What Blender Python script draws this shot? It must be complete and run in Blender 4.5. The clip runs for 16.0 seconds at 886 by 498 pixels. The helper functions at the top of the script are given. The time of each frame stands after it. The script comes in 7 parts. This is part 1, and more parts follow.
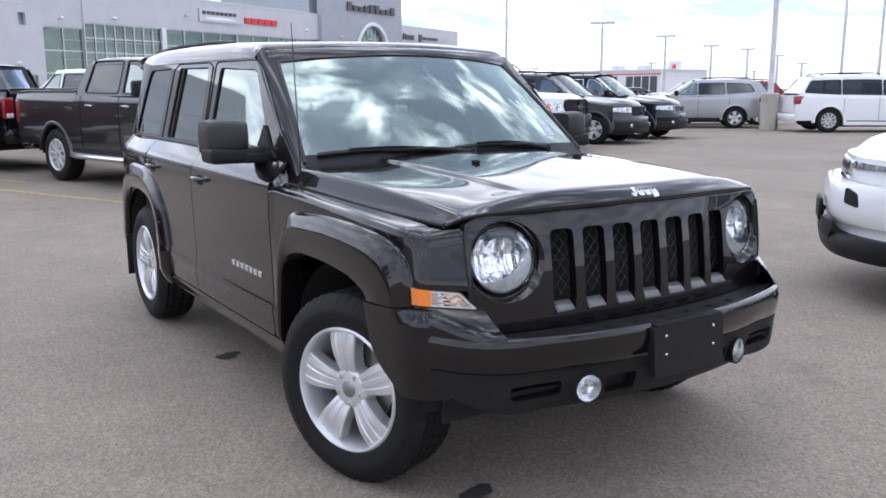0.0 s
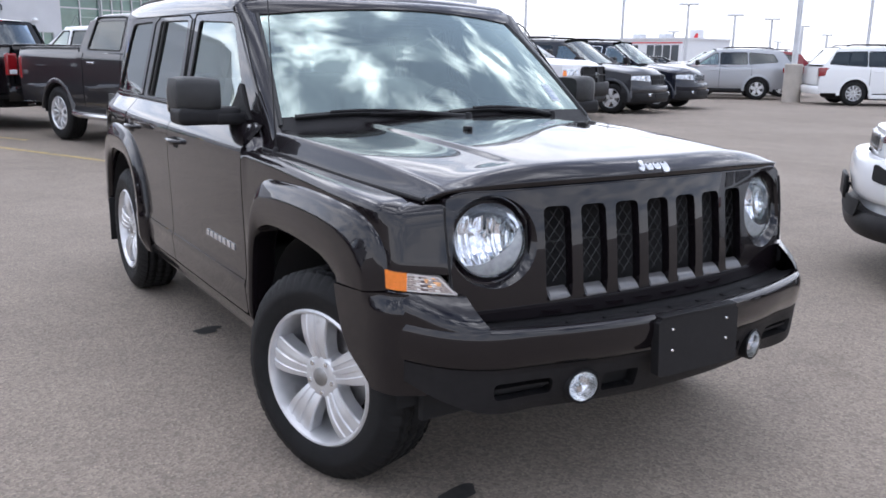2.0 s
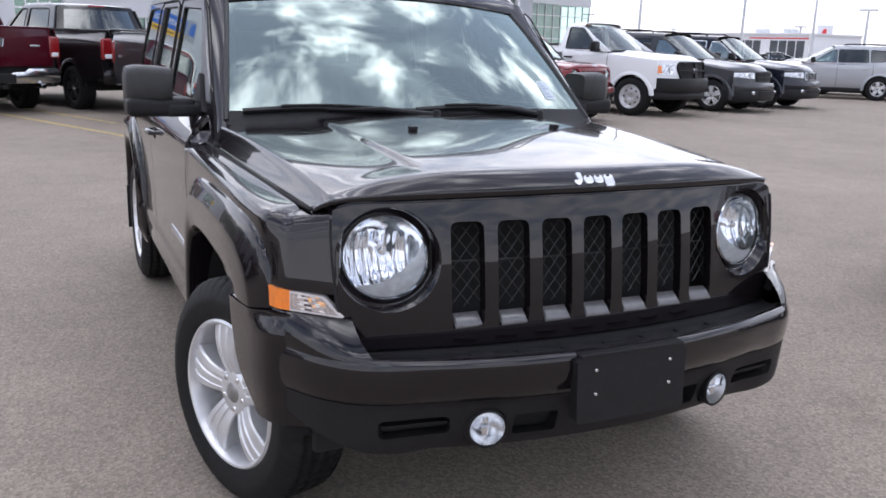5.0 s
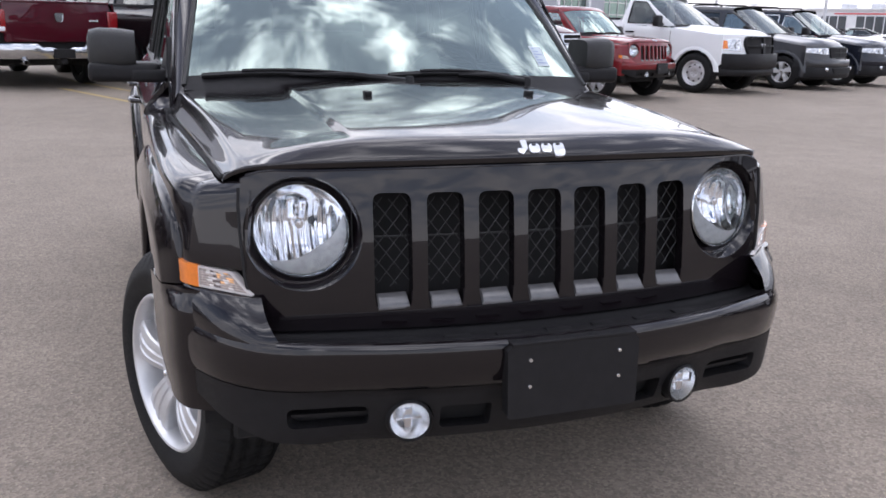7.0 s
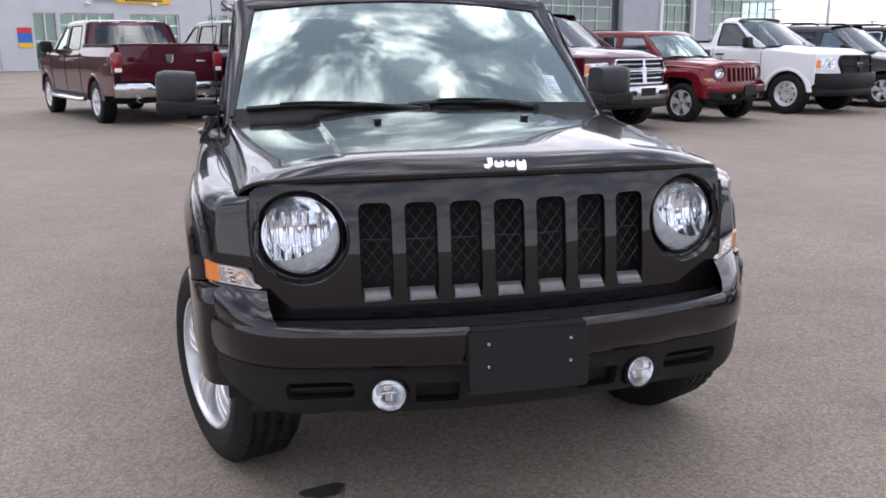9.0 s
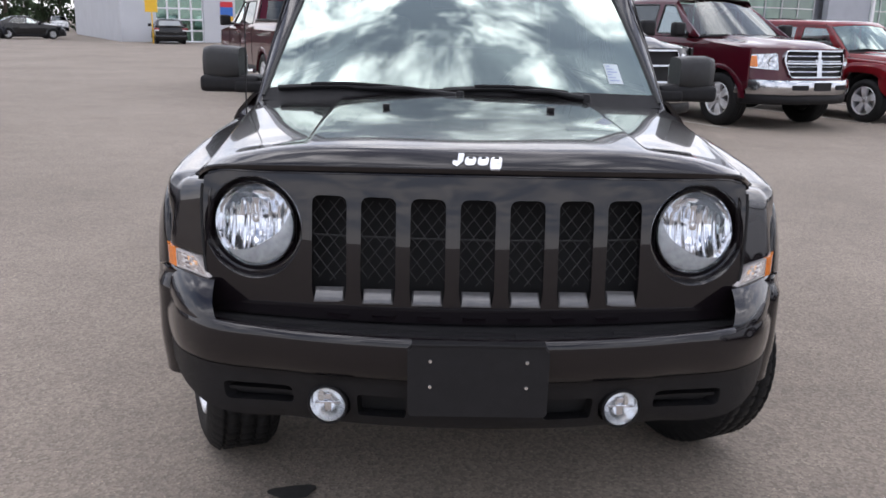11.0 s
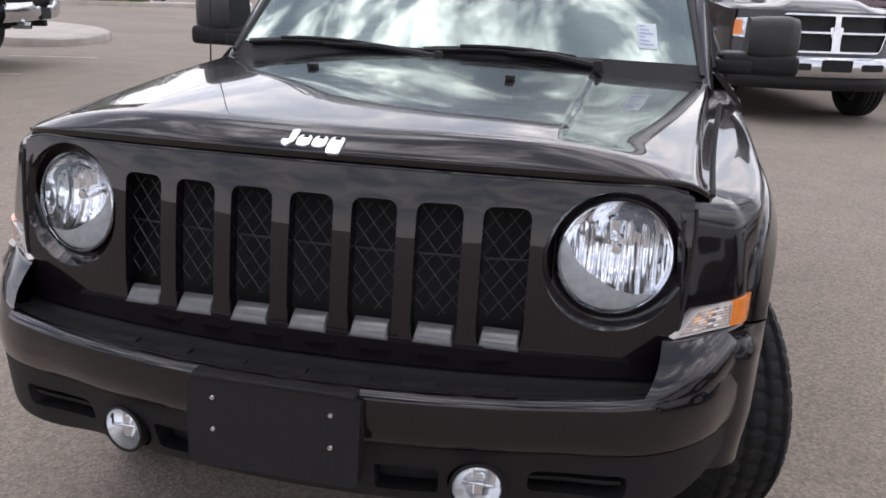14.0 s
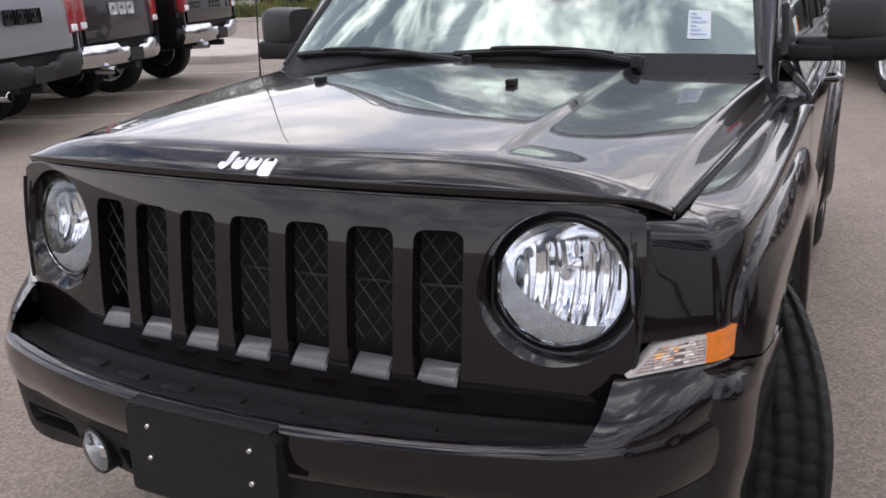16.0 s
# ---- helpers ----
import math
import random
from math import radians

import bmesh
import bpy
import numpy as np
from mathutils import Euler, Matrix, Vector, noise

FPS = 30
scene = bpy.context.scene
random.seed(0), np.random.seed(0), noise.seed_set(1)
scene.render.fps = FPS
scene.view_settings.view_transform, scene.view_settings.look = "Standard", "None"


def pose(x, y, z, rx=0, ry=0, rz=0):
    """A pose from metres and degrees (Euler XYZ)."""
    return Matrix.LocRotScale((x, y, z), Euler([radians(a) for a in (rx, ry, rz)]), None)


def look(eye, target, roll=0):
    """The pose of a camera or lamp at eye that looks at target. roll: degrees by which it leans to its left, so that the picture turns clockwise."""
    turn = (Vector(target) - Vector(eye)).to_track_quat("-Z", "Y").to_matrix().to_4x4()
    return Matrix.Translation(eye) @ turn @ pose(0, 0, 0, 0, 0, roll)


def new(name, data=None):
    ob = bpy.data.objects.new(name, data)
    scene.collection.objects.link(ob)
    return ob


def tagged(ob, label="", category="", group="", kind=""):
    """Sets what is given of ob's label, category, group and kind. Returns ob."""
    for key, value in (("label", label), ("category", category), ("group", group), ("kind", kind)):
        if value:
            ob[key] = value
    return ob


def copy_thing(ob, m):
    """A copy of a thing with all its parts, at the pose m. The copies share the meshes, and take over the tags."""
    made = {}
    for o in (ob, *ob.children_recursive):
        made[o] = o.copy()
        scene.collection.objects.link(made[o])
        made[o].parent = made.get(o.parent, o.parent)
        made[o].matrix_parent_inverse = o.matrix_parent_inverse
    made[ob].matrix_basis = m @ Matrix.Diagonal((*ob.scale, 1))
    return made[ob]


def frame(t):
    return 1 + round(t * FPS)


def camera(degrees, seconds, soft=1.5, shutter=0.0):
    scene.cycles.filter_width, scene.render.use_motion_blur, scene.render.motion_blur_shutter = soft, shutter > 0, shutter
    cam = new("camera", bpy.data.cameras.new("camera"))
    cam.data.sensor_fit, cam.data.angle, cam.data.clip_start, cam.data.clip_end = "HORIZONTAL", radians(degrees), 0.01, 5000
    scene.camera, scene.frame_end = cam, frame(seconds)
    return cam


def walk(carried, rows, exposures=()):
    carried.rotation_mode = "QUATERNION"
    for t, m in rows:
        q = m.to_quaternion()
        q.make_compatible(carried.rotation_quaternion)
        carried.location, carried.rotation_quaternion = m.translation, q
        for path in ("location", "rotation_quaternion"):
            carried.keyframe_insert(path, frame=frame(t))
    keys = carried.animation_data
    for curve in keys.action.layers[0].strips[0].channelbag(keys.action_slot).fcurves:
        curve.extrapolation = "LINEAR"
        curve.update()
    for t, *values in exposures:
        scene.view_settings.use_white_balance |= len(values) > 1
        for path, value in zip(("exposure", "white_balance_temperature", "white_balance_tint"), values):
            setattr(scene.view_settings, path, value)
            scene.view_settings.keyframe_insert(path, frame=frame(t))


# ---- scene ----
cam = camera(54.8, 16.0, 1.7)
EXPOSURES = [(0.0, 1.19, 6150, 14), (8.5, 1.17, 6480, 17), (12.0, 1.05, 6600, 15), (16.0, 1.06, 6850, 17)]
PATH = [
    (0, (-2.136, -2.624, 1.398), (-1.059, -0.9806, 1.025), -0.15),
    (0.5, (-2.096, -2.576, 1.385), (-1.062, -0.9134, 0.9764), -0.45),
    (1, (-1.988, -2.505, 1.37), (-0.9651, -0.8416, 0.9391), 0.40),
    (1.5, (-1.917, -2.456, 1.364), (-0.8926, -0.8039, 0.8941), 0.71),
    (2, (-1.887, -2.422, 1.371), (-0.8472, -0.7744, 0.9218), 0.91),
    (2.5, (-1.875, -2.403, 1.377), (-0.8308, -0.7539, 0.9391), 0.62),
    (3, (-1.82, -2.43, 1.38), (-0.773, -0.7836, 0.9411), 0.31),
    (3.5, (-1.679, -2.507, 1.396), (-0.691, -0.8207, 0.973), 0.77),
    (6, (-1.148, -2.394, 1.369), (-0.3619, -0.6315, 0.8442), 1.83),
    (6.5, (-1.092, -2.401, 1.356), (-0.3098, -0.6431, 0.811), 1.38),
    (7, (-0.8994, -2.389, 1.34), (-0.2307, -0.5792, 0.8133), 1.66),
    (7.5, (-0.7489, -2.419, 1.335), (-0.1271, -0.5735, 0.8784), 2.61),
    (8, (-0.7327, -2.493, 1.327), (-0.185, -0.6144, 0.9117), 1.13),
    (8.5, (-0.7233, -2.658, 1.343), (-0.259, -0.7651, 0.8954), 0.15),
    (9, (-0.6912, -2.814, 1.367), (-0.2515, -0.9196, 0.8996), -0.27),
    (11.5, (0.001404, -2.564, 1.369), (-0.01361, -0.6396, 0.8268), 1.76),
    (12, (0.1176, -2.462, 1.373), (0.07946, -0.5489, 0.7898), 1.99),
    (12.5, (0.3283, -2.393, 1.38), (0.1375, -0.4872, 0.8038), 1.55),
    (13, (0.4942, -2.33, 1.372), (0.1183, -0.4539, 0.7889), 1.37),
    (13.5, (0.5482, -2.24, 1.35), (0.1261, -0.3757, 0.7602), 1.26),
    (14, (0.5856, -2.066, 1.343), (0.1555, -0.2084, 0.7394), 2.09),
    (14.5, (0.6193, -1.989, 1.34), (0.1628, -0.1294, 0.7639), 0.44),
    (15, (0.7237, -1.896, 1.335), (0.1541, -0.05411, 0.8038), -1.60),
    (15.5, (0.8805, -1.821, 1.347), (0.1483, -0.05688, 0.7537), -2.39),
    (16, (0.9622, -1.796, 1.352), (0.1175, -0.08865, 0.7437), -2.49),
]
walk(cam, [(t, look(eye, target, roll)) for t, eye, target, roll in PATH], EXPOSURES)

# ---- world and sun ----
world = bpy.data.worlds.new("sky")
scene.world = world
world.use_nodes = True
wn, wl = world.node_tree.nodes, world.node_tree.links
wn.clear()


def wnode(kind, **props):
    n = wn.new(kind)
    for k, v in props.items():
        setattr(n, k, v)
    return n


SUN_EL, SUN_AZ = 52.0, 15.0
w_out = wnode("ShaderNodeOutputWorld")
w_bg = wnode("ShaderNodeBackground")
w_bg.inputs["Strength"].default_value = 0.15
w_sky = wnode("ShaderNodeTexSky", sky_type="NISHITA", sun_disc=False, sun_elevation=radians(SUN_EL), sun_rotation=radians(SUN_AZ), dust_density=0.3, ozone_density=2.5)
w_co = wnode("ShaderNodeTexCoord")
w_sep = wnode("ShaderNodeSeparateXYZ")
w_abs = wnode("ShaderNodeMath", operation="MAXIMUM")
w_abs.inputs[1].default_value = 0.0
w_add = wnode("ShaderNodeMath", operation="ADD")
w_add.inputs[1].default_value = 0.16
w_div = wnode("ShaderNodeVectorMath", operation="DIVIDE")
w_comb = wnode("ShaderNodeCombineXYZ")
w_n1 = wnode("ShaderNodeTexNoise")
w_n1.inputs["Scale"].default_value = 2.4
w_n1.inputs["Detail"].default_value = 9.0
w_n1.inputs["Roughness"].default_value = 0.58
w_n1.inputs["Distortion"].default_value = 0.7
w_r1 = wnode("ShaderNodeValToRGB")
w_r1.color_ramp.elements[0].position, w_r1.color_ramp.elements[1].position = 0.44, 0.57
w_n2 = wnode("ShaderNodeTexNoise")
w_n2.inputs["Scale"].default_value = 5.2
w_n2.inputs["Distortion"].default_value = 0.35
w_n2.inputs["Detail"].default_value = 6.0
w_n2.inputs["Roughness"].default_value = 0.6
w_r2 = wnode("ShaderNodeValToRGB")
e0, e1 = w_r2.color_ramp.elements
e0.position, e0.color = 0.44, (2.0, 2.4, 3.1, 1)
e1.position, e1.color = 0.63, (16.5, 16.8, 17.2, 1)
w_mix = wnode("ShaderNodeMix", data_type="RGBA")
wl.new(w_co.outputs["Generated"], w_sep.inputs[0])
wl.new(w_sep.outputs["Z"], w_abs.inputs[0])
wl.new(w_abs.outputs[0], w_add.inputs[0])
for axis in "XYZ":
    wl.new(w_add.outputs[0], w_comb.inputs[axis])
wl.new(w_co.outputs["Generated"], w_div.inputs[0])
wl.new(w_comb.outputs[0], w_div.inputs[1])
wl.new(w_div.outputs[0], w_n1.inputs["Vector"])
wl.new(w_div.outputs[0], w_n2.inputs["Vector"])
wl.new(w_n1.outputs["Fac"], w_r1.inputs[0])
wl.new(w_n2.outputs["Fac"], w_r2.inputs[0])
wl.new(w_r1.outputs[0], w_mix.inputs[0])
w_deep = wnode("ShaderNodeVectorMath", operation="SCALE")
w_deep.inputs["Scale"].default_value = 0.42
wl.new(w_sky.outputs[0], w_deep.inputs[0])
wl.new(w_deep.outputs[0], w_mix.inputs[6])
wl.new(w_r2.outputs[0], w_mix.inputs[7])
# thin bright haze low over the horizon
w_low = wnode("ShaderNodeMapRange")
w_low.inputs[1].default_value, w_low.inputs[2].default_value = 0.28, 0.66
w_low.inputs[3].default_value, w_low.inputs[4].default_value = 0.96, 0.0
w_haze = wnode("ShaderNodeMix", data_type="RGBA")
w_veil = wnode("ShaderNodeValToRGB")
w_veil.color_ramp.elements[0].position, w_veil.color_ramp.elements[0].color = 0.40, (2.5, 3.0, 3.8, 1)
w_veil.color_ramp.elements[1].position, w_veil.color_ramp.elements[1].color = 0.60, (5.2, 5.3, 5.5, 1)
wl.new(w_n1.outputs["Fac"], w_veil.inputs[0])
wl.new(w_veil.outputs[0], w_haze.inputs[7])
wl.new(w_abs.outputs[0], w_low.inputs[0])
wl.new(w_low.outputs[0], w_haze.inputs[0])
wl.new(w_mix.outputs[2], w_haze.inputs[6])
w_rim = wnode("ShaderNodeMapRange", interpolation_type="SMOOTHSTEP")
w_rim.inputs[1].default_value, w_rim.inputs[2].default_value = 0.02, 0.075
w_rim.inputs[3].default_value, w_rim.inputs[4].default_value = 0.95, 0.0
w_white = wnode("ShaderNodeMix", data_type="RGBA")
w_white.inputs[7].default_value = (5.2, 5.25, 5.35, 1)
wl.new(w_abs.outputs[0], w_rim.inputs[0])
wl.new(w_rim.outputs[0], w_white.inputs[0])
wl.new(w_haze.outputs[2], w_white.inputs[6])
wl.new(w_white.outputs[2], w_bg.inputs["Color"])
wl.new(w_bg.outputs[0], w_out.inputs[0])

sun = new("sun", bpy.data.lights.new("sun", "SUN"))
sun.data.energy, sun.data.angle, sun.data.color = 0.5, radians(130), (1.0, 0.96, 0.9)
sun.matrix_world = look((0, 0, 0), (-math.sin(radians(SUN_AZ)) * math.cos(radians(SUN_EL)), -math.cos(radians(SUN_AZ)) * math.cos(radians(SUN_EL)), -math.sin(radians(SUN_EL))))

# ---- materials ----


def mat(name, col, rough=0.5, metal=0.0, vary=0.0, vscale=8.0, bump=0.0, bscale=60.0, coat=0.0, spec=0.5, rvary=0.0, stain=None, sscale=0.6, smin=0.5, smax=0.75, rand=0.0):
    """A surface: base colour with fine variation, optional stains, fine relief and a clear coat."""
    m = bpy.data.materials.new(name)
    m.use_nodes = True
    n, l = m.node_tree.nodes, m.node_tree.links
    b = n["Principled BSDF"]
    b.inputs["Base Color"].default_value = (*col, 1)
    b.inputs["Roughness"].default_value = rough
    b.inputs["Metallic"].default_value = metal
    b.inputs["Coat Weight"].default_value = coat
    b.inputs["Coat Roughness"].default_value = 0.02
    b.inputs["Specular IOR Level"].default_value = spec
    co = n.new("ShaderNodeTexCoord")
    src = None
    if vary:
        t = n.new("ShaderNodeTexNoise")
        t.inputs["Scale"].default_value, t.inputs["Detail"].default_value = vscale, 5
        l.new(co.outputs["Object"], t.inputs["Vector"])
        r = n.new("ShaderNodeValToRGB")
        r.color_ramp.elements[0].position, r.color_ramp.elements[1].position = 0.3, 0.7
        r.color_ramp.elements[0].color = (*[c * (1 - vary) for c in col], 1)
        r.color_ramp.elements[1].color = (*[min(1, c * (1 + vary)) for c in col], 1)
        l.new(t.outputs["Fac"], r.inputs[0])
        src = r.outputs[0]
    if stain:
        t = n.new("ShaderNodeTexNoise")
        t.inputs["Scale"].default_value, t.inputs["Detail"].default_value = sscale, 6
        l.new(co.outputs["Object"], t.inputs["Vector"])
        r = n.new("ShaderNodeValToRGB")
        r.color_ramp.elements[0].position, r.color_ramp.elements[1].position = smin, smax
        r.color_ramp.elements[0].color, r.color_ramp.elements[1].color = (0, 0, 0, 1), (1, 1, 1, 1)
        l.new(t.outputs["Fac"], r.inputs[0])
        x = n.new("ShaderNodeMix")
        x.data_type = "RGBA"
        l.new(r.outputs[0], x.inputs[0])
        if src:
            l.new(src, x.inputs[6])
        else:
            x.inputs[6].default_value = (*col, 1)
        x.inputs[7].default_value = (*stain, 1)
        src = x.outputs[2]
    if rand:
        oi, mr, x = n.new("ShaderNodeObjectInfo"), n.new("ShaderNodeMapRange"), n.new("ShaderNodeMix")
        mr.inputs[3].default_value, mr.inputs[4].default_value = 1 - rand, 1 + rand
        x.data_type, x.blend_type = "RGBA", "MULTIPLY"
        x.inputs[0].default_value = 1
        l.new(oi.outputs["Random"], mr.inputs[0])
        if src:
            l.new(src, x.inputs[6])
        else:
            x.inputs[6].default_value = (*col, 1)
        l.new(mr.outputs[0], x.inputs[7])
        src = x.outputs[2]
    if src:
        l.new(src, b.inputs["Base Color"])
    if rvary:
        t = n.new("ShaderNodeTexNoise")
        t.inputs["Scale"].default_value, t.inputs["Detail"].default_value = vscale * 2.5, 4
        l.new(co.outputs["Object"], t.inputs["Vector"])
        r = n.new("ShaderNodeMapRange")
        r.inputs[3].default_value, r.inputs[4].default_value = max(0.02, rough - rvary), min(1, rough + rvary)
        l.new(t.outputs["Fac"], r.inputs[0])
        l.new(r.outputs[0], b.inputs["Roughness"])
    if bump:
        t = n.new("ShaderNodeTexNoise")
        t.inputs["Scale"].default_value, t.inputs["Detail"].default_value = bscale, 3
        l.new(co.outputs["Object"], t.inputs["Vector"])
        p = n.new("ShaderNodeBump")
        p.inputs["Strength"].default_value, p.inputs["Distance"].default_value = bump, 0.01
        l.new(t.outputs["Fac"], p.inputs["Height"])
        l.new(p.outputs[0], b.inputs["Normal"])
    return m


def glass(name, tint, ior=1.5, gloss=0.0, rough=0.0, sheen=(0.96, 1.0, 0.98)):
    """Thin pane: see-through with a tint, and a mirror image that grows towards the edge of view."""
    m = bpy.data.materials.new(name)
    m.use_nodes = True
    n, l = m.node_tree.nodes, m.node_tree.links
    n.remove(n["Principled BSDF"])
    out = n["Material Output"]
    tr, gl, fr, mx = n.new("ShaderNodeBsdfTransparent"), n.new("ShaderNodeBsdfGlossy"), n.new("ShaderNodeFresnel"), n.new("ShaderNodeMixShader")
    tr.inputs[0].default_value = (*tint, 1)
    gl.inputs["Roughness"].default_value = rough
    gl.inputs[0].default_value = (*sheen, 1)
    fr.inputs[0].default_value = ior
    ad = n.new("ShaderNodeMath")
    ad.operation, ad.use_clamp = "ADD", True
    ad.inputs[1].default_value = gloss
    l.new(fr.outputs[0], ad.inputs[0])
    l.new(ad.outputs[0], mx.inputs[0])
    l.new(tr.outputs[0], mx.inputs[1])
    l.new(gl.outputs[0], mx.inputs[2])
    l.new(mx.outputs[0], out.inputs[0])
    return m


def paint(name, col, metal=0.0, rough=0.3):
    m = mat(name, col, rough, metal, vary=0.06, vscale=300, coat=1.0, rvary=0.05, spec=0.10)
    m.node_tree.nodes["Principled BSDF"].inputs["Coat IOR"].default_value = 1.46
    return m


M_PAINT = paint("paint_dark_brown", (0.0064, 0.0046, 0.0058), 0.0, 0.22)
M_TRIM = mat("black_plastic", (0.0125, 0.0120, 0.0130), 0.5, spec=0.22, vary=0.15, vscale=40, bump=0.12, bscale=900, rvary=0.08)
M_TRIM_DULL = mat("grey_black_plastic", (0.016, 0.016, 0.0165), 0.5, vary=0.2, vscale=30, bump=0.2, bscale=700)
# black liners and seals; also paints the shade inside slots, cups and openings
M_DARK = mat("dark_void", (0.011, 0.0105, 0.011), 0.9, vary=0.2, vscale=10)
M_RUBBER = mat("tyre_rubber", (0.0085, 0.0085, 0.009), 0.62, spec=0.25, vary=0.25, vscale=25, bump=0.25, bscale=350, stain=(0.018, 0.017, 0.016), sscale=9, smin=0.58, smax=0.88)
M_SEAL = mat("window_rubber", (0.008, 0.008, 0.008), 0.5, vary=0.1, vscale=40)
M_ALLOY = mat("silver_alloy", (0.70, 0.70, 0.71), 0.36, 0.6, vary=0.06, vscale=20, rvary=0.07, stain=(0.3, 0.28, 0.25), sscale=14, smin=0.62, smax=0.95)
M_STEEL = mat("brake_steel", (0.32, 0.31, 0.30), 0.45, 0.8, vary=0.2, vscale=30)
M_CHROME = mat("chrome", (0.82, 0.83, 0.85), 0.09, 1.0, vary=0.03, vscale=20, rvary=0.03)
M_SILVER = mat("silver_badge", (0.75, 0.76, 0.78), 0.2, 0.7, vary=0.05, vscale=40)
M_REFLECT = mat("lamp_reflector", (0.94, 0.95, 0.97), 0.09, 1.0, vary=0.03, vscale=60)
M_FOG = mat("fog_reflector", (0.95, 0.96, 0.97), 0.22, 0.9, vary=0.05, vscale=60)
M_AMBER = mat("amber_lens", (0.85, 0.22, 0.02), 0.15, vary=0.08, vscale=60, coat=1.0, bump=0.3, bscale=160)
M_CLEARLENS = mat("clear_ribbed_lens", (0.72, 0.65, 0.60), 0.2, 0.3, vary=0.25, vscale=90, coat=1.0, bump=0.4, bscale=120)


M_LENSRIM = mat("frosted_lens_rim", (0.58, 0.54, 0.52), 0.25, vary=0.1, vscale=60, coat=1.0)
M_LENSGREY = mat("grey_brown_lens", (0.40, 0.33, 0.29), 0.22, 0.2, vary=0.3, vscale=120, coat=1.0, bump=0.3, bscale=200)
# amber colour paints the bulb's reflection seen in the clear lens
M_LENSGLOW = mat("amber_reflection_lens", (0.78, 0.40, 0.17), 0.2, vary=0.3, vscale=90, coat=1.0, bump=0.3, bscale=200)
M_FLUTED = mat("fluted_grey_lens", (0.55, 0.57, 0.58), 0.25, 0.3, vary=0.15, vscale=60, coat=1.0, bump=0.5, bscale=320)
M_BOWL = mat("bulb_bowl", (0.085, 0.055, 0.05), 0.25, vary=0.2, vscale=90, coat=1.0)
M_REDLENS = mat("red_lens", (0.24, 0.008, 0.011), 0.15, vary=0.1, vscale=50, coat=1.0, bump=0.2, bscale=120)
M_WHITELENS = mat("white_lens", (0.75, 0.76, 0.78), 0.18, vary=0.08, vscale=50, coat=1.0)
G_LENS = glass("lamp_glass", (0.97, 0.98, 1.0), 1.45)
G_SCREEN = glass("windscreen_glass", (0.46, 0.58, 0.53), 1.52, 0.24, 0.0, (0.84, 1.0, 0.94))
G_SIDE = glass("side_glass", (0.58, 0.67, 0.63), 1.52, 0.26, 0.03, (0.90, 1.0, 0.97))
G_TINT = glass("tinted_glass", (0.13, 0.14, 0.145), 1.52, 0.05)
G_REARSIDE = glass("rear_side_glass", (0.16, 0.17, 0.17), 1.52, 0.22, 0.03, (0.94, 1.0, 1.0))
M_LAMP_FAR = mat("headlamp_inside", (0.50, 0.51, 0.53), 0.14, 0.85, vary=0.45, vscale=22, coat=1.0)
G_SCREEN_FAR = glass("far_windscreen_glass", (0.55, 0.66, 0.62), 1.52, 0.06)
M_RAMP = mat("grey_gloss_plastic", (0.085, 0.083, 0.085), 0.32, vary=0.15, vscale=40, coat=0.6)
M_CABIN = mat("cabin_trim", (0.06, 0.058, 0.055), 0.8, vary=0.2, vscale=15, bump=0.2, bscale=300)
M_SEAT = mat("seat_cloth", (0.09, 0.085, 0.08), 0.9, vary=0.15, vscale=20, bump=0.3, bscale=400)
M_PAPER = mat("white_paper", (0.52, 0.58, 0.60), 0.7, vary=0.04, vscale=20)
M_INK = mat("blue_ink", (0.28, 0.34, 0.50), 0.7, vary=0.1, vscale=20)

# ---- mesh tools ----
from mathutils.geometry import delaunay_2d_cdt


def part(name, bm, material, parent=None, label="", smooth=True):
    """Links a bmesh as one mesh object, under a thing if a parent is given."""
    me = bpy.data.meshes.new(name)
    if smooth is not None:
        for fc in bm.faces:
            fc.smooth = bool(smooth)
    if len(bm.faces) < 400 and not bm.verts.layers.float_vector.get("nrm"):
        for e in bm.edges:
            if len(e.link_faces) == 2 and e.calc_face_angle(0) > 0.72:
                e.smooth = False
    bm.to_mesh(me)
    bm.free()
    if "nrm" in me.attributes:
        n = np.zeros(len(me.vertices) * 3, np.float32)
        me.attributes["nrm"].data.foreach_get("vector", n)
        n = n.reshape(-1, 3)
        own = np.zeros(len(me.vertices) * 3, np.float32)
        me.vertex_normals.foreach_get("vector", own)
        own = own.reshape(-1, 3)
        bare = (n ** 2).sum(1) < 0.5
        n[bare] = own[bare]
        vi, pi = np.zeros(len(me.loops), np.int32), np.zeros(len(me.loops), np.int32)
        me.loops.foreach_get("vertex_index", vi)
        tot, fn = np.zeros(len(me.polygons), np.int32), np.zeros(len(me.polygons) * 3, np.float32)
        me.polygons.foreach_get("loop_total", tot)
        me.polygons.foreach_get("normal", fn)
        pi = np.repeat(np.arange(len(tot)), tot)
        ln = n[vi]
        if "rim" in me.attributes:
            rim = np.zeros(len(tot), np.int32)
            me.attributes["rim"].data.foreach_get("value", rim)
            on = rim[pi] > 0
            ln[on] = fn.reshape(-1, 3)[pi[on]]
        me.normals_split_custom_set(ln.tolist())
        me.attributes.remove(me.attributes["nrm"])
        if "rim" in me.attributes:
            me.attributes.remove(me.attributes["rim"])
    me.materials.append(material)
    ob = new(name, me)
    if parent is not None:
        ob.parent = parent
    if label:
        ob["label"] = label
    return ob


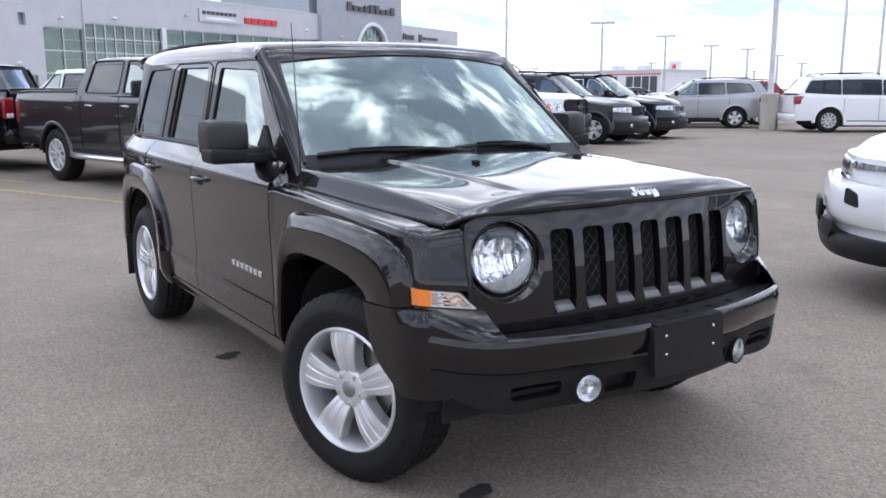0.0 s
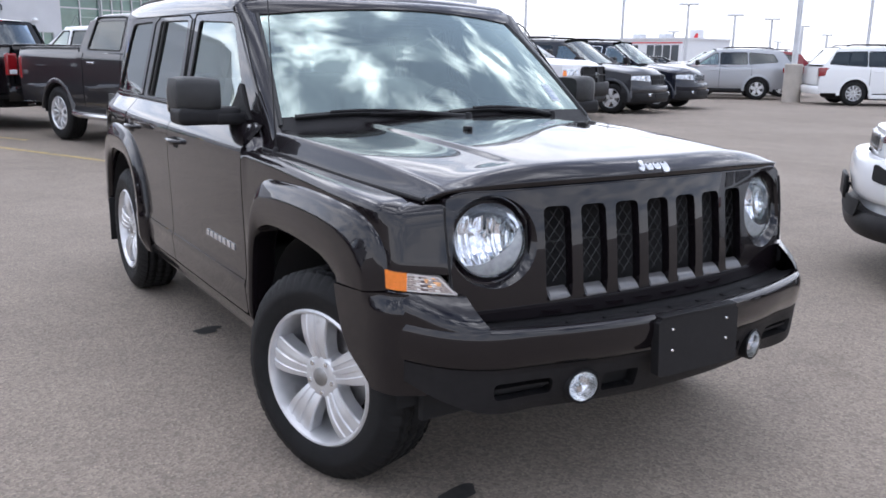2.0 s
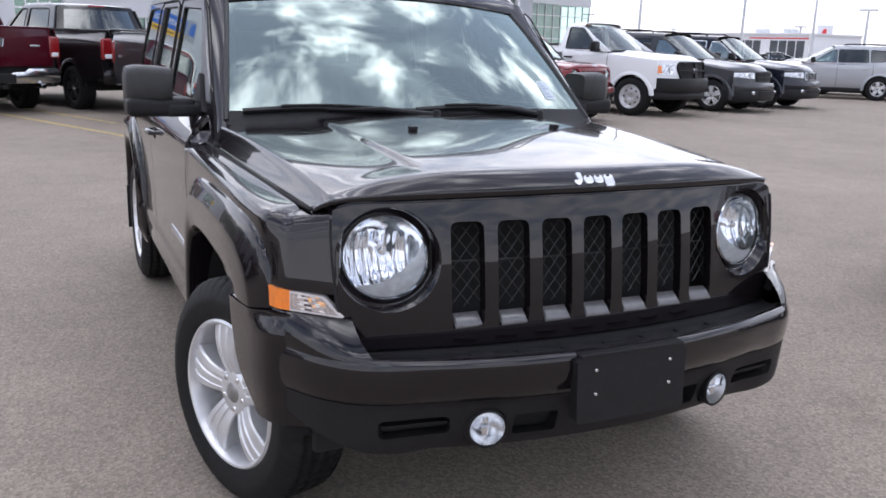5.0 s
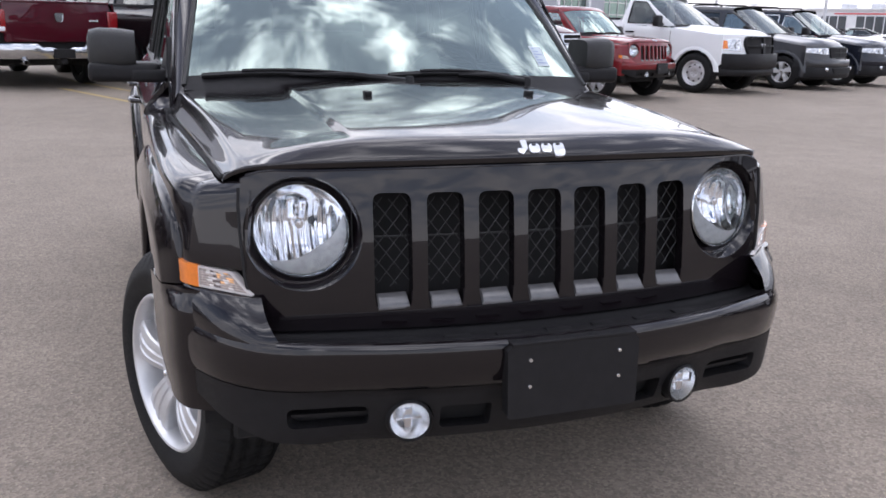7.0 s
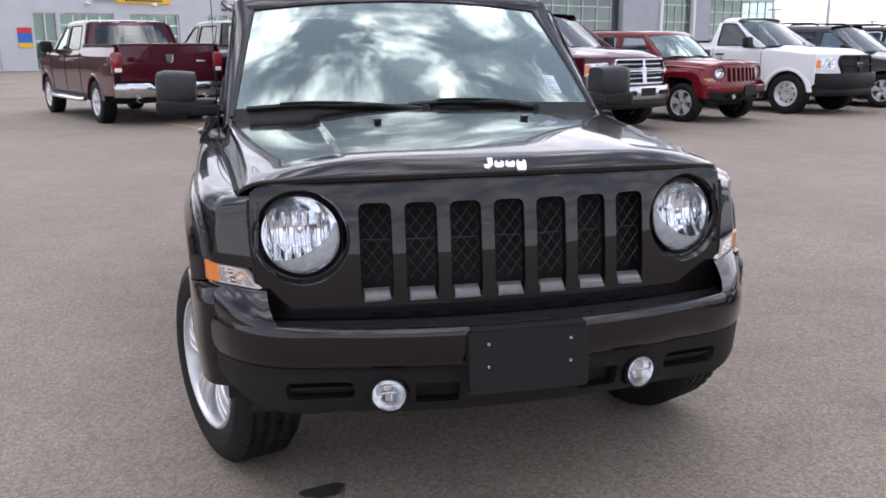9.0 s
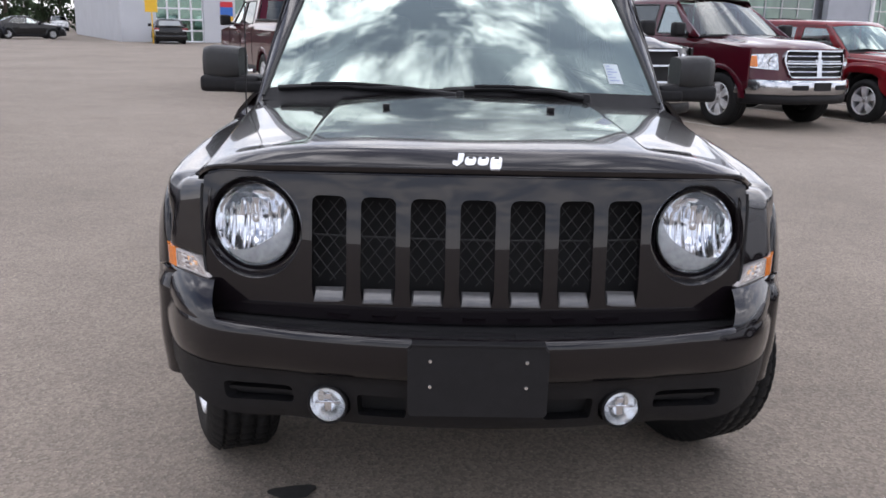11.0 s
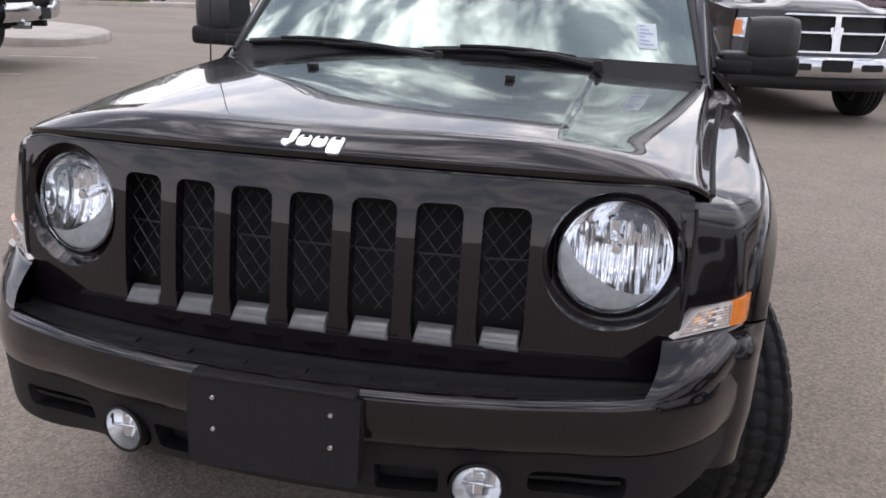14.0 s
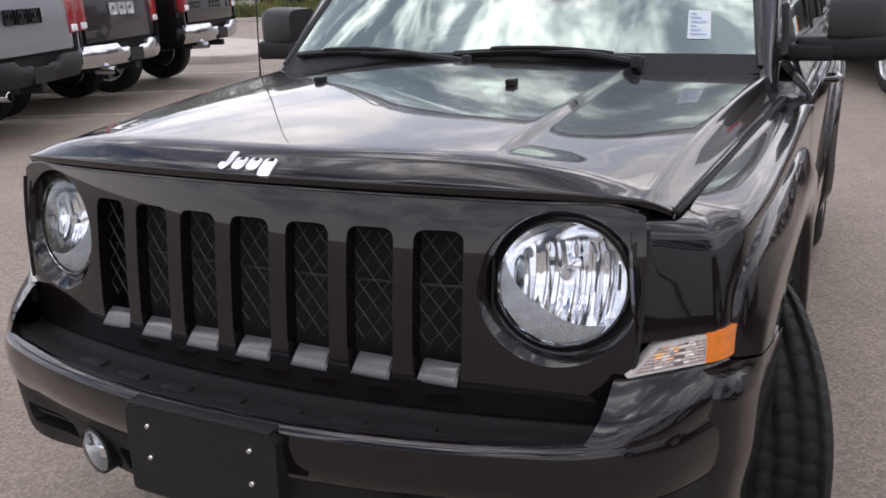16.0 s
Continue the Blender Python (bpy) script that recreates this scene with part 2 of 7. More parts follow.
def crisp(ob, angle=35):
    """Keeps edges steeper than the angle sharp."""
    me = ob.data
    bm = bmesh.new()
    bm.from_mesh(me)
    for e in bm.edges:
        e.smooth = not (len(e.link_faces) == 2 and e.calc_face_angle(0) > radians(angle))
    bm.to_mesh(me)
    bm.free()
    return ob


def thing(name, label, category, group="", kind=""):
    return tagged(new(name), label, category, group, kind)


def lerp(a, b, t):
    return a + (b - a) * t


def sm(t):
    t = min(1.0, max(0.0, t))
    return t * t * (3 - 2 * t)


def table(xs, ys):
    """A smooth function through points that never overshoots between them."""
    xs, ys = np.array(xs, float), np.array(ys, float)
    h = np.diff(xs)
    k = np.diff(ys) / h
    m = np.zeros(len(xs))
    for i in range(1, len(xs) - 1):
        if k[i - 1] * k[i] > 0:
            a, b = 2 * h[i] + h[i - 1], h[i] + 2 * h[i - 1]
            m[i] = (a + b) / (a / k[i - 1] + b / k[i])
    m[0], m[-1] = k[0], k[-1]

    def fn(x):
        x = min(max(x, xs[0]), xs[-1])
        i = min(int(np.searchsorted(xs, x, "right")) - 1, len(h) - 1)
        t = (x - xs[i]) / h[i]
        return float((1 + 2 * t) * (1 - t) ** 2 * ys[i] + t * (1 - t) ** 2 * h[i] * m[i] + t * t * (3 - 2 * t) * ys[i + 1] + t * t * (t - 1) * h[i] * m[i + 1])
    return fn


def inside(px, py, poly):
    """Which of the points lie inside the polygon."""
    res = np.zeros(len(px), bool)
    q = np.array(poly)
    for (x0, y0), (x1, y1) in zip(q, np.roll(q, -1, 0)):
        c = (y0 > py) != (y1 > py)
        res ^= c & (px < (x1 - x0) * (py - y0) / (y1 - y0 + 1e-15) + x0)
    return res


def resample(poly, step):
    out = []
    for a, b in zip(poly, poly[1:] + poly[:1]):
        k = max(1, int(math.ceil(math.hypot(b[0] - a[0], b[1] - a[1]) / step)))
        out += [(lerp(a[0], b[0], i / k), lerp(a[1], b[1], i / k)) for i in range(k)]
    return out


def rounded(poly, r, n=5):
    """The polygon with rounded corners; r: one radius or one per corner."""
    out, m = [], len(poly)
    for i, p in enumerate(poly):
        rr = r[i] if isinstance(r, (list, tuple)) else r
        a, b = Vector(poly[i - 1]), Vector(poly[(i + 1) % m])
        p = Vector(p)
        if rr <= 0:
            out.append(tuple(p))
            continue
        da, db = (a - p), (b - p)
        k = min(rr, da.length * 0.45, db.length * 0.45)
        s, e = p + da.normalized() * k, p + db.normalized() * k
        for j in range(n + 1):
            t = j / n
            q = s.lerp(p, t).lerp(p.lerp(e, t), t)
            out.append((q.x, q.y))
    return out


def sheet(outline, holes, fn, step=0.03, depth=0.012, rim=True, bm=None):
    """A curved panel cut from the plane (u, v) and laid by fn(u, v, inward); its edges turn inward by depth."""
    loops = [resample(list(outline), step)] + [resample(list(h), step) for h in holes]
    pts, edges = [], []
    for lp in loops:
        k0 = len(pts)
        pts += lp
        edges += [(k0 + i, k0 + (i + 1) % len(lp)) for i in range(len(lp))]
    o = np.array(loops[0])
    gx, gy = np.meshgrid(np.arange(o[:, 0].min() + step / 2, o[:, 0].max(), step), np.arange(o[:, 1].min() + step / 2, o[:, 1].max(), step))
    gx, gy = gx.ravel(), gy.ravel()
    keep = inside(gx, gy, loops[0])
    for h in loops[1:]:
        keep &= ~inside(gx, gy, h)
    gx, gy = gx[keep], gy[keep]
    b = np.array(pts)
    if len(gx):
        d = np.min((gx[:, None] - b[None, :, 0]) ** 2 + (gy[:, None] - b[None, :, 1]) ** 2, axis=1)
        ok = d > (0.45 * step) ** 2
        pts = pts + list(zip(gx[ok].tolist(), gy[ok].tolist()))
    vs, _, fs, *_ = delaunay_2d_cdt([Vector(p) for p in pts], edges, [], 0, 1e-6)
    fs = [f for f in fs if len(f) == 3]
    c = np.array([[sum(vs[i][0] for i in f) / 3, sum(vs[i][1] for i in f) / 3] for f in fs])
    keep = inside(c[:, 0], c[:, 1], loops[0])
    for h in loops[1:]:
        keep &= ~inside(c[:, 0], c[:, 1], h)
    own = bm is None
    bm = bm or bmesh.new()
    layer = bm.verts.layers.float_vector.get("nrm") or bm.verts.layers.float_vector.new("nrm")
    bv = [bm.verts.new(fn(p[0], p[1], 0.0)) for p in vs]
    h = min(0.012, step * 0.6)
    for p, v in zip(vs, bv):
        du = Vector(fn(p[0] + h, p[1], 0.0)) - Vector(fn(p[0] - h, p[1], 0.0))
        dv = Vector(fn(p[0], p[1] + h, 0.0)) - Vector(fn(p[0], p[1] - h, 0.0))
        nn = du.cross(dv)
        if nn.length > 1e-9:
            nn.normalize()
            v[layer] = nn if nn.dot(Vector(fn(p[0], p[1], 0.0)) - Vector(fn(p[0], p[1], 0.01))) > 0 else -nn
    for f, k in zip(fs, keep):
        if not k:
            continue
        u, v = sum(vs[i][0] for i in f) / 3, sum(vs[i][1] for i in f) / 3
        a, b2, c2 = (bv[i].co for i in f)
        nrm = (b2 - a).cross(c2 - a)
        outward = Vector(fn(u, v, 0.0)) - Vector(fn(u, v, 0.01))
        face = bm.faces.new([bv[i] for i in (f if nrm.dot(outward) > 0 else reversed(f))])
        face.smooth = True
    if rim and depth:
        mark = bm.faces.layers.int.get("rim") or bm.faces.layers.int.new("rim")
        known = {(round(p[0], 5), round(p[1], 5)): v for p, v in zip(vs, bv)}
        for k, lp in enumerate(loops):
            hi = [known.get((round(p[0], 5), round(p[1], 5))) or bm.verts.new(fn(p[0], p[1], 0.0)) for p in lp]
            lo = [bm.verts.new(fn(p[0], p[1], depth)) for p in lp]
            for i in range(len(lp)):
                j = (i + 1) % len(lp)
                try:
                    fc = bm.faces.new([hi[i], lo[i], lo[j], hi[j]])
                except ValueError:
                    continue
                fc.smooth, fc[mark] = True, 1
                fc.edges[3].smooth = False
    for v in [v for v in bm.verts if not v.link_faces]:
        bm.verts.remove(v)
    return bm


def grid(rows, bm=None, closed=False, flip=False):
    """A smooth surface through rows of points; closed: each row joins its start."""
    bm = bm or bmesh.new()
    vs = [[bm.verts.new(p) for p in row] for row in rows]
    n = len(rows[0])
    for a, b in zip(vs, vs[1:]):
        for i in range(n if closed else n - 1):
            j = (i + 1) % n
            q = [a[i], a[j], b[j], b[i]]
            try:
                bm.faces.new(q[::-1] if flip else q).smooth = True
            except ValueError:
                pass
    return bm


def outwards(bm):
    bmesh.ops.recalc_face_normals(bm, faces=bm.faces)
    return bm


def lathe(profile, axis="x", segs=48, bm=None, centre=(0, 0, 0), push=None):
    """Turns (radius, along) about an axis."""
    rows = []
    for s, (r, a) in enumerate(profile):
        row = []
        for i in range(segs):
            t = 2 * math.pi * i / segs
            rr = r + (push(s, i) if push else 0)
            c, d = rr * math.cos(t), rr * math.sin(t)
            p = (a, c, d) if axis == "x" else (c, a, d) if axis == "y" else (c, d, a)
            row.append((p[0] + centre[0], p[1] + centre[1], p[2] + centre[2]))
        rows.append(row)
    return outwards(grid(rows, bm, closed=True))


def box(size, at=(0, 0, 0), bevel=0.0, segs=2, turn=None, bm=None, taper=None):
    """A box with bevelled edges; taper scales its top in x and y."""
    b = bmesh.new()
    bmesh.ops.create_cube(b, size=1)
    for v in b.verts:
        if taper and v.co.z > 0:
            v.co.x *= taper[0]
            v.co.y *= taper[1]
        v.co = Vector((v.co.x * size[0], v.co.y * size[1], v.co.z * size[2]))
    if bevel:
        bmesh.ops.bevel(b, geom=b.edges[:], offset=bevel, segments=segs, profile=0.6, affect="EDGES")
    m = Matrix.Translation(at) @ (turn or Matrix())
    bmesh.ops.transform(b, matrix=m, verts=b.verts)
    for f in b.faces:
        f.smooth = True
    if bm is None:
        return b
    tmp = bpy.data.meshes.new("tmp")
    b.to_mesh(tmp)
    b.free()
    bm.from_mesh(tmp)
    bpy.data.meshes.remove(tmp)
    return bm


def tube(path, r, segs=8, bm=None, ends=True):
    """A round bar along points; r: one radius or one per point."""
    pts = [Vector(p) for p in path]
    rows = []
    for i, p in enumerate(pts):
        d = (pts[min(i + 1, len(pts) - 1)] - pts[max(i - 1, 0)]).normalized()
        up = Vector((0, 0, 1)) if abs(d.z) < 0.9 else Vector((1, 0, 0))
        s = d.cross(up).normalized()
        t = s.cross(d)
        rr = r[i] if isinstance(r, (list, tuple)) else r
        rows.append([p + (s * math.cos(2 * math.pi * k / segs) + t * math.sin(2 * math.pi * k / segs)) * rr for k in range(segs)])
    own = bm or bmesh.new()
    k0 = len(own.verts)
    grid(rows, own, closed=True)
    own.verts.ensure_lookup_table()
    if ends:
        for ring in (own.verts[k0:k0 + segs], own.verts[len(own.verts) - segs:]):
            try:
                own.faces.new(ring)
            except ValueError:
                pass
    return outwards(own) if bm is None else own


def ground_z(y):
    return -0.004 * max(0.0, y - 4.0)

# ---- ground ----
M_ASPHALT = mat("asphalt", (0.135, 0.126, 0.117), 0.9, vary=0.0, bump=0.0)


def dress_asphalt(m):
    """Aggregate, patches and faint stains at real size."""
    n, l = m.node_tree.nodes, m.node_tree.links
    b = n["Principled BSDF"]
    co = n.new("ShaderNodeTexCoord")

    def noise_tex(scale, detail=4, rough=0.55):
        t = n.new("ShaderNodeTexNoise")
        t.inputs["Scale"].default_value, t.inputs["Detail"].default_value, t.inputs["Roughness"].default_value = scale, detail, rough
        l.new(co.outputs["Object"], t.inputs["Vector"])
        return t.outputs["Fac"]

    def ramp(src, p0, c0, p1, c1):
        r = n.new("ShaderNodeValToRGB")
        r.color_ramp.elements[0].position, r.color_ramp.elements[1].position = p0, p1
        r.color_ramp.elements[0].color, r.color_ramp.elements[1].color = (*c0, 1), (*c1, 1)
        l.new(src, r.inputs[0])
        return r.outputs[0]

    def mix(a, c, f, mode="MULTIPLY"):
        x = n.new("ShaderNodeMix")
        x.data_type, x.blend_type = "RGBA", mode
        l.new(a, x.inputs[6])
        l.new(c, x.inputs[7])
        if isinstance(f, float):
            x.inputs[0].default_value = f
        else:
            l.new(f, x.inputs[0])
        return x.outputs[2]

    v = n.new("ShaderNodeTexVoronoi")
    v.inputs["Scale"].default_value = 95
    l.new(co.outputs["Object"], v.inputs["Vector"])
    chips = ramp(v.outputs["Color"], 0.1, (0.62, 0.61, 0.60), 0.95, (1.4, 1.38, 1.34))
    base = ramp(noise_tex(0.35, 6), 0.3, (0.204, 0.171, 0.141), 0.7, (0.266, 0.223, 0.186))
    mid = ramp(noise_tex(3.0, 5), 0.3, (0.92, 0.92, 0.92), 0.7, (1.08, 1.08, 1.07))
    fine = ramp(noise_tex(180, 2), 0.3, (0.7, 0.7, 0.7), 0.7, (1.3, 1.3, 1.3))
    c = mix(mix(mix(base, mid, 1.0), chips, 0.75), fine, 0.6)
    light = n.new("ShaderNodeTexVoronoi")
    light.inputs["Scale"].default_value = 38
    l.new(co.outputs["Object"], light.inputs["Vector"])
    spots = ramp(light.outputs["Distance"], 0.06, (2.3, 2.2, 2.05), 0.10, (1, 1, 1))
    c = mix(c, spots, 0.8)
    v2 = n.new("ShaderNodeTexVoronoi")
    v2.inputs["Scale"].default_value = 9.0
    l.new(co.outputs["Object"], v2.inputs["Vector"])
    c = mix(c, ramp(v2.outputs["Distance"], 0.012, (2.6, 2.5, 2.3), 0.03, (1, 1, 1)), 0.8)
    c = mix(c, ramp(noise_tex(0.9, 8, 0.7), 0.62, (1, 1, 1), 0.72, (0.84, 0.83, 0.82)), 1.0)
    l.new(c, b.inputs["Base Color"])
    p = n.new("ShaderNodeBump")
    p.inputs["Strength"].default_value, p.inputs["Distance"].default_value = 0.5, 0.004
    l.new(v.outputs["Distance"], p.inputs["Height"])
    l.new(p.outputs[0], b.inputs["Normal"])


dress_asphalt(M_ASPHALT)
xs = [-2500, -700, -250, -120, -70, -40, -25, -15, -8, -3, 3, 8, 15, 25, 40, 70, 120, 250, 700, 2500]
ys = [-2500, -600, -200, -80, -40, -20, -10, -4, 0, 3, 4, 5, 8, 12, 18, 26, 40, 60, 90, 140, 250, 700, 2500]
ground = tagged(part("ground", grid([[(x, y, ground_z(y)) for x in xs] for y in ys]), M_ASPHALT), "worn grey-brown asphalt of a car park", "ground", kind="structure")

M_STAIN = mat("oil_stain", (0.035, 0.033, 0.031), 0.6, vary=0.3, vscale=30)


def stain(x, y, rx, ry, seed):
    rng = random.Random(seed)
    ph = [rng.uniform(0, 6.28) for _ in range(3)]
    pts = []
    for i in range(28):
        a = 2 * math.pi * i / 28
        k = 1 + 0.18 * math.sin(2 * a + ph[0]) + 0.12 * math.sin(3 * a + ph[1]) + 0.08 * math.sin(5 * a + ph[2])
        pts.append((x + rx * k * math.cos(a), y + ry * k * math.sin(a)))
    bm = bmesh.new()
    bm.faces.new([bm.verts.new((p[0], p[1], ground_z(p[1]) + 0.004)) for p in pts])
    return tagged(part("oil_stain", bm, M_STAIN), "small dark oil spot on the asphalt", "stain", "oil spots")


# ---- wheel ----


def wheel(parent, name, at, r, width, rim_r, side, steer=0.0, style="five", alloy=None):
    """A wheel whose outer face looks along side * x before it is steered."""
    alloy = alloy or M_ALLOY
    w = new(name)
    w.parent = parent
    w.matrix_local = Matrix.Translation(at) @ pose(0, 0, 0, 0, 0, steer) @ (Matrix() if side > 0 else pose(0, 0, 0, 0, 0, 180))
    h = width / 2
    near = style in ("five",)
    segs = 300 if near else 48
    prof = [(rim_r - 0.012, -h + 0.015), (rim_r + 0.008, -h + 0.004), (rim_r + 0.05, -h - 0.004), (r - 0.045, -h + 0.002), (r - 0.022, -h + 0.012), (r - 0.006, -h + 0.030)]
    g = [-0.30, -0.11, 0.11, 0.30]
    for k in g:
        a = k * width
        prof += [(r, a - 0.007), (r - 0.009, a - 0.004), (r - 0.009, a + 0.004), (r, a + 0.007)]
    prof += [(r - 0.006, h - 0.030), (r - 0.022, h - 0.012), (r - 0.045, h - 0.002), (r - 0.052, h + 0.0015), (rim_r + 0.058, h + 0.005), (rim_r + 0.05, h + 0.004), (rim_r + 0.02, h + 0.001), (rim_r + 0.006, h - 0.006), (rim_r - 0.012, h - 0.015)]
    n = len(prof)
    shoulder = {4, 5, 6, n - 10, n - 9, n - 8}

    def push(s, i):
        if not near:
            return 0
        if s in shoulder:
            return -0.005 if i % 6 == 0 else 0
        if 6 < s < n - 10 and i % 6 == (s // 4) * 2 % 6:
            return -0.006
        return 0
    part("tyre", lathe(prof, "x", segs, push=push), M_RUBBER, w)
    bar = [(rim_r - 0.004, h - 0.004), (rim_r + 0.003, h - 0.009), (rim_r - 0.004, h - 0.002), (rim_r - 0.010, h - 0.004), (rim_r - 0.016, h - 0.016), (rim_r - 0.022, h - 0.05), (rim_r - 0.03, -h + 0.03)]
    part("rim", lathe(bar, "x", 64), alloy, w)
    part("brake_disc", lathe([(0.02, h - 0.098), (rim_r * 0.63, h - 0.098), (rim_r * 0.63, h - 0.11), (rim_r * 0.60, h - 0.112), (0.02, h - 0.112)], "x", 40), M_STEEL, w)
    part("wheel_well_back", lathe([(0.01, -h + 0.02), (rim_r - 0.03, -h + 0.025)], "x", 32), M_DARK, w)
    count = {"five": 5, "ten": 10, "eight": 8, "steel": 0, "six": 6}[style]
    if count:
        for k in range(count):
            t0 = 2 * math.pi * k / count + math.pi / 2 + 0.1
            wide = 1.0 if count <= 6 else 0.55
            rows = []
            for i in range(11):
                q = i / 10
                rad = lerp(0.030, rim_r - 0.006, q)
                hw = lerp(0.033, 0.060, sm(q)) * wide * (rim_r / 0.222) if count <= 6 else lerp(0.022, 0.03, q) * wide * 1.4
                off = h - 0.012 - 0.030 * (1 - q) ** 2 - 0.010 * q * q + 0.012 * math.sin(math.pi * q)
                row = []
                for s, dz in ((-0.94, -0.06), (-1.0, -0.010), (-0.93, -0.003), (-0.52, 0.0), (-0.46, -0.0035), (-0.20, -0.0040), (-0.14, 0.001), (0.14, 0.001), (0.20, -0.0040), (0.46, -0.0035), (0.52, 0.0), (0.93, -0.003), (1.0, -0.010), (0.94, -0.06)):
                    lat = s * hw
                    row.append((off + dz, rad * math.cos(t0) - lat * math.sin(t0), rad * math.sin(t0) + lat * math.cos(t0)))
                rows.append(row)
            crisp(part("spoke", outwards(grid(rows)), alloy, w), 20)
        part("hub", lathe([(0.001, h - 0.026), (0.060, h - 0.026), (0.068, h - 0.029), (0.074, h - 0.038), (0.080, h - 0.085)], "x", 40), alloy, w)
        part("centre_cap", lathe([(0.001, h - 0.020), (0.026, h - 0.021), (0.031, h - 0.025), (0.032, h - 0.034)], "x", 32), M_STEEL, w)
    else:
        part("steel_disc", lathe([(0.001, h - 0.06), (0.05, h - 0.06), (0.07, h - 0.045), (0.10, h - 0.035), (rim_r * 0.78, h - 0.07), (rim_r * 0.86, h - 0.045), (rim_r - 0.01, h - 0.05)], "x", 40), alloy, w)
        for k in range(8):
            t = 2 * math.pi * k / 8
            part("slot_hole", lathe([(0.001, h - 0.052), (0.026, h - 0.053)], "x", 12, centre=(0, rim_r * 0.62 * math.cos(t), rim_r * 0.62 * math.sin(t))), M_DARK, w)
    for k in range(5):
        t = 2 * math.pi * k / 5 + math.pi / 2 + 0.1 + math.pi / 5
        part("lug_nut", lathe([(0.001, h - 0.022), (0.008, h - 0.023), (0.011, h - 0.028), (0.011, h - 0.05)], "x", 6 if not near else 10, centre=(0, 0.052 * math.cos(t), 0.052 * math.sin(t))), M_CHROME if near else M_STEEL, w)
    return w


# ---- the compact sport utility vehicle ----
PLAN = [(-.66, -.580), (-.70, -.546), (-.735, -.515), (-.768, -.4864), (-.788, -.469), (-.799, -.457), (-.807, -.440), (-.8135, -.420), (-.821, -.39), (-.833, -.32), (-.843, -.22), (-.848, -.12), (-.853, 0.1), (-.857, .5), (-.861, 1.2), (-.861, 2.2),
        (-.856, 2.6), (-.846, 2.9), (-.826, 3.12), (-.785, 3.30), (-.70, 3.42), (-.5, 3.47), (0, 3.49)]


def smooth_curve(pts, n):
    """Catmull-Rom through the points, resampled evenly."""
    P = [Vector(p) for p in pts]
    P = [P[0] * 2 - P[1]] + P + [P[-1] * 2 - P[-2]]
    out = []
    for a, b, c, d in zip(P, P[1:], P[2:], P[3:]):
        for i in range(12):
            t = i / 12
            out.append(0.5 * ((2 * b) + (c - a) * t + (2 * a - 5 * b + 4 * c - d) * t * t + (3 * b - a - 3 * c + d) * t ** 3))
    out.append(P[-2])
    s = np.r_[0, np.cumsum([(q - p).length for p, q in zip(out, out[1:])])]
    return out, s


class Curve:
    """A plan line; at(s): the point, inward(s): its inward normal, s_of_y(y)."""
    def __init__(self, pts):
        self.p, self.s = smooth_curve(pts, 0)
        self.x, self.y = np.array([q[0] for q in self.p]), np.array([q[1] for q in self.p])
        self.len = float(self.s[-1])

    def at(self, s):
        return float(np.interp(s, self.s, self.x)), float(np.interp(s, self.s, self.y))

    def inward(self, s):
        a, b = self.at(max(0, s - 0.012)), self.at(min(self.len, s + 0.012))
        d = Vector((b[0] - a[0], b[1] - a[1])).normalized()
        return Vector((d.y, -d.x))

    def s_of_y(self, y):
        return float(np.interp(y, self.y, self.s))


BODY = Curve(PLAN)
flank_d = table([.30, .36, .40, .47, .505, .515, .525, .60, .75, .90, 1.0, 1.022, 1.034, 1.05, 1.12], [.05, .02, .008, .001, -.003, -.001, .006, .006, .002, -.002, 0, .004, .012, .026, .090])
fender_low = table([.30, .40, .50, .90], [.02, .006, 0, 0])
fender_in = table([0, .2, .35, .5, .62, .85, 1], [0, .002, .010, .026, .045, .128, .165])
fender_up = table([.2, .35, .5, .62], [-.030, -.013, -.003, .001])
shoulder_z = table([-.60, -.555, -.50, -.455, -.38, -.09, .34, .65], [.983, .980, .970, .965, .970, .990, 1.012, 1.019])


def bow(xs, ys):
    """One even curve of the second degree nearest to the points."""
    k = np.polyfit(xs, ys, 2)
    return lambda x: float((k[0] * x + k[1]) * x + k[2])


gap_z = bow([-.56, -.386, -.175, .065, .244, .49, .65], [.979, .982, .986, .991, .998, 1.011, 1.018])
hood_shoulder = bow([-.58, -.34, 0, .30, .60], [1.010, 1.034, 1.060, 1.074, 1.084])


def fender_at(v, y):
    """How far in and how high the fender's skin lies: side, rounded shoulder, flat top."""
    if v <= .88:
        return fender_low(v), v
    t = min(1, (v - .88) / .25)
    zs, zg = shoulder_z(y), gap_z(y)
    if t < .2:
        z = lerp(.88, zs - .030, t / .2)
    elif t < .62:
        z = zs + fender_up(t)
    elif t < .85:
        z = lerp(zs + .001, zg, (t - .62) / .23)
    else:
        z = zg - .006 * (t - .85) / .15
    return fender_in(t), z


def flank(side):
    def fn(s, v, d):
        x, y = BODY.at(s)
        n = BODY.inward(s)
        k = flank_d(v) + d
        return (side * -(x + n.x * k), y + n.y * k, v)
    return fn


def fender(side):
    def fn(s, v, d):
        x, y = BODY.at(s)
        n = BODY.inward(s)
        blend = sm((y - .54) / .055)
        k, z = fender_at(v, y)
        k *= .45 + .55 * sm((y + .54) / .12)
        k = (lerp(k, flank_d(v), blend) if v < .95 else k) + d
        k += .16 * max(0, min(v, .97) - .79) * sm((-.38 - y) / .07)
        return (side * -(x + n.x * k), y + n.y * k, z - (d if v > 1.0 else 0))
    return fn


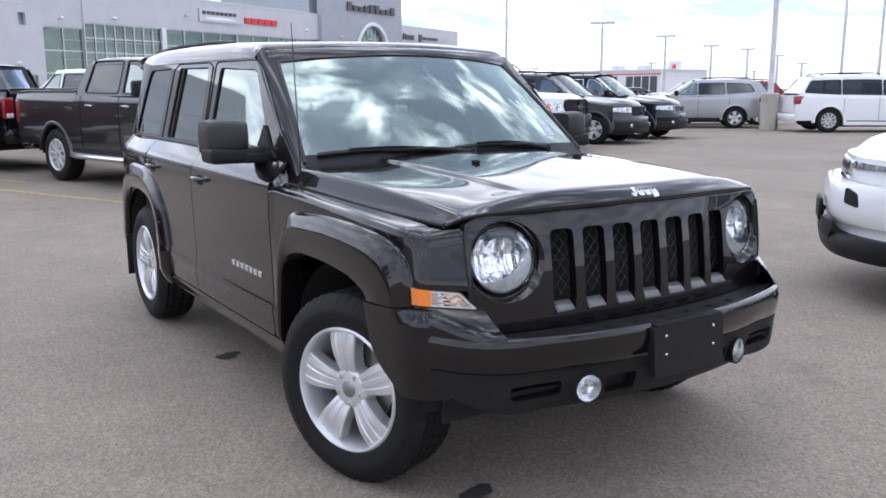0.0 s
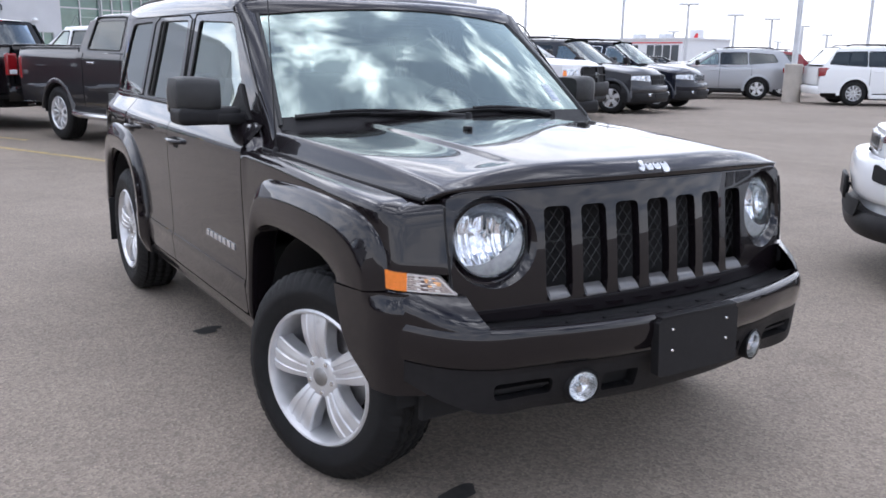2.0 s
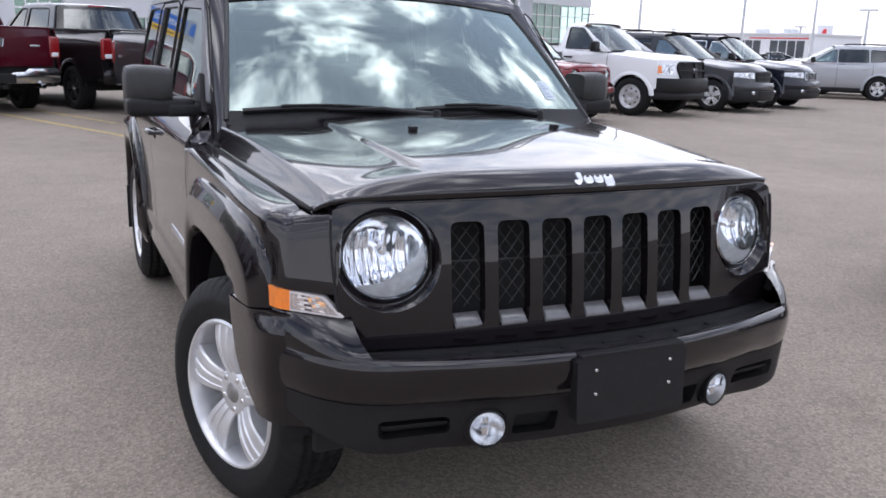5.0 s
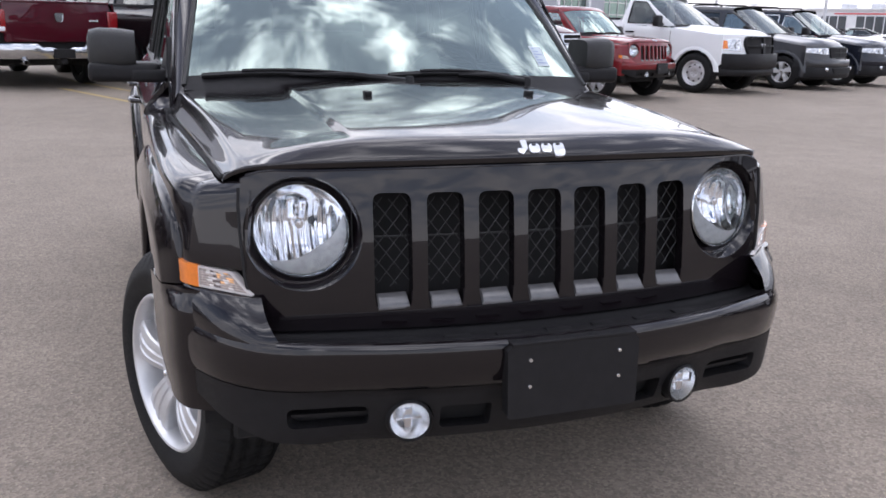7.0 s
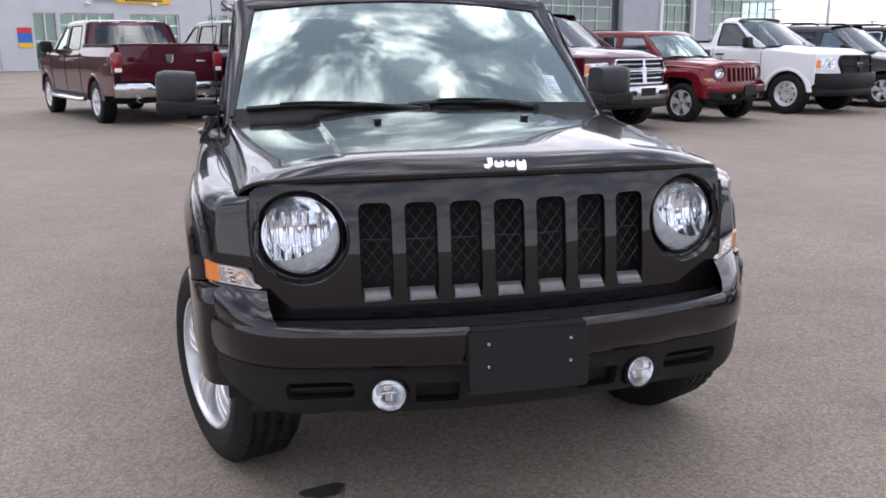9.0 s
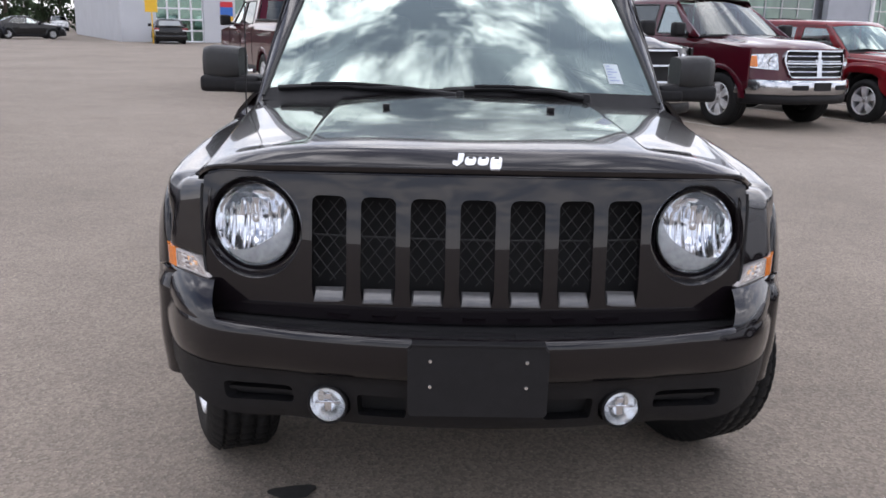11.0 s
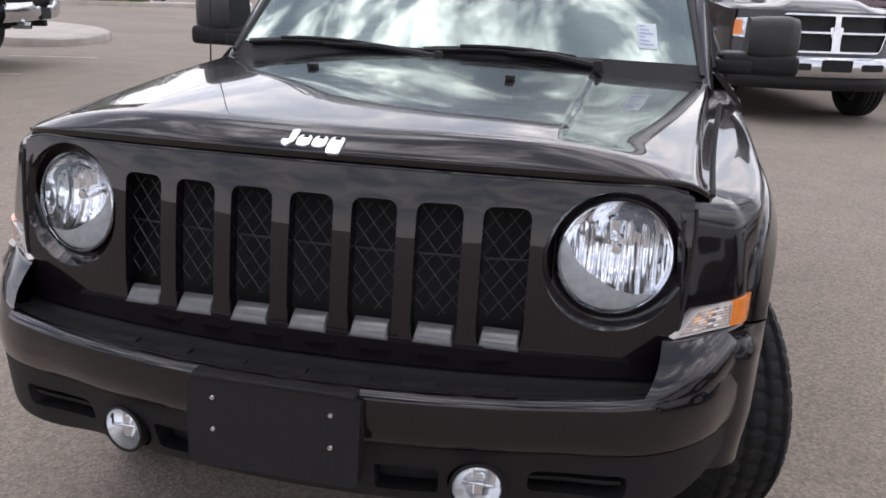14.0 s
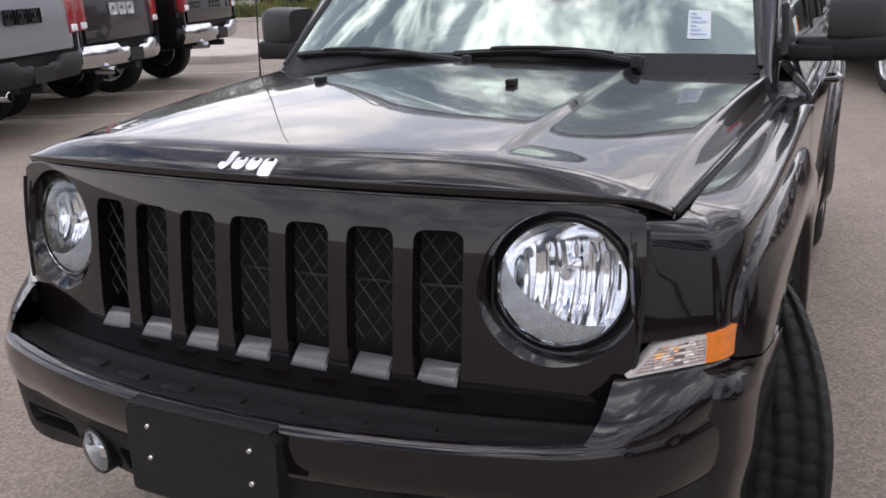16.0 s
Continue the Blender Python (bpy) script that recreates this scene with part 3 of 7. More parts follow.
def arch(cy, cz, ay, az, n=2.5, t0=-25, t1=205, k=40):
    out = []
    for i in range(k + 1):
        t = radians(lerp(t0, t1, i / k))
        c, s = math.cos(t), math.sin(t)
        out.append((cy + ay * math.copysign(abs(c) ** (2 / n), c), cz + az * math.copysign(abs(s) ** (2 / n), s)))
    return out


hood_side = table([0, .10, .22, .45, .75, 1], [0, .015, .08, .34, .74, 1])


def hood_top(x, y):
    """Raised middle with a crease each side, then a shoulder and a steep side face down to the gap."""
    a = abs(x)
    t = min(1, max(0, (y + .60) / 1.02))
    zc = 1.070 + .060 * (1 - (1 - t) ** 1.7)
    zs = hood_shoulder(y)
    step = .010 * sm((y + .52) / .12)
    if a < .655:
        return zc - (zc - zs) * (a / .655) ** lerp(4.4, 2.5, sm((y + .56) / .7)) - step * sm((a - .424) / .022) * (1 - sm((a - .46) / .195))
    return zs - (zs - gap_z(y) - .004 - .008 * sm((y + .2) / .7)) * hood_side(min(1, (a - .655) / .058))


def hood_edge(y):
    """Half-width of the hood at its gap."""
    return .7155 + .072 * min(1.05, max(0, (y + .48) / 1.04)) ** 1.2


def hood_x(a, y):
    """Where the section's point a lies: the shoulder runs outwards towards the windscreen."""
    s, a = math.copysign(1, a), abs(a)
    edge = hood_edge(y)
    xs = edge - .044
    if a < .46:
        return s * a
    if a < .655:
        return s * lerp(.46, xs, (a - .46) / .195)
    return s * lerp(xs, edge, (a - .655) / .058)


nose_lead = table([0, .003, .010, .024, .042, .056, .068, .090, .14, .20], [0, .13, .31, .57, .83, .945, .982, .994, .999, 1.0])


def lip_z(x):
    """The lower edge of the hood's lip."""
    a = abs(x)
    return 1.031 - .012 * (a / .64) ** 2 - .030 * (max(0, a - .62) / .09) ** 2


def panel_top(x):
    return lip_z(x) - .0185 + .004 * sm((abs(x) - .5) / .15)


def hood_front(x):
    a = abs(x)
    return grille_y(min(a, .69), 1.015) - .006 + .055 * max(0, (a - .60) / .113) ** 2.6


def hood_z(x, y):
    top = hood_top(x, y)
    zb = min(top, lip_z(x))
    return zb + (top - zb) * nose_lead(max(0, min(.2, (y - hood_front(x)) / (1 - .35 * min(1, abs(x) / .7) ** 2))))


def grille_y(x, z):
    return -.627 + .20 * x * x + .18 * (z - .955) + .22 * (z - .955) ** 2


def lerp2(a, b, q):
    return lerp(a[0], b[0], q), lerp(a[1], b[1], q)


def screen_point(u, v, d=0.0):
    """The windscreen: u across from -1 to 1, v up from 0 to 1."""
    x = u * lerp(.728, .612, v)
    y = lerp(.405 + .23 * (u * .73) ** 2, .985 + .235 * (u * .612) ** 2, v)
    z = lerp(1.098 + .014 * (1 - u * u), 1.582 - .085 * (u * .612 / .612) ** 2 * .45, v)
    bulge = .022 * math.sin(math.pi * v) * (1 - .4 * u * u)
    return (x, y - bulge * .64 + d * .64, z + bulge * .77 - d * .77)


ROOF_Y = [.98, .992, 1.012, 1.04, 1.09, 1.25, 1.5, 1.9, 2.3, 2.7, 3.0, 3.2, 3.32, 3.40]
ROOF_Z = [1.582, 1.591, 1.600, 1.606, 1.611, 1.619, 1.627, 1.634, 1.635, 1.630, 1.618, 1.598, 1.578, 1.550]
roof_z = table(ROOF_Y, ROOF_Z)


def glasshouse_x(y, z):
    return .787 - .205 * (z - 1.1) - .10 * max(0, (y - 2.8) / .55) ** 2 - .03 * max(0, (1.2 - y) / .6) ** 2


def sport_utility(body, label, group="", steer=20.5):
    """The boxy five-door vehicle with a seven-slot face, built at its front axle, nose towards -y."""
    car = thing("sport_utility_vehicle", label, "car", group)
    J = lambda *a, **k: part(*a, **k)
    # front panel with slots and lamp openings
    pitch, w = .1213, .086
    slots = []
    for i in range(7):
        x = (i - 3) * pitch
        slots.append(rounded([(x - w / 2 + .004, .699), (x + w / 2 - .004, .699), (x + w / 2, .730), (x + w / 2, .957), (x - w / 2, .957), (x - w / 2, .730)], [.006, .006, .004, .022, .022, .004]))
    ring = lambda cx, cz, r, n=40: [(cx + r * math.cos(2 * math.pi * i / n), cz + r * math.sin(2 * math.pi * i / n)) for i in range(n)]
    lamps = [ring(sx * .558, .868, .127) for sx in (-1, 1)]
    out = rounded([(-.668, .650), (.668, .650), (.676, .715), (.684, .77), (.690, .86), (.690, .95), *[(x, panel_top(x)) for x in (.684, .672, .655, .63, .55, .4, .2, 0, -.2, -.4, -.55, -.63, -.655, -.672, -.684)], (-.690, .95), (-.690, .86), (-.684, .77), (-.676, .715)], [.01, .01, .02, .02, .02, .01] + [.0] * 15 + [.01, .02, .02, .02])
    face = lambda u, v, d: (u, grille_y(u, v) + d, v)
    front = J("front_panel", sheet(out, slots + lamps, face, .022, .03), body, car)
    for sx in (-1, 1):
        gap = [(.690, .968), (.6925, .93), (.691, .86), (.685, .77), (.678, .725)]
        J("panel_gap", tube([(sx * x, grille_y(x, z) - .001, z) for x, z in gap], .0034, 5), M_DARK, car)
    # slot ramps and mesh
    for i in range(7):
        x = (i - 3) * pitch
        gb, hb = grille_y(x, .70), grille_y(x, .745)
        rows = []
        for hw, zt, zb in ((-.0415, -.008, 0), (-.0375, 0, 0), (0, 0, 0), (.0375, 0, 0), (.0415, -.008, 0)):
            rows.append([(x + hw * .86, hb + .024, .726), (x + hw * .88, hb + .008, .720 + zt), (x + hw * .90, gb + .000, .708 + zt), (x + hw * .92, gb - .004, .702 + zt * .5), (x + hw * .92, gb - .004, .696), (x + hw * .90, gb + .004, .693)])
        J("slot_ramp", outwards(grid(rows)), M_RAMP, car, "grey slot sill")
        bm = bmesh.new()
        for s in (1, -1):
            for k in range(-3, 9):
                z0 = .73 + k * .044
                a, b = (-w / 2, z0), (w / 2, z0 + s * w * 1.25)
                if s < 0:
                    a, b = (-w / 2, z0 + w * 1.0), (w / 2, z0 + w * 1.0 - w * 1.25)
                pts = []
                for t in np.linspace(0, 1, 7):
                    u, v = lerp(a[0], b[0], t), lerp(a[1], b[1], t)
                    if .738 <= v <= .956:
                        pts.append((x + u, grille_y(x + u, v) + .030, v))
                if len(pts) > 1:
                    tube(pts, .0013, 4, bm, ends=False)
        J("slot_mesh", outwards(bm), M_TRIM_DULL, car)
        J("cross_bar", tube([(x - w / 2, grille_y(x - w / 2, .85) + .045, .85), (x + w / 2, grille_y(x + w / 2, .85) + .045, .85)], .0028, 6), M_TRIM_DULL, car)
    # near-black backing; its colour stands for the unlit space behind the slots
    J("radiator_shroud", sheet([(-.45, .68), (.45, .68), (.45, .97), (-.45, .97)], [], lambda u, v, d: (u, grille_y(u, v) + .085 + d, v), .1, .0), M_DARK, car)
    # added side sheets in the same near-black hide the lamp bowls
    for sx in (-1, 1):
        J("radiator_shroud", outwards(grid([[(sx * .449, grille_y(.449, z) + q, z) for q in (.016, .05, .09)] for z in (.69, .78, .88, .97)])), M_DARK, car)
    # headlamps
    for sx in (-1, 1):
        c = Vector((sx * .558, 0, .871))
        tilt = math.atan(.4 * .558) * sx

        def place(r, a, cz=c.z):
            rows = []
            for i in range(48):
                t = 2 * math.pi * i / 48
                x, z = c.x + r * math.cos(t), cz + r * math.sin(t)
                rows.append((x, grille_y(x, z) + a, z))
            return rows
        J("lamp_bezel", outwards(grid([place(.127, 0, .868), place(.124, .004, .868), place(.118, .018, .870), place(.110, .032), place(.104, .038)], closed=True)), body, car)
        lamp = J("headlamp", outwards(grid([place(.1055, .038), place(.1055, .024), place(.1015, .020), place(.098, .026)], closed=True)), M_CHROME, car, "round clear headlamp with chrome rim")
        def cup(u, v, d):
            r2 = ((u - c.x) ** 2 + (v - c.z) ** 2) / .102 ** 2
            flute = (.0030 * math.sin((u - c.x) * 2 * math.pi / .030 + .8) + .0020 * math.sin((u - c.x) * 2 * math.pi / .013)) * (1 - r2 ** 3) * sm((.055 - (v - c.z)) / .03)
            return (u, grille_y(u, v) + .030 + .078 * (1 - min(1, r2)) ** .7 + flute + d, v)
        J("reflector", sheet(ring(c.x, c.z, .1015), [], cup, .0045, 0, rim=False), M_REFLECT, lamp)
        # finely fluted foot of the lens, thicker towards the middle of the face
        arc = []
        for q in np.linspace(0, 1, 22):
            t = math.radians(lerp(158, 318, q))
            arc.append((c.x + sx * .0995 * math.cos(t), c.z + .0995 * math.sin(t)))
        for q in np.linspace(1, 0, 22)[1:-1]:
            t = math.radians(lerp(158, 318, q))
            r = .0995 - .050 * math.sin(math.pi * q) ** .8
            arc.append((c.x + sx * r * math.cos(t), c.z + r * math.sin(t)))
        J("fluted_lens_foot", sheet(arc if sx > 0 else arc[::-1], [], lambda u, v, d: (u, grille_y(u, v) + .026 + .0006 * math.sin((u - v) * 2 * math.pi / .007) + d, v), .006, 0, rim=False), M_FLUTED, lamp)
        J("bulb_cap", lathe([(.001, -.024), (.009, -.023), (.013, -.017), (.014, 0), (.010, .04)], "y", 20, centre=(c.x, grille_y(c.x, c.z) + .069, c.z + .008)), M_CHROME, lamp)
        dome = [place(r, a) for r, a in ((.1015, .021), (.092, .015), (.075, .008), (.055, .003), (.03, .0), (.012, -.0015), (.001, -.002))]
        J("lens", outwards(grid(dome, closed=True)), G_LENS, lamp).visible_shadow = False
    # hood
    xs = [0, .08, .16, .24, .30, .35, .39, .412, .422, .426, .430, .435, .440, .444, .448, .454, .462, .475, .50, .54, .58, .61, .635, .648, .655, .661, .667, .674, .681, .689, .697, .705, .713]
    xs = [-x for x in xs[:0:-1]] + xs
    rows = []
    for x in xs:
        yf, yr = hood_front(x), .41 + .17 * (abs(x) / .7) ** 2.6
        ds = [0, .002, .005, .010, .016, .024, .034, .046, .060, .075, .082, .090, .098, .108, .126, .146, .168, .20]
        ys = [yf + d for d in ds] + [lerp(yf + .2, yr, q) for q in np.linspace(0, 1, 20)[1:]]
        col = [(x, yf + .006, hood_z(x, yf) - .012)] + [(x, y, hood_z(x, y)) for y in ys]
        col += [(x, yr + .006, hood_z(x, yr) - .004), (x, yr + .008, hood_z(x, yr) - .02)]
        rows.append([(hood_x(a, y), y, z) for a, y, z in col])
    rows = [[(x + .002, y, z - .018) for x, y, z in rows[0]]] + rows + [[(x - .002, y, z - .018) for x, y, z in rows[-1]]]
    hood = J("hood", outwards(grid(rows)), body, car)
    for sx in (-1, 1):
        nz = (sx * .255, .018)
        J("washer_nozzle", box((.022, .030, .014), (nz[0], nz[1], hood_z(*nz) + .006), .004), M_TRIM, hood)
    # seal in the gap round the hood
    edge = [(-.0035 - hood_edge(y), y, gap_z(y) - .001 + .008 * sm((y + .2) / .7)) for y in np.linspace(.58, -.46, 20)]
    edge += [(x, hood_front(x) + .026, lip_z(x) - .006) for x in np.linspace(-.685, .685, 40)]
    edge += [(-a, b, c2) for a, b, c2 in edge[19::-1]]
    J("hood_seal", tube(edge, [.0055] * 20 + [.006, .008, .010] + [.012] * 34 + [.010, .008, .006] + [.0055] * 20, 6), M_DARK, car)
    J("panel_lip", tube([(x, grille_y(x, panel_top(x)) + .003, panel_top(x)) for x in np.linspace(-.672, .672, 50)], .0040, 8), body, car)
    for sx in (-1, 1):
        rows = []
        for y in np.linspace(.52, .72, 12):
            q = sm((y - .53) / .15)
            z, xo = lerp(1.0165, 1.099, q), lerp(.815, .790, q)
            rows.append([(sx * .695, y, z + .004), (sx * .73, y, z + .003), (sx * lerp(.73, xo, .5), y, z + .003), (sx * xo, y, z), (sx * (xo + .012), y, z - .006), (sx * lerp(.842, xo + .024, q * .6), y, lerp(1.0, 1.06, q))])
        J("fender_ramp", outwards(grid(rows)), body, car)
    # badge: four plain silver shapes, leaning a little
    bx = -.064
    for i, (bw, bh, dz) in enumerate(((.025, .032, .002), (.027, .021, -.002), (.027, .021, -.002), (.028, .029, -.0055))):
        c0 = 1.043 + dz
        lean = lambda u, v: (u + (v - 1.043) * .18, v)
        o = rounded([lean(bx, c0 - bh / 2), lean(bx + bw, c0 - bh / 2), lean(bx + bw, c0 + bh / 2), lean(bx, c0 + bh / 2)], .009)
        if i == 0:
            o = rounded([lean(bx, c0 - .013), lean(bx + .012, c0 - .017), lean(bx + bw, c0 - .006), lean(bx + bw, c0 + bh / 2), lean(bx + .010, c0 + bh / 2), lean(bx + .012, c0 - .005), lean(bx, c0 - .004)], .003)
        hole = [] if i == 0 else [rounded([lean(bx + .008, 1.046), lean(bx + bw - .008, 1.046), lean(bx + bw - .008, 1.052), lean(bx + .008, 1.052)], .002)]

        def fnb(u, v, d):
            y = -.603 + .2 * u * u + (v - 1.043) * 1.05
            return (u, y + (d - .004) * .6, hood_z(u, y) + .003 - d * .6)
        J("badge_shape", sheet(o, hole, fnb, .01, .008), M_SILVER, car, "silver badge shape")
        bx += bw + .004
    # fenders, doors and quarter panels, with arches
    for side in (-1, 1):
        s_of = BODY.s_of_y
        s0, s1 = .030, s_of(.595)
        o = [(s0, .788), (s_of(-.40), .788), (s_of(-.40), .745), (s_of(-.22), .745)]
        o += [(s_of(y), z) for y, z in ((-.15, .79), (0, .825), (.2, .83), (.36, .81), (.43, .74), (.462, .60), (.475, .42))]
        o += [(s1, .385), (s1, 1.03), (s1 - .02, 1.13), (s0, 1.13)]
        J("fender", sheet(o, [], fender(-side), .028, .012), body, car)
        # corner lamp
        s_in, s_out = .012, s_of(-.374)
        mid = lerp(s_in, s_out, .535)
        clear = rounded([(s_in, .734), (mid, .737), (mid, .786), (s_in + .052, .782)], [.003, .0, .0, .008])
        amber = rounded([(mid, .737), (s_out - .016, .741), (s_out - .004, .752), (s_out + .006, .806), (s_out - .012, .794), (mid, .787)], [0, .006, .006, .003, .012, 0])
        lampfn = (lambda sg: lambda u, v, d: (sg * -(BODY.at(u)[0] + BODY.inward(u).x * (d - .006)), BODY.at(u)[1] + BODY.inward(u).y * (d - .006), v))(-side)
        inner = [(s_in + .012, .7385), (mid - .001, .7415), (mid - .001, .7815), (s_in + .055, .778)]
        cl = J("corner_lamp", sheet(clear, [inner], lampfn, .012, .02), M_LENSRIM, car, "clear and amber corner lamp")
        J("amber_section", sheet(amber, [], lampfn, .012, .02), M_AMBER, cl, "orange lens")
        # five rows of level flutes: the bulb's amber reflection painted inboard, the dark bulb bowl, bright reflector
        # outboard
        cuts = [0, .10, .27, .40, .52, .66, .80, 1]
        looks = [M_LENSGREY, M_LENSGLOW, M_CLEARLENS, M_LENSGLOW, M_BOWL, M_CLEARLENS, M_LENSGREY]
        for r in range(7):
            za, zb = r / 7, (r + 1) / 7
            left = lambda q: lerp(s_in + .012, s_in + .055, q)
            for c in range(7):
                w0, w1 = (cuts[e] + (.035 * math.sin(r * 2.3 + e * 1.7) if 0 < e < 7 else 0) for e in (c, c + 1))
                m = looks[c]
                if m is M_BOWL and r % 2:
                    m = M_CLEARLENS
                elif m is M_LENSGLOW and (r < 2 or (r + c) % 3 == 0):
                    m = M_LENSGREY
                elif m is M_CLEARLENS and r % 3 == 1:
                    m = M_LENSGREY
                quad = []
                for q, t in ((za, w0), (za, w1), (zb, w1), (zb, w0)):
                    lo, hi = lerp(.7385, .7415, t), lerp(.778, .7815, t)
                    quad.append((lerp(left(q), mid - .001, t), lerp(lo, hi, q)))
                J("lens_flute", outwards(grid([[lampfn(*lerp2(quad[0], quad[3], q), .003 - .002 * math.sin(math.pi * q)), lampfn(*lerp2(quad[1], quad[2], q), .003 - .002 * math.sin(math.pi * q))] for q in (0, .25, .5, .75, 1)])), m, cl)
        # doors
        fl = flank(-side)
        ra = [(s_of(y), z) for y, z in arch(2.635, .33, .445, .47, 2.5, -35, 215)]
        g = .0035
        d1 = rounded([(s_of(.60) + g, .385), (s_of(1.60) - g, .385), (s_of(1.60) - g, 1.10), (s_of(.60) + g, 1.10)], [.03, .03, .0, .0])
        front_door = J("front_door", sheet(d1, [], fl, .03, .02), body, car)
        arch_part = [(p, q) for p, q in reversed(ra) if p < s_of(2.46) and q > .40]
        d2 = [(s_of(1.60) + g, .385)] + [(s_of(2.19), .385)] + [(p - .004, q) for p, q in arch_part] + [(s_of(2.46) - g, 1.10), (s_of(1.60) + g, 1.10)]
        rear_door = J("rear_door", sheet(d2, [], fl, .03, .02), body, car)
        qa = [(p, q) for p, q in reversed(ra) if p > s_of(2.46) and q > .42]
        qp = [(s_of(2.46) + g, 1.10)] + qa + [(s_of(3.10), .42), (BODY.len - .001, .42), (BODY.len - .001, 1.10)]
        J("quarter_panel", sheet(qp, [], fl, .04, .012), body, car)
        # sill
        o = [(s_of(.47), .30), (s_of(2.20), .30), (s_of(2.20), .378), (s_of(.47), .378)]
        J("sill", sheet(o, [], fl, .06, .05), body, car)
        # arch flares: a sloping upper band, a fold, an upright lower band
        for cy, front in ((0.0, True), (2.635, False)):
            if front:
                lines = (((.50, .36), (.503, .55), (.490, .74), (.452, .865), (.385, .922), (.30, .942), (.15, .951), (0, .953), (-.15, .948), (-.28, .934), (-.36, .908), (-.405, .862), (-.428, .80), (-.434, .733)),
                         ((.475, .36), (.476, .55), (.462, .72), (.425, .825), (.365, .872), (.28, .889), (.14, .897), (0, .897), (-.14, .890), (-.25, .870), (-.315, .840), (-.35, .800), (-.368, .765), (-.380, .724)),
                         ((.462, .36), (.460, .50), (.442, .66), (.405, .745), (.345, .778), (.26, .792), (.14, .795), (.02, .789), (-.08, .779), (-.145, .766), (-.19, .747), (-.21, .736), (-.218, .728), (-.221, .716)))
            else:
                lines = [[(cy + a * math.copysign(abs(math.cos(t)) ** (2 / 3), math.cos(t)), max(.33, .345 + e * math.copysign(abs(math.sin(t)) ** (2 / 3), math.sin(t)))) for t in np.linspace(radians(-5), radians(190), 26)]
                         for a, e in ((.545, .605), (.497, .545), (.425, .462))]
            lines = [smooth_curve(q, 0) for q in lines]
            rows = []
            N = 130
            for i in range(N + 1):
                pt = [[float(np.interp(i / N * sq[-1], sq, [p[k] for p in q])) for k in (0, 1)] for q, sq in lines]
                end = sm(min(1, i / 8, (N - i) / (14 if front else 8)))
                row = []
                for a, b, mix_, dd in ((0, 1, -.04, .004), (0, 1, .0, -.004), (0, 1, .08, -.009), (0, 1, .35, -.017), (0, 1, .7, -.026), (0, 1, .92, -.031), (1, 2, .0, -.033), (1, 2, .08, -.034), (1, 2, .5, -.031), (1, 2, .93, -.027), (1, 2, 1.0, -.023), (1, 2, 1.01, .0), (1, 2, 1.02, .06)):
                    y, z = lerp(pt[a][0], pt[b][0], mix_), lerp(pt[a][1], pt[b][1], mix_)
                    u = s_of(y)
                    x, yy = BODY.at(u)
                    n = BODY.inward(u)
                    base = fender_low(min(z, .9)) if front else flank_d(z)
                    off = base * .3 + dd * (.25 + .75 * end if dd < 0 and (not front or i < N / 2) else 1)
                    row.append((side * (x + n.x * off), yy + n.y * off, z))
                rows.append(row)
            J("wheel_arch_flare", outwards(grid(rows)), body, car)
            if front:
                so = [(-.52, .728), (-.475, .729), (-.434, .729), (-.38, .7205), (-.224, .7125), (-.238, .65), (-.265, .575), (-.30, .525), (-.35, .482), (-.395, .44), (-.52, .44)]
                ramp_d = lambda u: lerp(-.018, -.034, sm((BODY.at(u)[1] + .52) / .06)) + .003 * sm((BODY.at(u)[1] + .42) / .1)
                sg = flank(-side)
                J("bumper_side", sheet([(s_of(y), z) for y, z in so], [], lambda u, v, d: sg(u, .95, d + ramp_d(u) + .012 * sm((.56 - v) / .14) + .018 * sm((v - .685) / .035) * (1 - sm((BODY.at(u)[1] + .44) / .07)))[:2] + (v,), .02, .05), body, car)
            liner = []
            for i in range(25):
                t = radians(lerp(4, 176, i / 24))
                liner.append([(side * -xx, cy + .43 * math.cos(t), max(.30, .34 + .455 * math.sin(t))) for xx in (.835 if cy + .43 * math.cos(t) > -.25 else .775, .6, .42)])
            J("wheel_liner", grid([[(-a, b, c2) for a, b, c2 in r] for r in liner]), M_DARK, car)
        J("mud_flap", box((.22, .012, .26), (side * .76, 3.03, .34), .004), M_TRIM, car)
        # handles: two per side
        for yh, owner in ((1.46, front_door), (2.30, rear_door)):
            u = s_of(yh)
            x, _ = BODY.at(u)
            z = .962
            J("handle_cup", sheet(rounded([(u - .045, z - .026), (u + .045, z - .026), (u + .045, z + .022), (u - .045, z + .022)], .022), [], lambda a, b, d: fl(a, b, d - .001), .015, .0, rim=False), M_DARK, owner)
            pts = [(side * (-x + dx), yh + dy, z + .004) for dx, dy in ((-.004, -.085), (.022, -.070), (.030, -.03), (.030, .02), (.022, .058), (-.002, .072))]
            J("handle", tube(pts, [.008, .012, .013, .013, .012, .008], 10), body, owner)
        # name bars
        for k in range(7):
            u = s_of(.735 + k * .052)
            o = rounded([(u - .017, .613), (u + .017, .613), (u + .017, .638), (u - .017, .638)], .004)
            J("name_bar", sheet(o, [], lambda a, b, d: fl(a, b, d - .004), .02, .006), M_SILVER, front_door, "small silver bar")
        # bumper corner facet
        B = [(-.628, -.690), (-.69, -.648), (-.745, -.590), (-.785, -.52), (-.815, -.45), (-.833, -.375), (-.838, -.34)]
        C = [(-.655, -.588), (-.70, -.560), (-.745, -.520), (-.790, -.465), (-.820, -.405), (-.836, -.36), (-.840, -.33)]
        bc, cc = smooth_curve(B, 0), smooth_curve(C, 0)
        rows = []
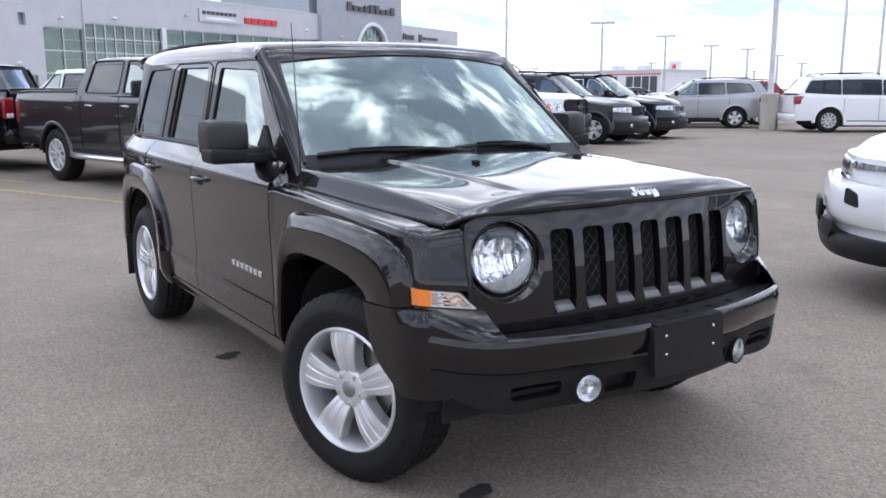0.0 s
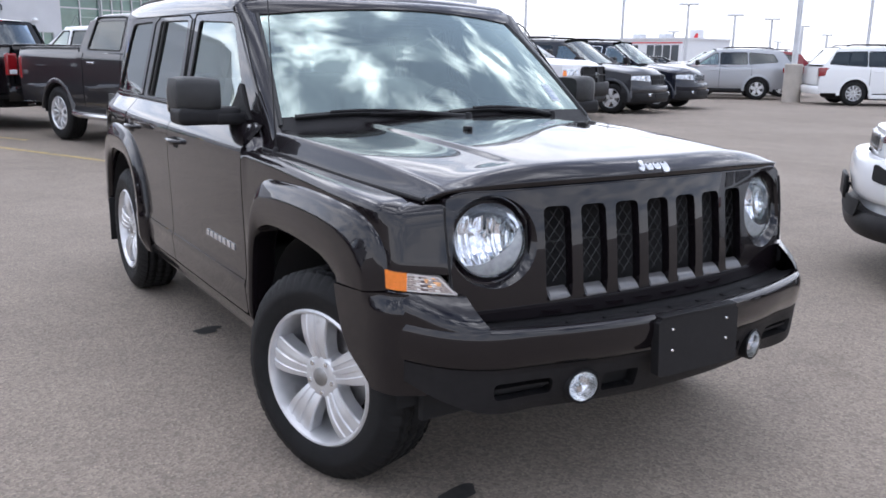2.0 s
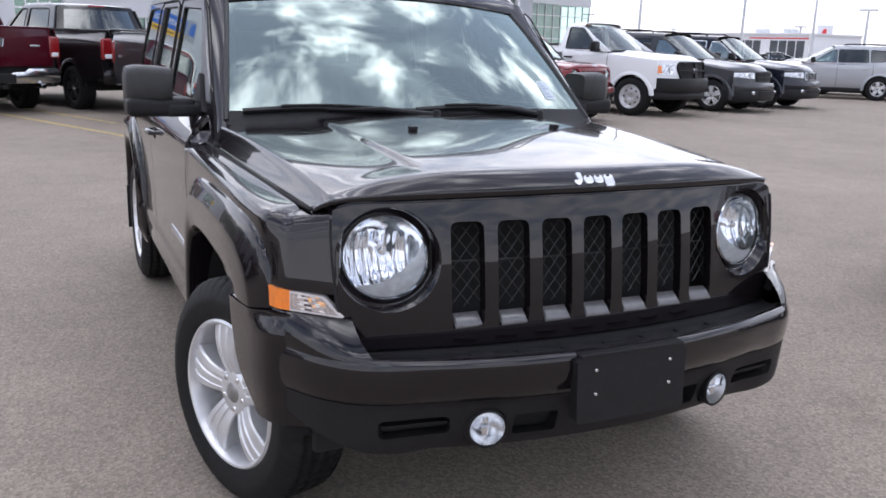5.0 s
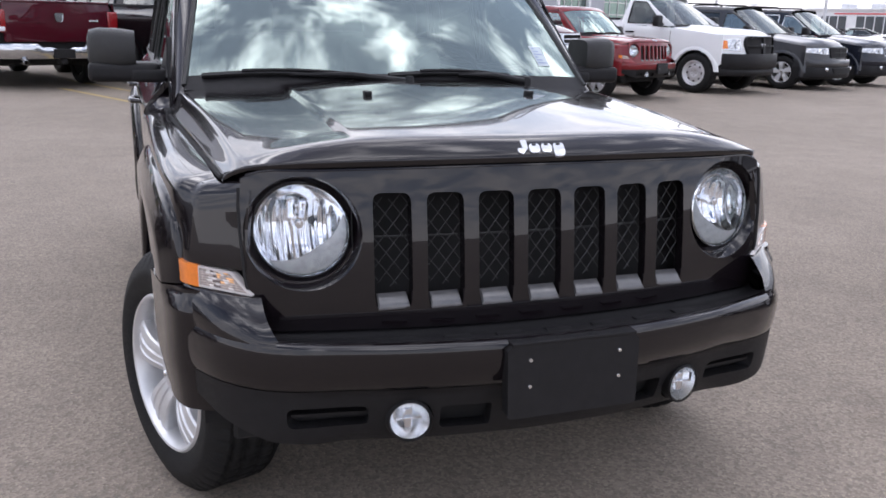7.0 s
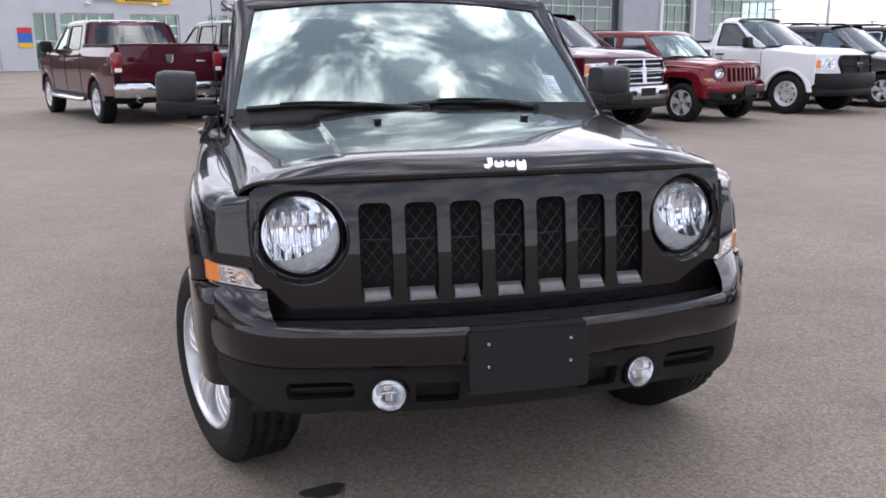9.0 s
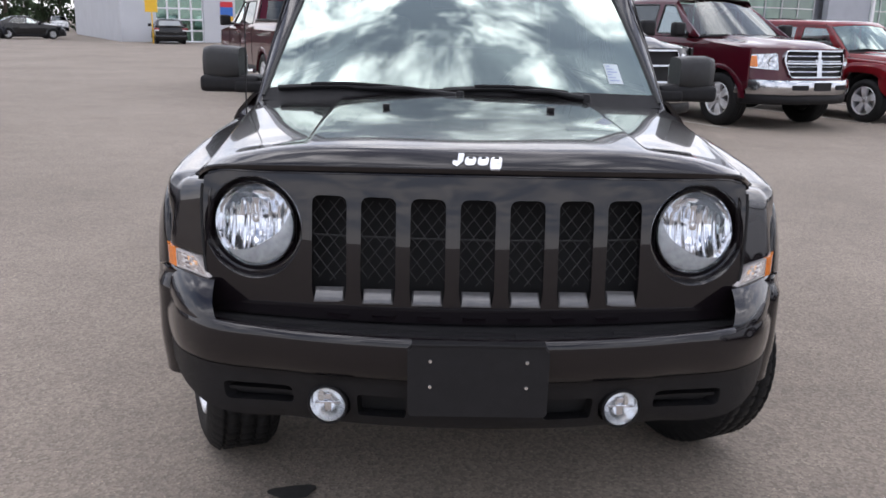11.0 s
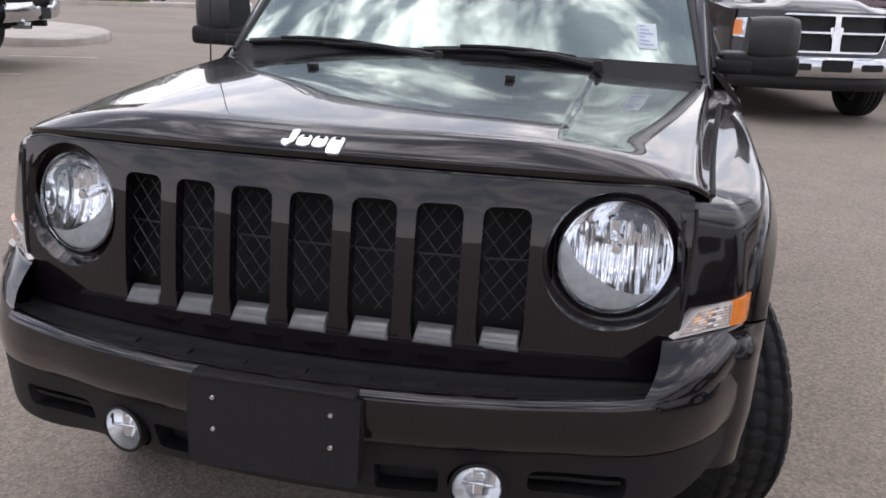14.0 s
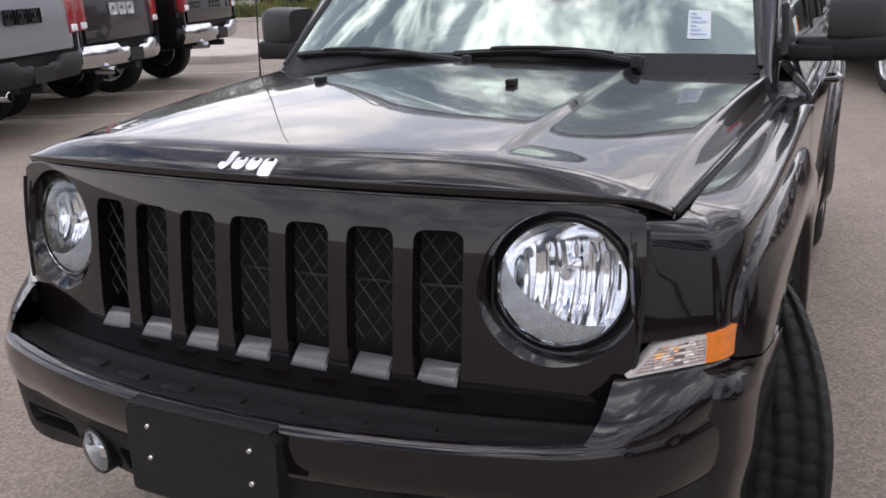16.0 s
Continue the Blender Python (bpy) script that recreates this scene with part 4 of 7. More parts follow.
        for q in np.linspace(0, 1, 22):
            b2 = [float(np.interp(q * bc[1][-1], bc[1], [p[k] for p in bc[0]])) for k in (0, 1)]
            c2 = [float(np.interp(q * cc[1][-1], cc[1], [p[k] for p in cc[0]])) for k in (0, 1)]
            row = []
            for r, zb in ((0, .650), (.06, .658), (.25, .672), (.5, .692), (.75, .712), (.95, .730), (1.0, .733), (1.06, .733)):
                e = math.sin(min(1, r) * math.pi) * .008
                row.append((side * -(lerp(b2[0], c2[0], r) - e), lerp(b2[1], c2[1], r) - e, zb + .004 * q))
            rows.append(row)
        J("bumper_corner", outwards(grid([[(-a, b, c3) for a, b, c3 in r] for r in rows])), body, car)
    # bumper
    BP = [(-.8405, -.345), (-.8375, -.36), (-.833, -.375), (-.815, -.45), (-.785, -.52), (-.745, -.590), (-.69, -.648), (-.628, -.690), (-.55, -.722), (-.40, -.764), (-.2, -.796), (0, -.806)]
    BP = BP + [(-x, y) for x, y in BP[-2::-1]]
    bump = Curve(BP)
    mids = bump.len / 2
    bd = table([.34, .40, .415, .44, .48, .52, .546, .552, .558, .60, .635, .648, .656, .70], [.125, .078, .064, .052, .040, .030, .024, .018, .008, -.004, -.008, -.007, .002, .004])

    def bfn(s, v, d):
        x, y = bump.at(s)
        n = -bump.inward(s)
        t = min(1, max(0, (abs(x) - .46) / .24))
        t = t * t * (3 - 2 * t) * min(1, max(0, (.648 - v) / .04))
        k = bd(v) * lerp(1, .30, t) - .010 * t + d
        return (x - n.x * -k, y - n.y * -k, v)
    sx_of = lambda x: float(np.interp(x, bump.x[np.argsort(bump.x)], bump.s[np.argsort(bump.x)]))
    uo = [(.02, .552), (bump.len - .02, .552), (bump.len - .02, .655), (.02, .655)]
    J("bumper_upper", sheet(uo, [], bfn, .03, .02), body, car)
    holes = []
    for sx in (-1, 1):
        holes.append(ring(sx_of(sx * .358), .469, .050, 28))
        a, b = sorted((sx_of(sx * .455), sx_of(sx * .625)))
        holes.append(rounded([(a, .455), (b, .455 if sx > 0 else .455), (b, .505), (a, .505)], .018))
        a, b = sorted((sx_of(sx * .172), sx_of(sx * .292)))
        holes.append(rounded([(a, .437), (b, .437), (b, .498), (a, .498)], .010))
    lo = [(.02, .525), (sx_of(-.80), .492), (sx_of(-.745), .455), (sx_of(-.66), .422), (sx_of(-.56), .405), (sx_of(.56), .405), (sx_of(.66), .422), (sx_of(.745), .455), (sx_of(.80), .492), (bump.len - .02, .525), (bump.len - .02, .548), (.02, .548)]
    J("bumper_lower", sheet(lo, holes, bfn, .022, .04), M_TRIM, car, "matt black lower bumper")
    J("bumper_recess", sheet([(.3, .42), (bump.len - .3, .42), (bump.len - .3, .54), (.3, .54)], [], lambda s, v, d: bfn(s, v, .045 + d), .08, 0), M_DARK, car)
    for sx in (-1, 1):
        a, b = sorted((sx_of(sx * .46), sx_of(sx * .62)))
        J("vent_blade", sheet([(a, .478), (b, .478), (b, .486), (a, .486)], [], lambda s, v, d: bfn(s, v, .012 + d), .03, .03), M_TRIM, car)
    # shelf between bumper and front panel
    rows = []
    for x in np.linspace(-.685, .685, 43):
        yb = float(np.interp(x, bump.x[np.argsort(bump.x)], bump.y[np.argsort(bump.x)]))
        yg = grille_y(x, .66) + .01
        rows.append([(x, yb + .004, .655), (x, yb + .012, .6575), (x, lerp(yb, yg, .3), .654), (x, lerp(yb, yg, .6), .640), (x, lerp(yb, yg, .85), .638), (x, yg, .646), (x, yg + .02, .66)])
    J("bumper_shelf", outwards(grid(rows)), M_TRIM, car, "black bumper step")
    rows = []
    for x in np.linspace(-.640, .640, 41):
        yb = float(np.interp(x, bump.x[np.argsort(bump.x)], bump.y[np.argsort(bump.x)]))
        rows.append([(x, yb - .008, .6515), (x, yb - .004, .6575), (x, yb + .004, .6612), (x, yb + .014, .6622), (x, yb + .024, .6605), (x, yb + .030, .6555)])
    J("bumper_crest", outwards(grid(rows)), body, car)
    for i in range(7):
        x = (i - 3) * pitch
        yb = float(np.interp(x, bump.x[np.argsort(bump.x)], bump.y[np.argsort(bump.x)]))
        yg = grille_y(x, .66)
        J("shelf_recess", box((.062, .03, .006), (x, lerp(yb, yg, .45), .649), .002), M_TRIM, car)
    # fog lamps
    for sx in (-1, 1):
        x, y = bump.at(sx_of(sx * .358))
        y += .034
        rings = lambda prof: [[(x + r * math.cos(2 * math.pi * i / 32), y + a + (sx * (r * math.cos(2 * math.pi * i / 32)) * .22), .469 + r * math.sin(2 * math.pi * i / 32)) for i in range(32)] for r, a in prof]
        fog = J("fog_lamp", outwards(grid(rings([(.051, .03), (.050, -.006), (.046, -.010), (.043, -.006)]), closed=True)), M_TRIM, car, "round clear fog lamp")
        J("reflector", outwards(grid(rings([(.044, -.004), (.040, .012), (.028, .03), (.010, .036), (.001, .037)]), closed=True)), M_FOG, fog)
        bm = bmesh.new()
        box((.022, .006, .05), (x, y + .012, .469), .003, 1, None, bm)
        box((.062, .005, .007), (x, y + .004, .472), .002, 1, None, bm)
        J("inner_facet", bm, M_CHROME, fog)
        J("lens", outwards(grid(rings([(.045, -.008), (.036, -.014), (.02, -.018), (.001, -.019)]), closed=True)), G_LENS, fog).visible_shadow = False
    # plate bracket
    pb = rounded([(-.162, .486), (.162, .486), (.164, .642), (.150, .655), (-.150, .655), (-.164, .642)], [.012, .012, .004, .004, .004, .004])
    pf = lambda u, v, d: (u, -.826 + .06 * u * u + (.652 - v) * -.055 + d, v)
    bracket = J("plate_bracket", sheet(pb, [], pf, .03, .030), M_TRIM, car, "black empty number plate bracket")
    J("bracket_top", box((.31, .035, .008), (0, -.81, .657), .003), M_TRIM, bracket)
    for px in (-.1115, .1115):
        for pz in (.620, .559):
            J("screw", lathe([(.001, -.003), (.004, -.003), (.0055, 0), (.0055, .006)], "y", 12, centre=(px, pf(px, pz, 0)[1] - .001, pz)), M_CHROME, bracket)
    # windscreen
    us = np.linspace(-1, 1, 25)
    pane = J("windscreen", grid([[screen_point(u, v) for u in us] for v in np.linspace(-.01, 1, 13)], flip=False), G_SCREEN, car, "cloud-reflecting windscreen")
    outwards_mesh(pane, (0, -1, 1))
    pane.visible_shadow = False
    for sx in (-1, 1):
        J("windscreen_seal", tube([screen_point(sx, v, .0) for v in np.linspace(0, 1, 10)], .010, 6), M_SEAL, car)
    J("screen_band", grid([[screen_point(u, v, -.002) for u in us] for v in (-.03, .02, .060)]), M_TRIM, car)
    J("screen_band", grid([[screen_point(u, v, .006) for u in us] for v in (.855, .88, .91)]), M_SEAL, car)
    for sx in (-1, 1):
        J("screen_band", grid([[screen_point(sx * u, v, .006) for u in (.955, .98, 1.0)] for v in np.linspace(0, .92, 8)]), M_SEAL, car)
    ex0 = glasshouse_x(.98, 1.53) + .006

    def roof_lip(u):
        """The roof's front edge above the windscreen."""
        x = u * .62
        k = abs(x) / .692
        q = max(0, (k - .88) / .12)
        return Vector((x * ex0 / .692, .982 + .235 * x * x, 1.5825 - .020 * k * k - .034 * (.35 * q * q + .65 * (1 - math.sqrt(1 - q ** 2.3)))))
    us_h = np.linspace(-1.05, 1.05, 29)
    rows = [[screen_point(u, v, d) for u in us_h] for v, d in ((.900, .002), (.902, -.005), (.915, -.009))]
    for q in (.2, .4, .6, .8, 1.0):
        rows.append([Vector(screen_point(u, .915, -.009)).lerp(roof_lip(u), q) + Vector((0, -.64, .77)) * .005 * math.sin(math.pi * q) for u in us_h])
    rows.append([roof_lip(u) + Vector((0, .02, -.004)) for u in us_h])
    J("roof_header", outwards(grid(rows)), body, car)
    st = J("window_sticker", grid([[screen_point(u, v, -.0015) for u in (.76, .84)] for v in (.13, .27)]), M_PAPER, car, "white paper sticker")
    for k in range(6):
        v0 = .255 - k * .02
        J("sticker_bar", grid([[screen_point(u, v, -.003) for u in (.768, .79 + .035 * ((k * 7) % 3) / 2)] for v in (v0, v0 - .008)]), M_INK, st)
    # cowl
    rows = [[(u * .73, .40 + .03 * u * u, hood_z(u * .69, .42) - .012), (u * .73, .425 + .12 * u * u, 1.092 + .014 * (1 - u * u)), (u * .735, .50 + .13 * u * u, 1.115 + .01 * (1 - u * u))] for u in np.linspace(-.88, .88, 17)]
    J("cowl", outwards(grid(rows)), M_TRIM, car, "black cowl grille")
    # wipers
    for (ux, v0), (u1, v1), (u2, v2) in (((-.02, -.02), (-.93, .045), (-.14, .012)), ((.60, -.02), (-.10, .040), (.62, .015))):
        wp = new("wiper")
        wp.parent = car
        piv = Vector(screen_point(ux, v0, -.03))
        a, b = Vector(screen_point(u1, v1, -.014)), Vector(screen_point(u2, v2, -.014))
        mid = a.lerp(b, .48)
        J("arm", tube([piv, piv.lerp(mid, .5) + Vector((0, -.012, .016)), mid + Vector((0, -.006, .010))], [.012, .010, .007], 8), M_TRIM, wp)
        n = 14
        blade = [screen_point(lerp(u1, u2, i / n), lerp(v1, v2, i / n) + .055 * math.sin(math.pi * i / n) * .5, -.012) for i in range(n + 1)]
        J("blade", tube(blade, .010, 6), M_SEAL, wp)
        J("blade_frame", tube([Vector(p) + Vector((0, -.006, .009)) for p in blade[3:-2]], .006, 6), M_TRIM, wp)
        J("pivot_cap", lathe([(.001, .02), (.012, .018), (.016, .008), (.017, -.01)], "z", 14, centre=piv), M_TRIM, wp)
    # roof
    xs = [0, .15, .3, .42, .52, .58, .615, .630, .642, .652, .661, .669, .676, .682, .687, .692]
    rows = []
    for y in ROOF_Y[:]:
        row = []
        top = roof_z(y)
        ex = glasshouse_x(y, 1.53) + .006
        for x in [-q for q in xs[:0:-1]] + xs:
            k = abs(x) / .692
            u = max(0, min(1, (k - .88) / .12))
            z = top - .020 * k ** 2 - (top - .020 - 1.528) * (.35 * u * u + .65 * (1 - math.sqrt(1 - u ** 2.3)))
            yy = y + (.235 * x * x * (1 - sm((y - .98) / .5)) if y < 1.5 else 0)
            row.append((x * ex / .692, yy, z))
        rows.append(row)
    roof = J("roof", outwards(grid(rows)), body, car)
    outwards_mesh(roof, (0, 0, 1))
    # glasshouse sides
    for side in (-1, 1):
        def gs(y, z, d, side=side):
            return (side * (glasshouse_x(y, z) - d), y, z)
        win = [[(.80, 1.135), (1.555, 1.125), (1.53, 1.492), (1.045, 1.476)], [(1.70, 1.125), (2.27, 1.122), (2.20, 1.502), (1.70, 1.497)], [(2.42, 1.125), (2.98, 1.128), (2.80, 1.500), (2.36, 1.504)]]
        rad = [[.02, .03, .03, .05], [.03, .03, .03, .03], [.03, .05, .06, .03]]
        hs = [rounded(p, r) for p, r in zip(win, rad)]
        o = [(.55, 1.098), (3.38, 1.098), (3.32, 1.30), (3.26, 1.532), (1.10, 1.532), (.97, 1.46)]
        J("window_frame", sheet(o, hs, gs, .05, .022), body, car)
        for k, p in enumerate(hs):
            pane = J("side_window", sheet(p, [], lambda y, z, d: gs(y, z, d + .010), .08, 0, rim=False), (G_SIDE, G_REARSIDE, G_REARSIDE)[k], car, ("pale reflecting side glass", "dark tinted side glass", "dark tinted side glass")[k])
            pane.visible_shadow = False
            bm = bmesh.new()
            q = [gs(a, b, .004) for a, b in p]
            tube(q + q[:1], .0045, 6, bm, ends=False)
            J("window_seal", outwards(bm), M_SEAL, car)
        J("division_bar", tube([gs(2.20, 1.125, .006), gs(2.13, 1.50, .006)], .009, 6), M_SEAL, car)
        J("sill_strip", tube([gs(.80, 1.118, -.004), gs(1.6, 1.110, -.004), gs(2.98, 1.112, -.004)], .007, 6), M_SEAL, car)
        line = [(.60, 1.11), (.78, 1.29), (.985, 1.492), (1.03, 1.512), (1.10, 1.518), (1.58, 1.520), (1.60, 1.50), (1.62, 1.12)]
        J("door_gap", tube([gs(a, b, -.001) for a, b in line], .0035, 5), M_DARK, car)
        line = [(1.64, 1.12), (1.64, 1.50), (1.70, 1.520), (2.22, 1.522), (2.30, 1.49), (2.36, 1.12)]
        J("door_gap", tube([gs(a, b, -.001) for a, b in line], .0035, 5), M_DARK, car)
        # windscreen pillar
        rows = []
        for v in np.linspace(-.24, 1.03, 22):
            a = Vector(screen_point(side, v, .0))
            y2, z2 = lerp(.60, 1.04, v) + .02, lerp(1.098, 1.528, v)
            b = Vector((side * glasshouse_x(y2, z2), y2, z2))
            row = []
            for t, e in ((0, .0), (.08, .007), (.3, .013), (.5, .015), (.7, .014), (.9, .009), (1.0, .004), (1.02, -.012)):
                p = a.lerp(b, t)
                row.append(p + Vector((side * .75, -.5, .45)).normalized() * e)
            rows.append(row)
        J("windscreen_pillar", outwards(grid(rows)), body, car)
        # mirror
        mir = new("door_mirror")
        mir.parent = car
        prof = []
        for q, (hw, z0, z1, y0) in ((0, (.085, 1.118, 1.240, .765)), (.3, (.087, 1.112, 1.246, .762)), (.75, (.087, 1.108, 1.248, .775)), (.95, (.080, 1.115, 1.240, .800)), (1.0, (.06, 1.135, 1.215, .822))):
            x = lerp(.868, 1.022, q)
            ring_ = []
            for i in range(20):
                t = 2 * math.pi * i / 20
                c, s = math.cos(t), math.sin(t)
                f = lambda e: math.copysign(abs(e) ** .45, e)
                ring_.append((side * x, y0 + hw + f(c) * hw, (z0 + z1) / 2 + f(s) * (z1 - z0) / 2 + .020))
            prof.append(ring_)
        bm = grid(prof, closed=True)
        bm.verts.ensure_lookup_table()
        bm.faces.new(bm.verts[:20])
        bm.faces.new(bm.verts[-20:])
        J("mirror_shell", outwards(bm), M_TRIM_DULL, mir)
        bm = box((.236, .150, .066), (side * .906, .842, 1.122), .024, 4, None, None, (1.0, 1.0))
        J("mirror_lower_shell", bm, M_TRIM, mir)
        J("mirror_arm", box((.12, .105, .046), (side * .828, .815, 1.112), .014, 3), M_TRIM, mir)
        J("mirror_foot", sheet(rounded([(.72, 1.108), (.94, 1.112), (.905, 1.15), (.868, 1.245), (.845, 1.225), (.765, 1.14)], .012), [], lambda y, z, d: (side * (glasshouse_x(y, z) + .010 - d), y, z), .04, .012), M_TRIM, mir)
        J("mirror_glass", box((.15, .004, .11), (side * .945, .945, 1.18), .01, 1), M_CHROME, mir)
        # roof rail
        pts = [(side * .60, y, z) for y, z in ((1.62, 1.592), (1.66, 1.612), (1.74, 1.623), (1.95, 1.630), (2.5, 1.631), (2.95, 1.615), (3.02, 1.58))]
        rail = J("roof_rail", tube(pts, [.016, .013, .011, .010, .010, .013, .016], 8), M_TRIM, car)
        J("rail_foot", box((.03, .09, .035), (side * .60, 1.66, 1.606), .010, 2), M_TRIM, rail)
        J("rail_foot", box((.03, .10, .05), (side * .60, 2.95, 1.594), .010, 2), M_TRIM, rail)
    # antenna
    an = J("antenna", tube([(-.778, .452, 1.01), (-.778, .454, 1.06), (-.778, .50, 1.64)], [.0035, .0026, .0014], 6), M_TRIM, car)
    J("antenna_base", lathe([(.001, .020), (.007, .018), (.012, .010), (.015, -.01)], "z", 14, centre=(-.778, .452, 1.016)), M_TRIM, an)
    # rear closing panel
    J("tailgate", sheet([(-.70, .42), (.70, .42), (.68, 1.10), (.58, 1.54), (-.58, 1.54), (-.68, 1.10)], [], lambda u, v, d: (u, 3.47 - .02 * u * u - max(0, v - 1.08) * .18 - d, v), .1, .02), body, car)
    J("underbody", box((1.20, 3.5, .16), (0, 1.45, .37), .04, 1), M_DARK, car)
    J("splash_shield", box((1.10, .34, .05), (0, -.46, .42), .02, 1), M_DARK, car)
    # added black panels standing for the deep shade ahead of the front wheels
    for sx in (-1, 1):
        J("air_deflector", box((.26, .02, .12), (sx * .58, -.44, .385), .008, 1), M_DARK, car)
    J("bulkhead", box((1.36, .03, .62), (0, .45, .74), 0, 1), M_DARK, car)
    J("engine_block", box((1.1, .8, .45), (0, -.02, .62), .05, 1), M_DARK, car)
    # cabin
    J("cabin_floor", box((1.46, 2.9, .04), (0, 2.0, .47), 0, 1), M_CABIN, car)
    for sx in (-1, 1):
        J("inner_wall", box((.03, 2.7, .60), (sx * .74, 2.05, .78), 0, 1), M_CABIN, car)
    J("dashboard", box((1.40, .42, .26), (0, .80, .97), .06, 3), M_CABIN, car)
    J("headliner", grid([[(x, y, roof_z(y) - .045) for x in (-.58, 0, .58)] for y in (1.15, 1.6, 2.4, 3.2)]), M_CABIN, car)
    for sx in (-1, 1):
        seat = new("front_seat")
        seat.parent = car
        J("cushion", box((.50, .50, .16), (sx * .36, 1.45, .62), .05, 3), M_SEAT, seat)
        J("backrest", box((.48, .14, .60), (sx * .36, 1.80, .93), .05, 3, pose(0, 0, 0, -14)), M_SEAT, seat)
        J("headrest", box((.27, .10, .18), (sx * .36, 1.90, 1.31), .045, 3, pose(0, 0, 0, -10)), M_SEAT, seat)
    rs = new("rear_seat")
    rs.parent = car
    J("cushion", box((1.30, .5, .16), (0, 2.35, .64), .05, 3), M_SEAT, rs)
    J("backrest", box((1.30, .15, .58), (0, 2.68, .94), .05, 3, pose(0, 0, 0, -14)), M_SEAT, rs)
    J("steering_wheel", lathe([(.185 + .016 * math.cos(t), .016 * math.sin(t)) for t in np.linspace(0, 2 * math.pi, 9)], "y", 28, centre=(.36, 1.10, 1.03)), M_TRIM, car)
    J("mirror_inside", box((.24, .03, .06), (0, 1.08, 1.46), .015, 2), M_TRIM, car)
    J("tailgate_inner", box((1.3, .03, .62), (0, 3.36, .80), 0, 1), M_CABIN, car)
    # wheels
    for side in (-1, 1):
        wheel(car, "front_wheel", (.765 if side > 0 else -.757, .10 if side > 0 and steer else 0, .347), .347, .220, .226, side, steer + (3.5 if side > 0 and steer else 0))
        wheel(car, "rear_wheel", (side * .745, 2.635, .347), .347, .220, .226, side, 0)
    return car


def outwards_mesh(ob, way):
    """Turns a sheet so that its faces look along way."""
    me = ob.data
    s = sum((p.normal.dot(Vector(way)) for p in me.polygons))
    if s < 0:
        me.flip_normals()
    return ob


hero = sport_utility(M_PAINT, "glossy dark brown boxy sport utility with seven-slot face, front wheels turned")
stain(-.51, -.36, .06, .045, 1)
stain(-.71, 1.63, .07, .05, 2)

# ---- other vehicles ----
M_CHROME_FAR = mat("dusty_chrome", (0.58, 0.59, 0.61), 0.16, 1.0, vary=0.08, vscale=12, rvary=0.05)


def hull(y, spec):
    """Half-width factor along the car: drawn in at nose and tail."""
    f, r = -spec["fo"], spec["wb"] + spec["ro"]
    a, b = max(0, (f + .75 - y) / .75), max(0, (y - (r - .6)) / .6)
    return 1 - spec.get("nose_in", .13) * a * a - spec.get("tail_in", .05) * b * b


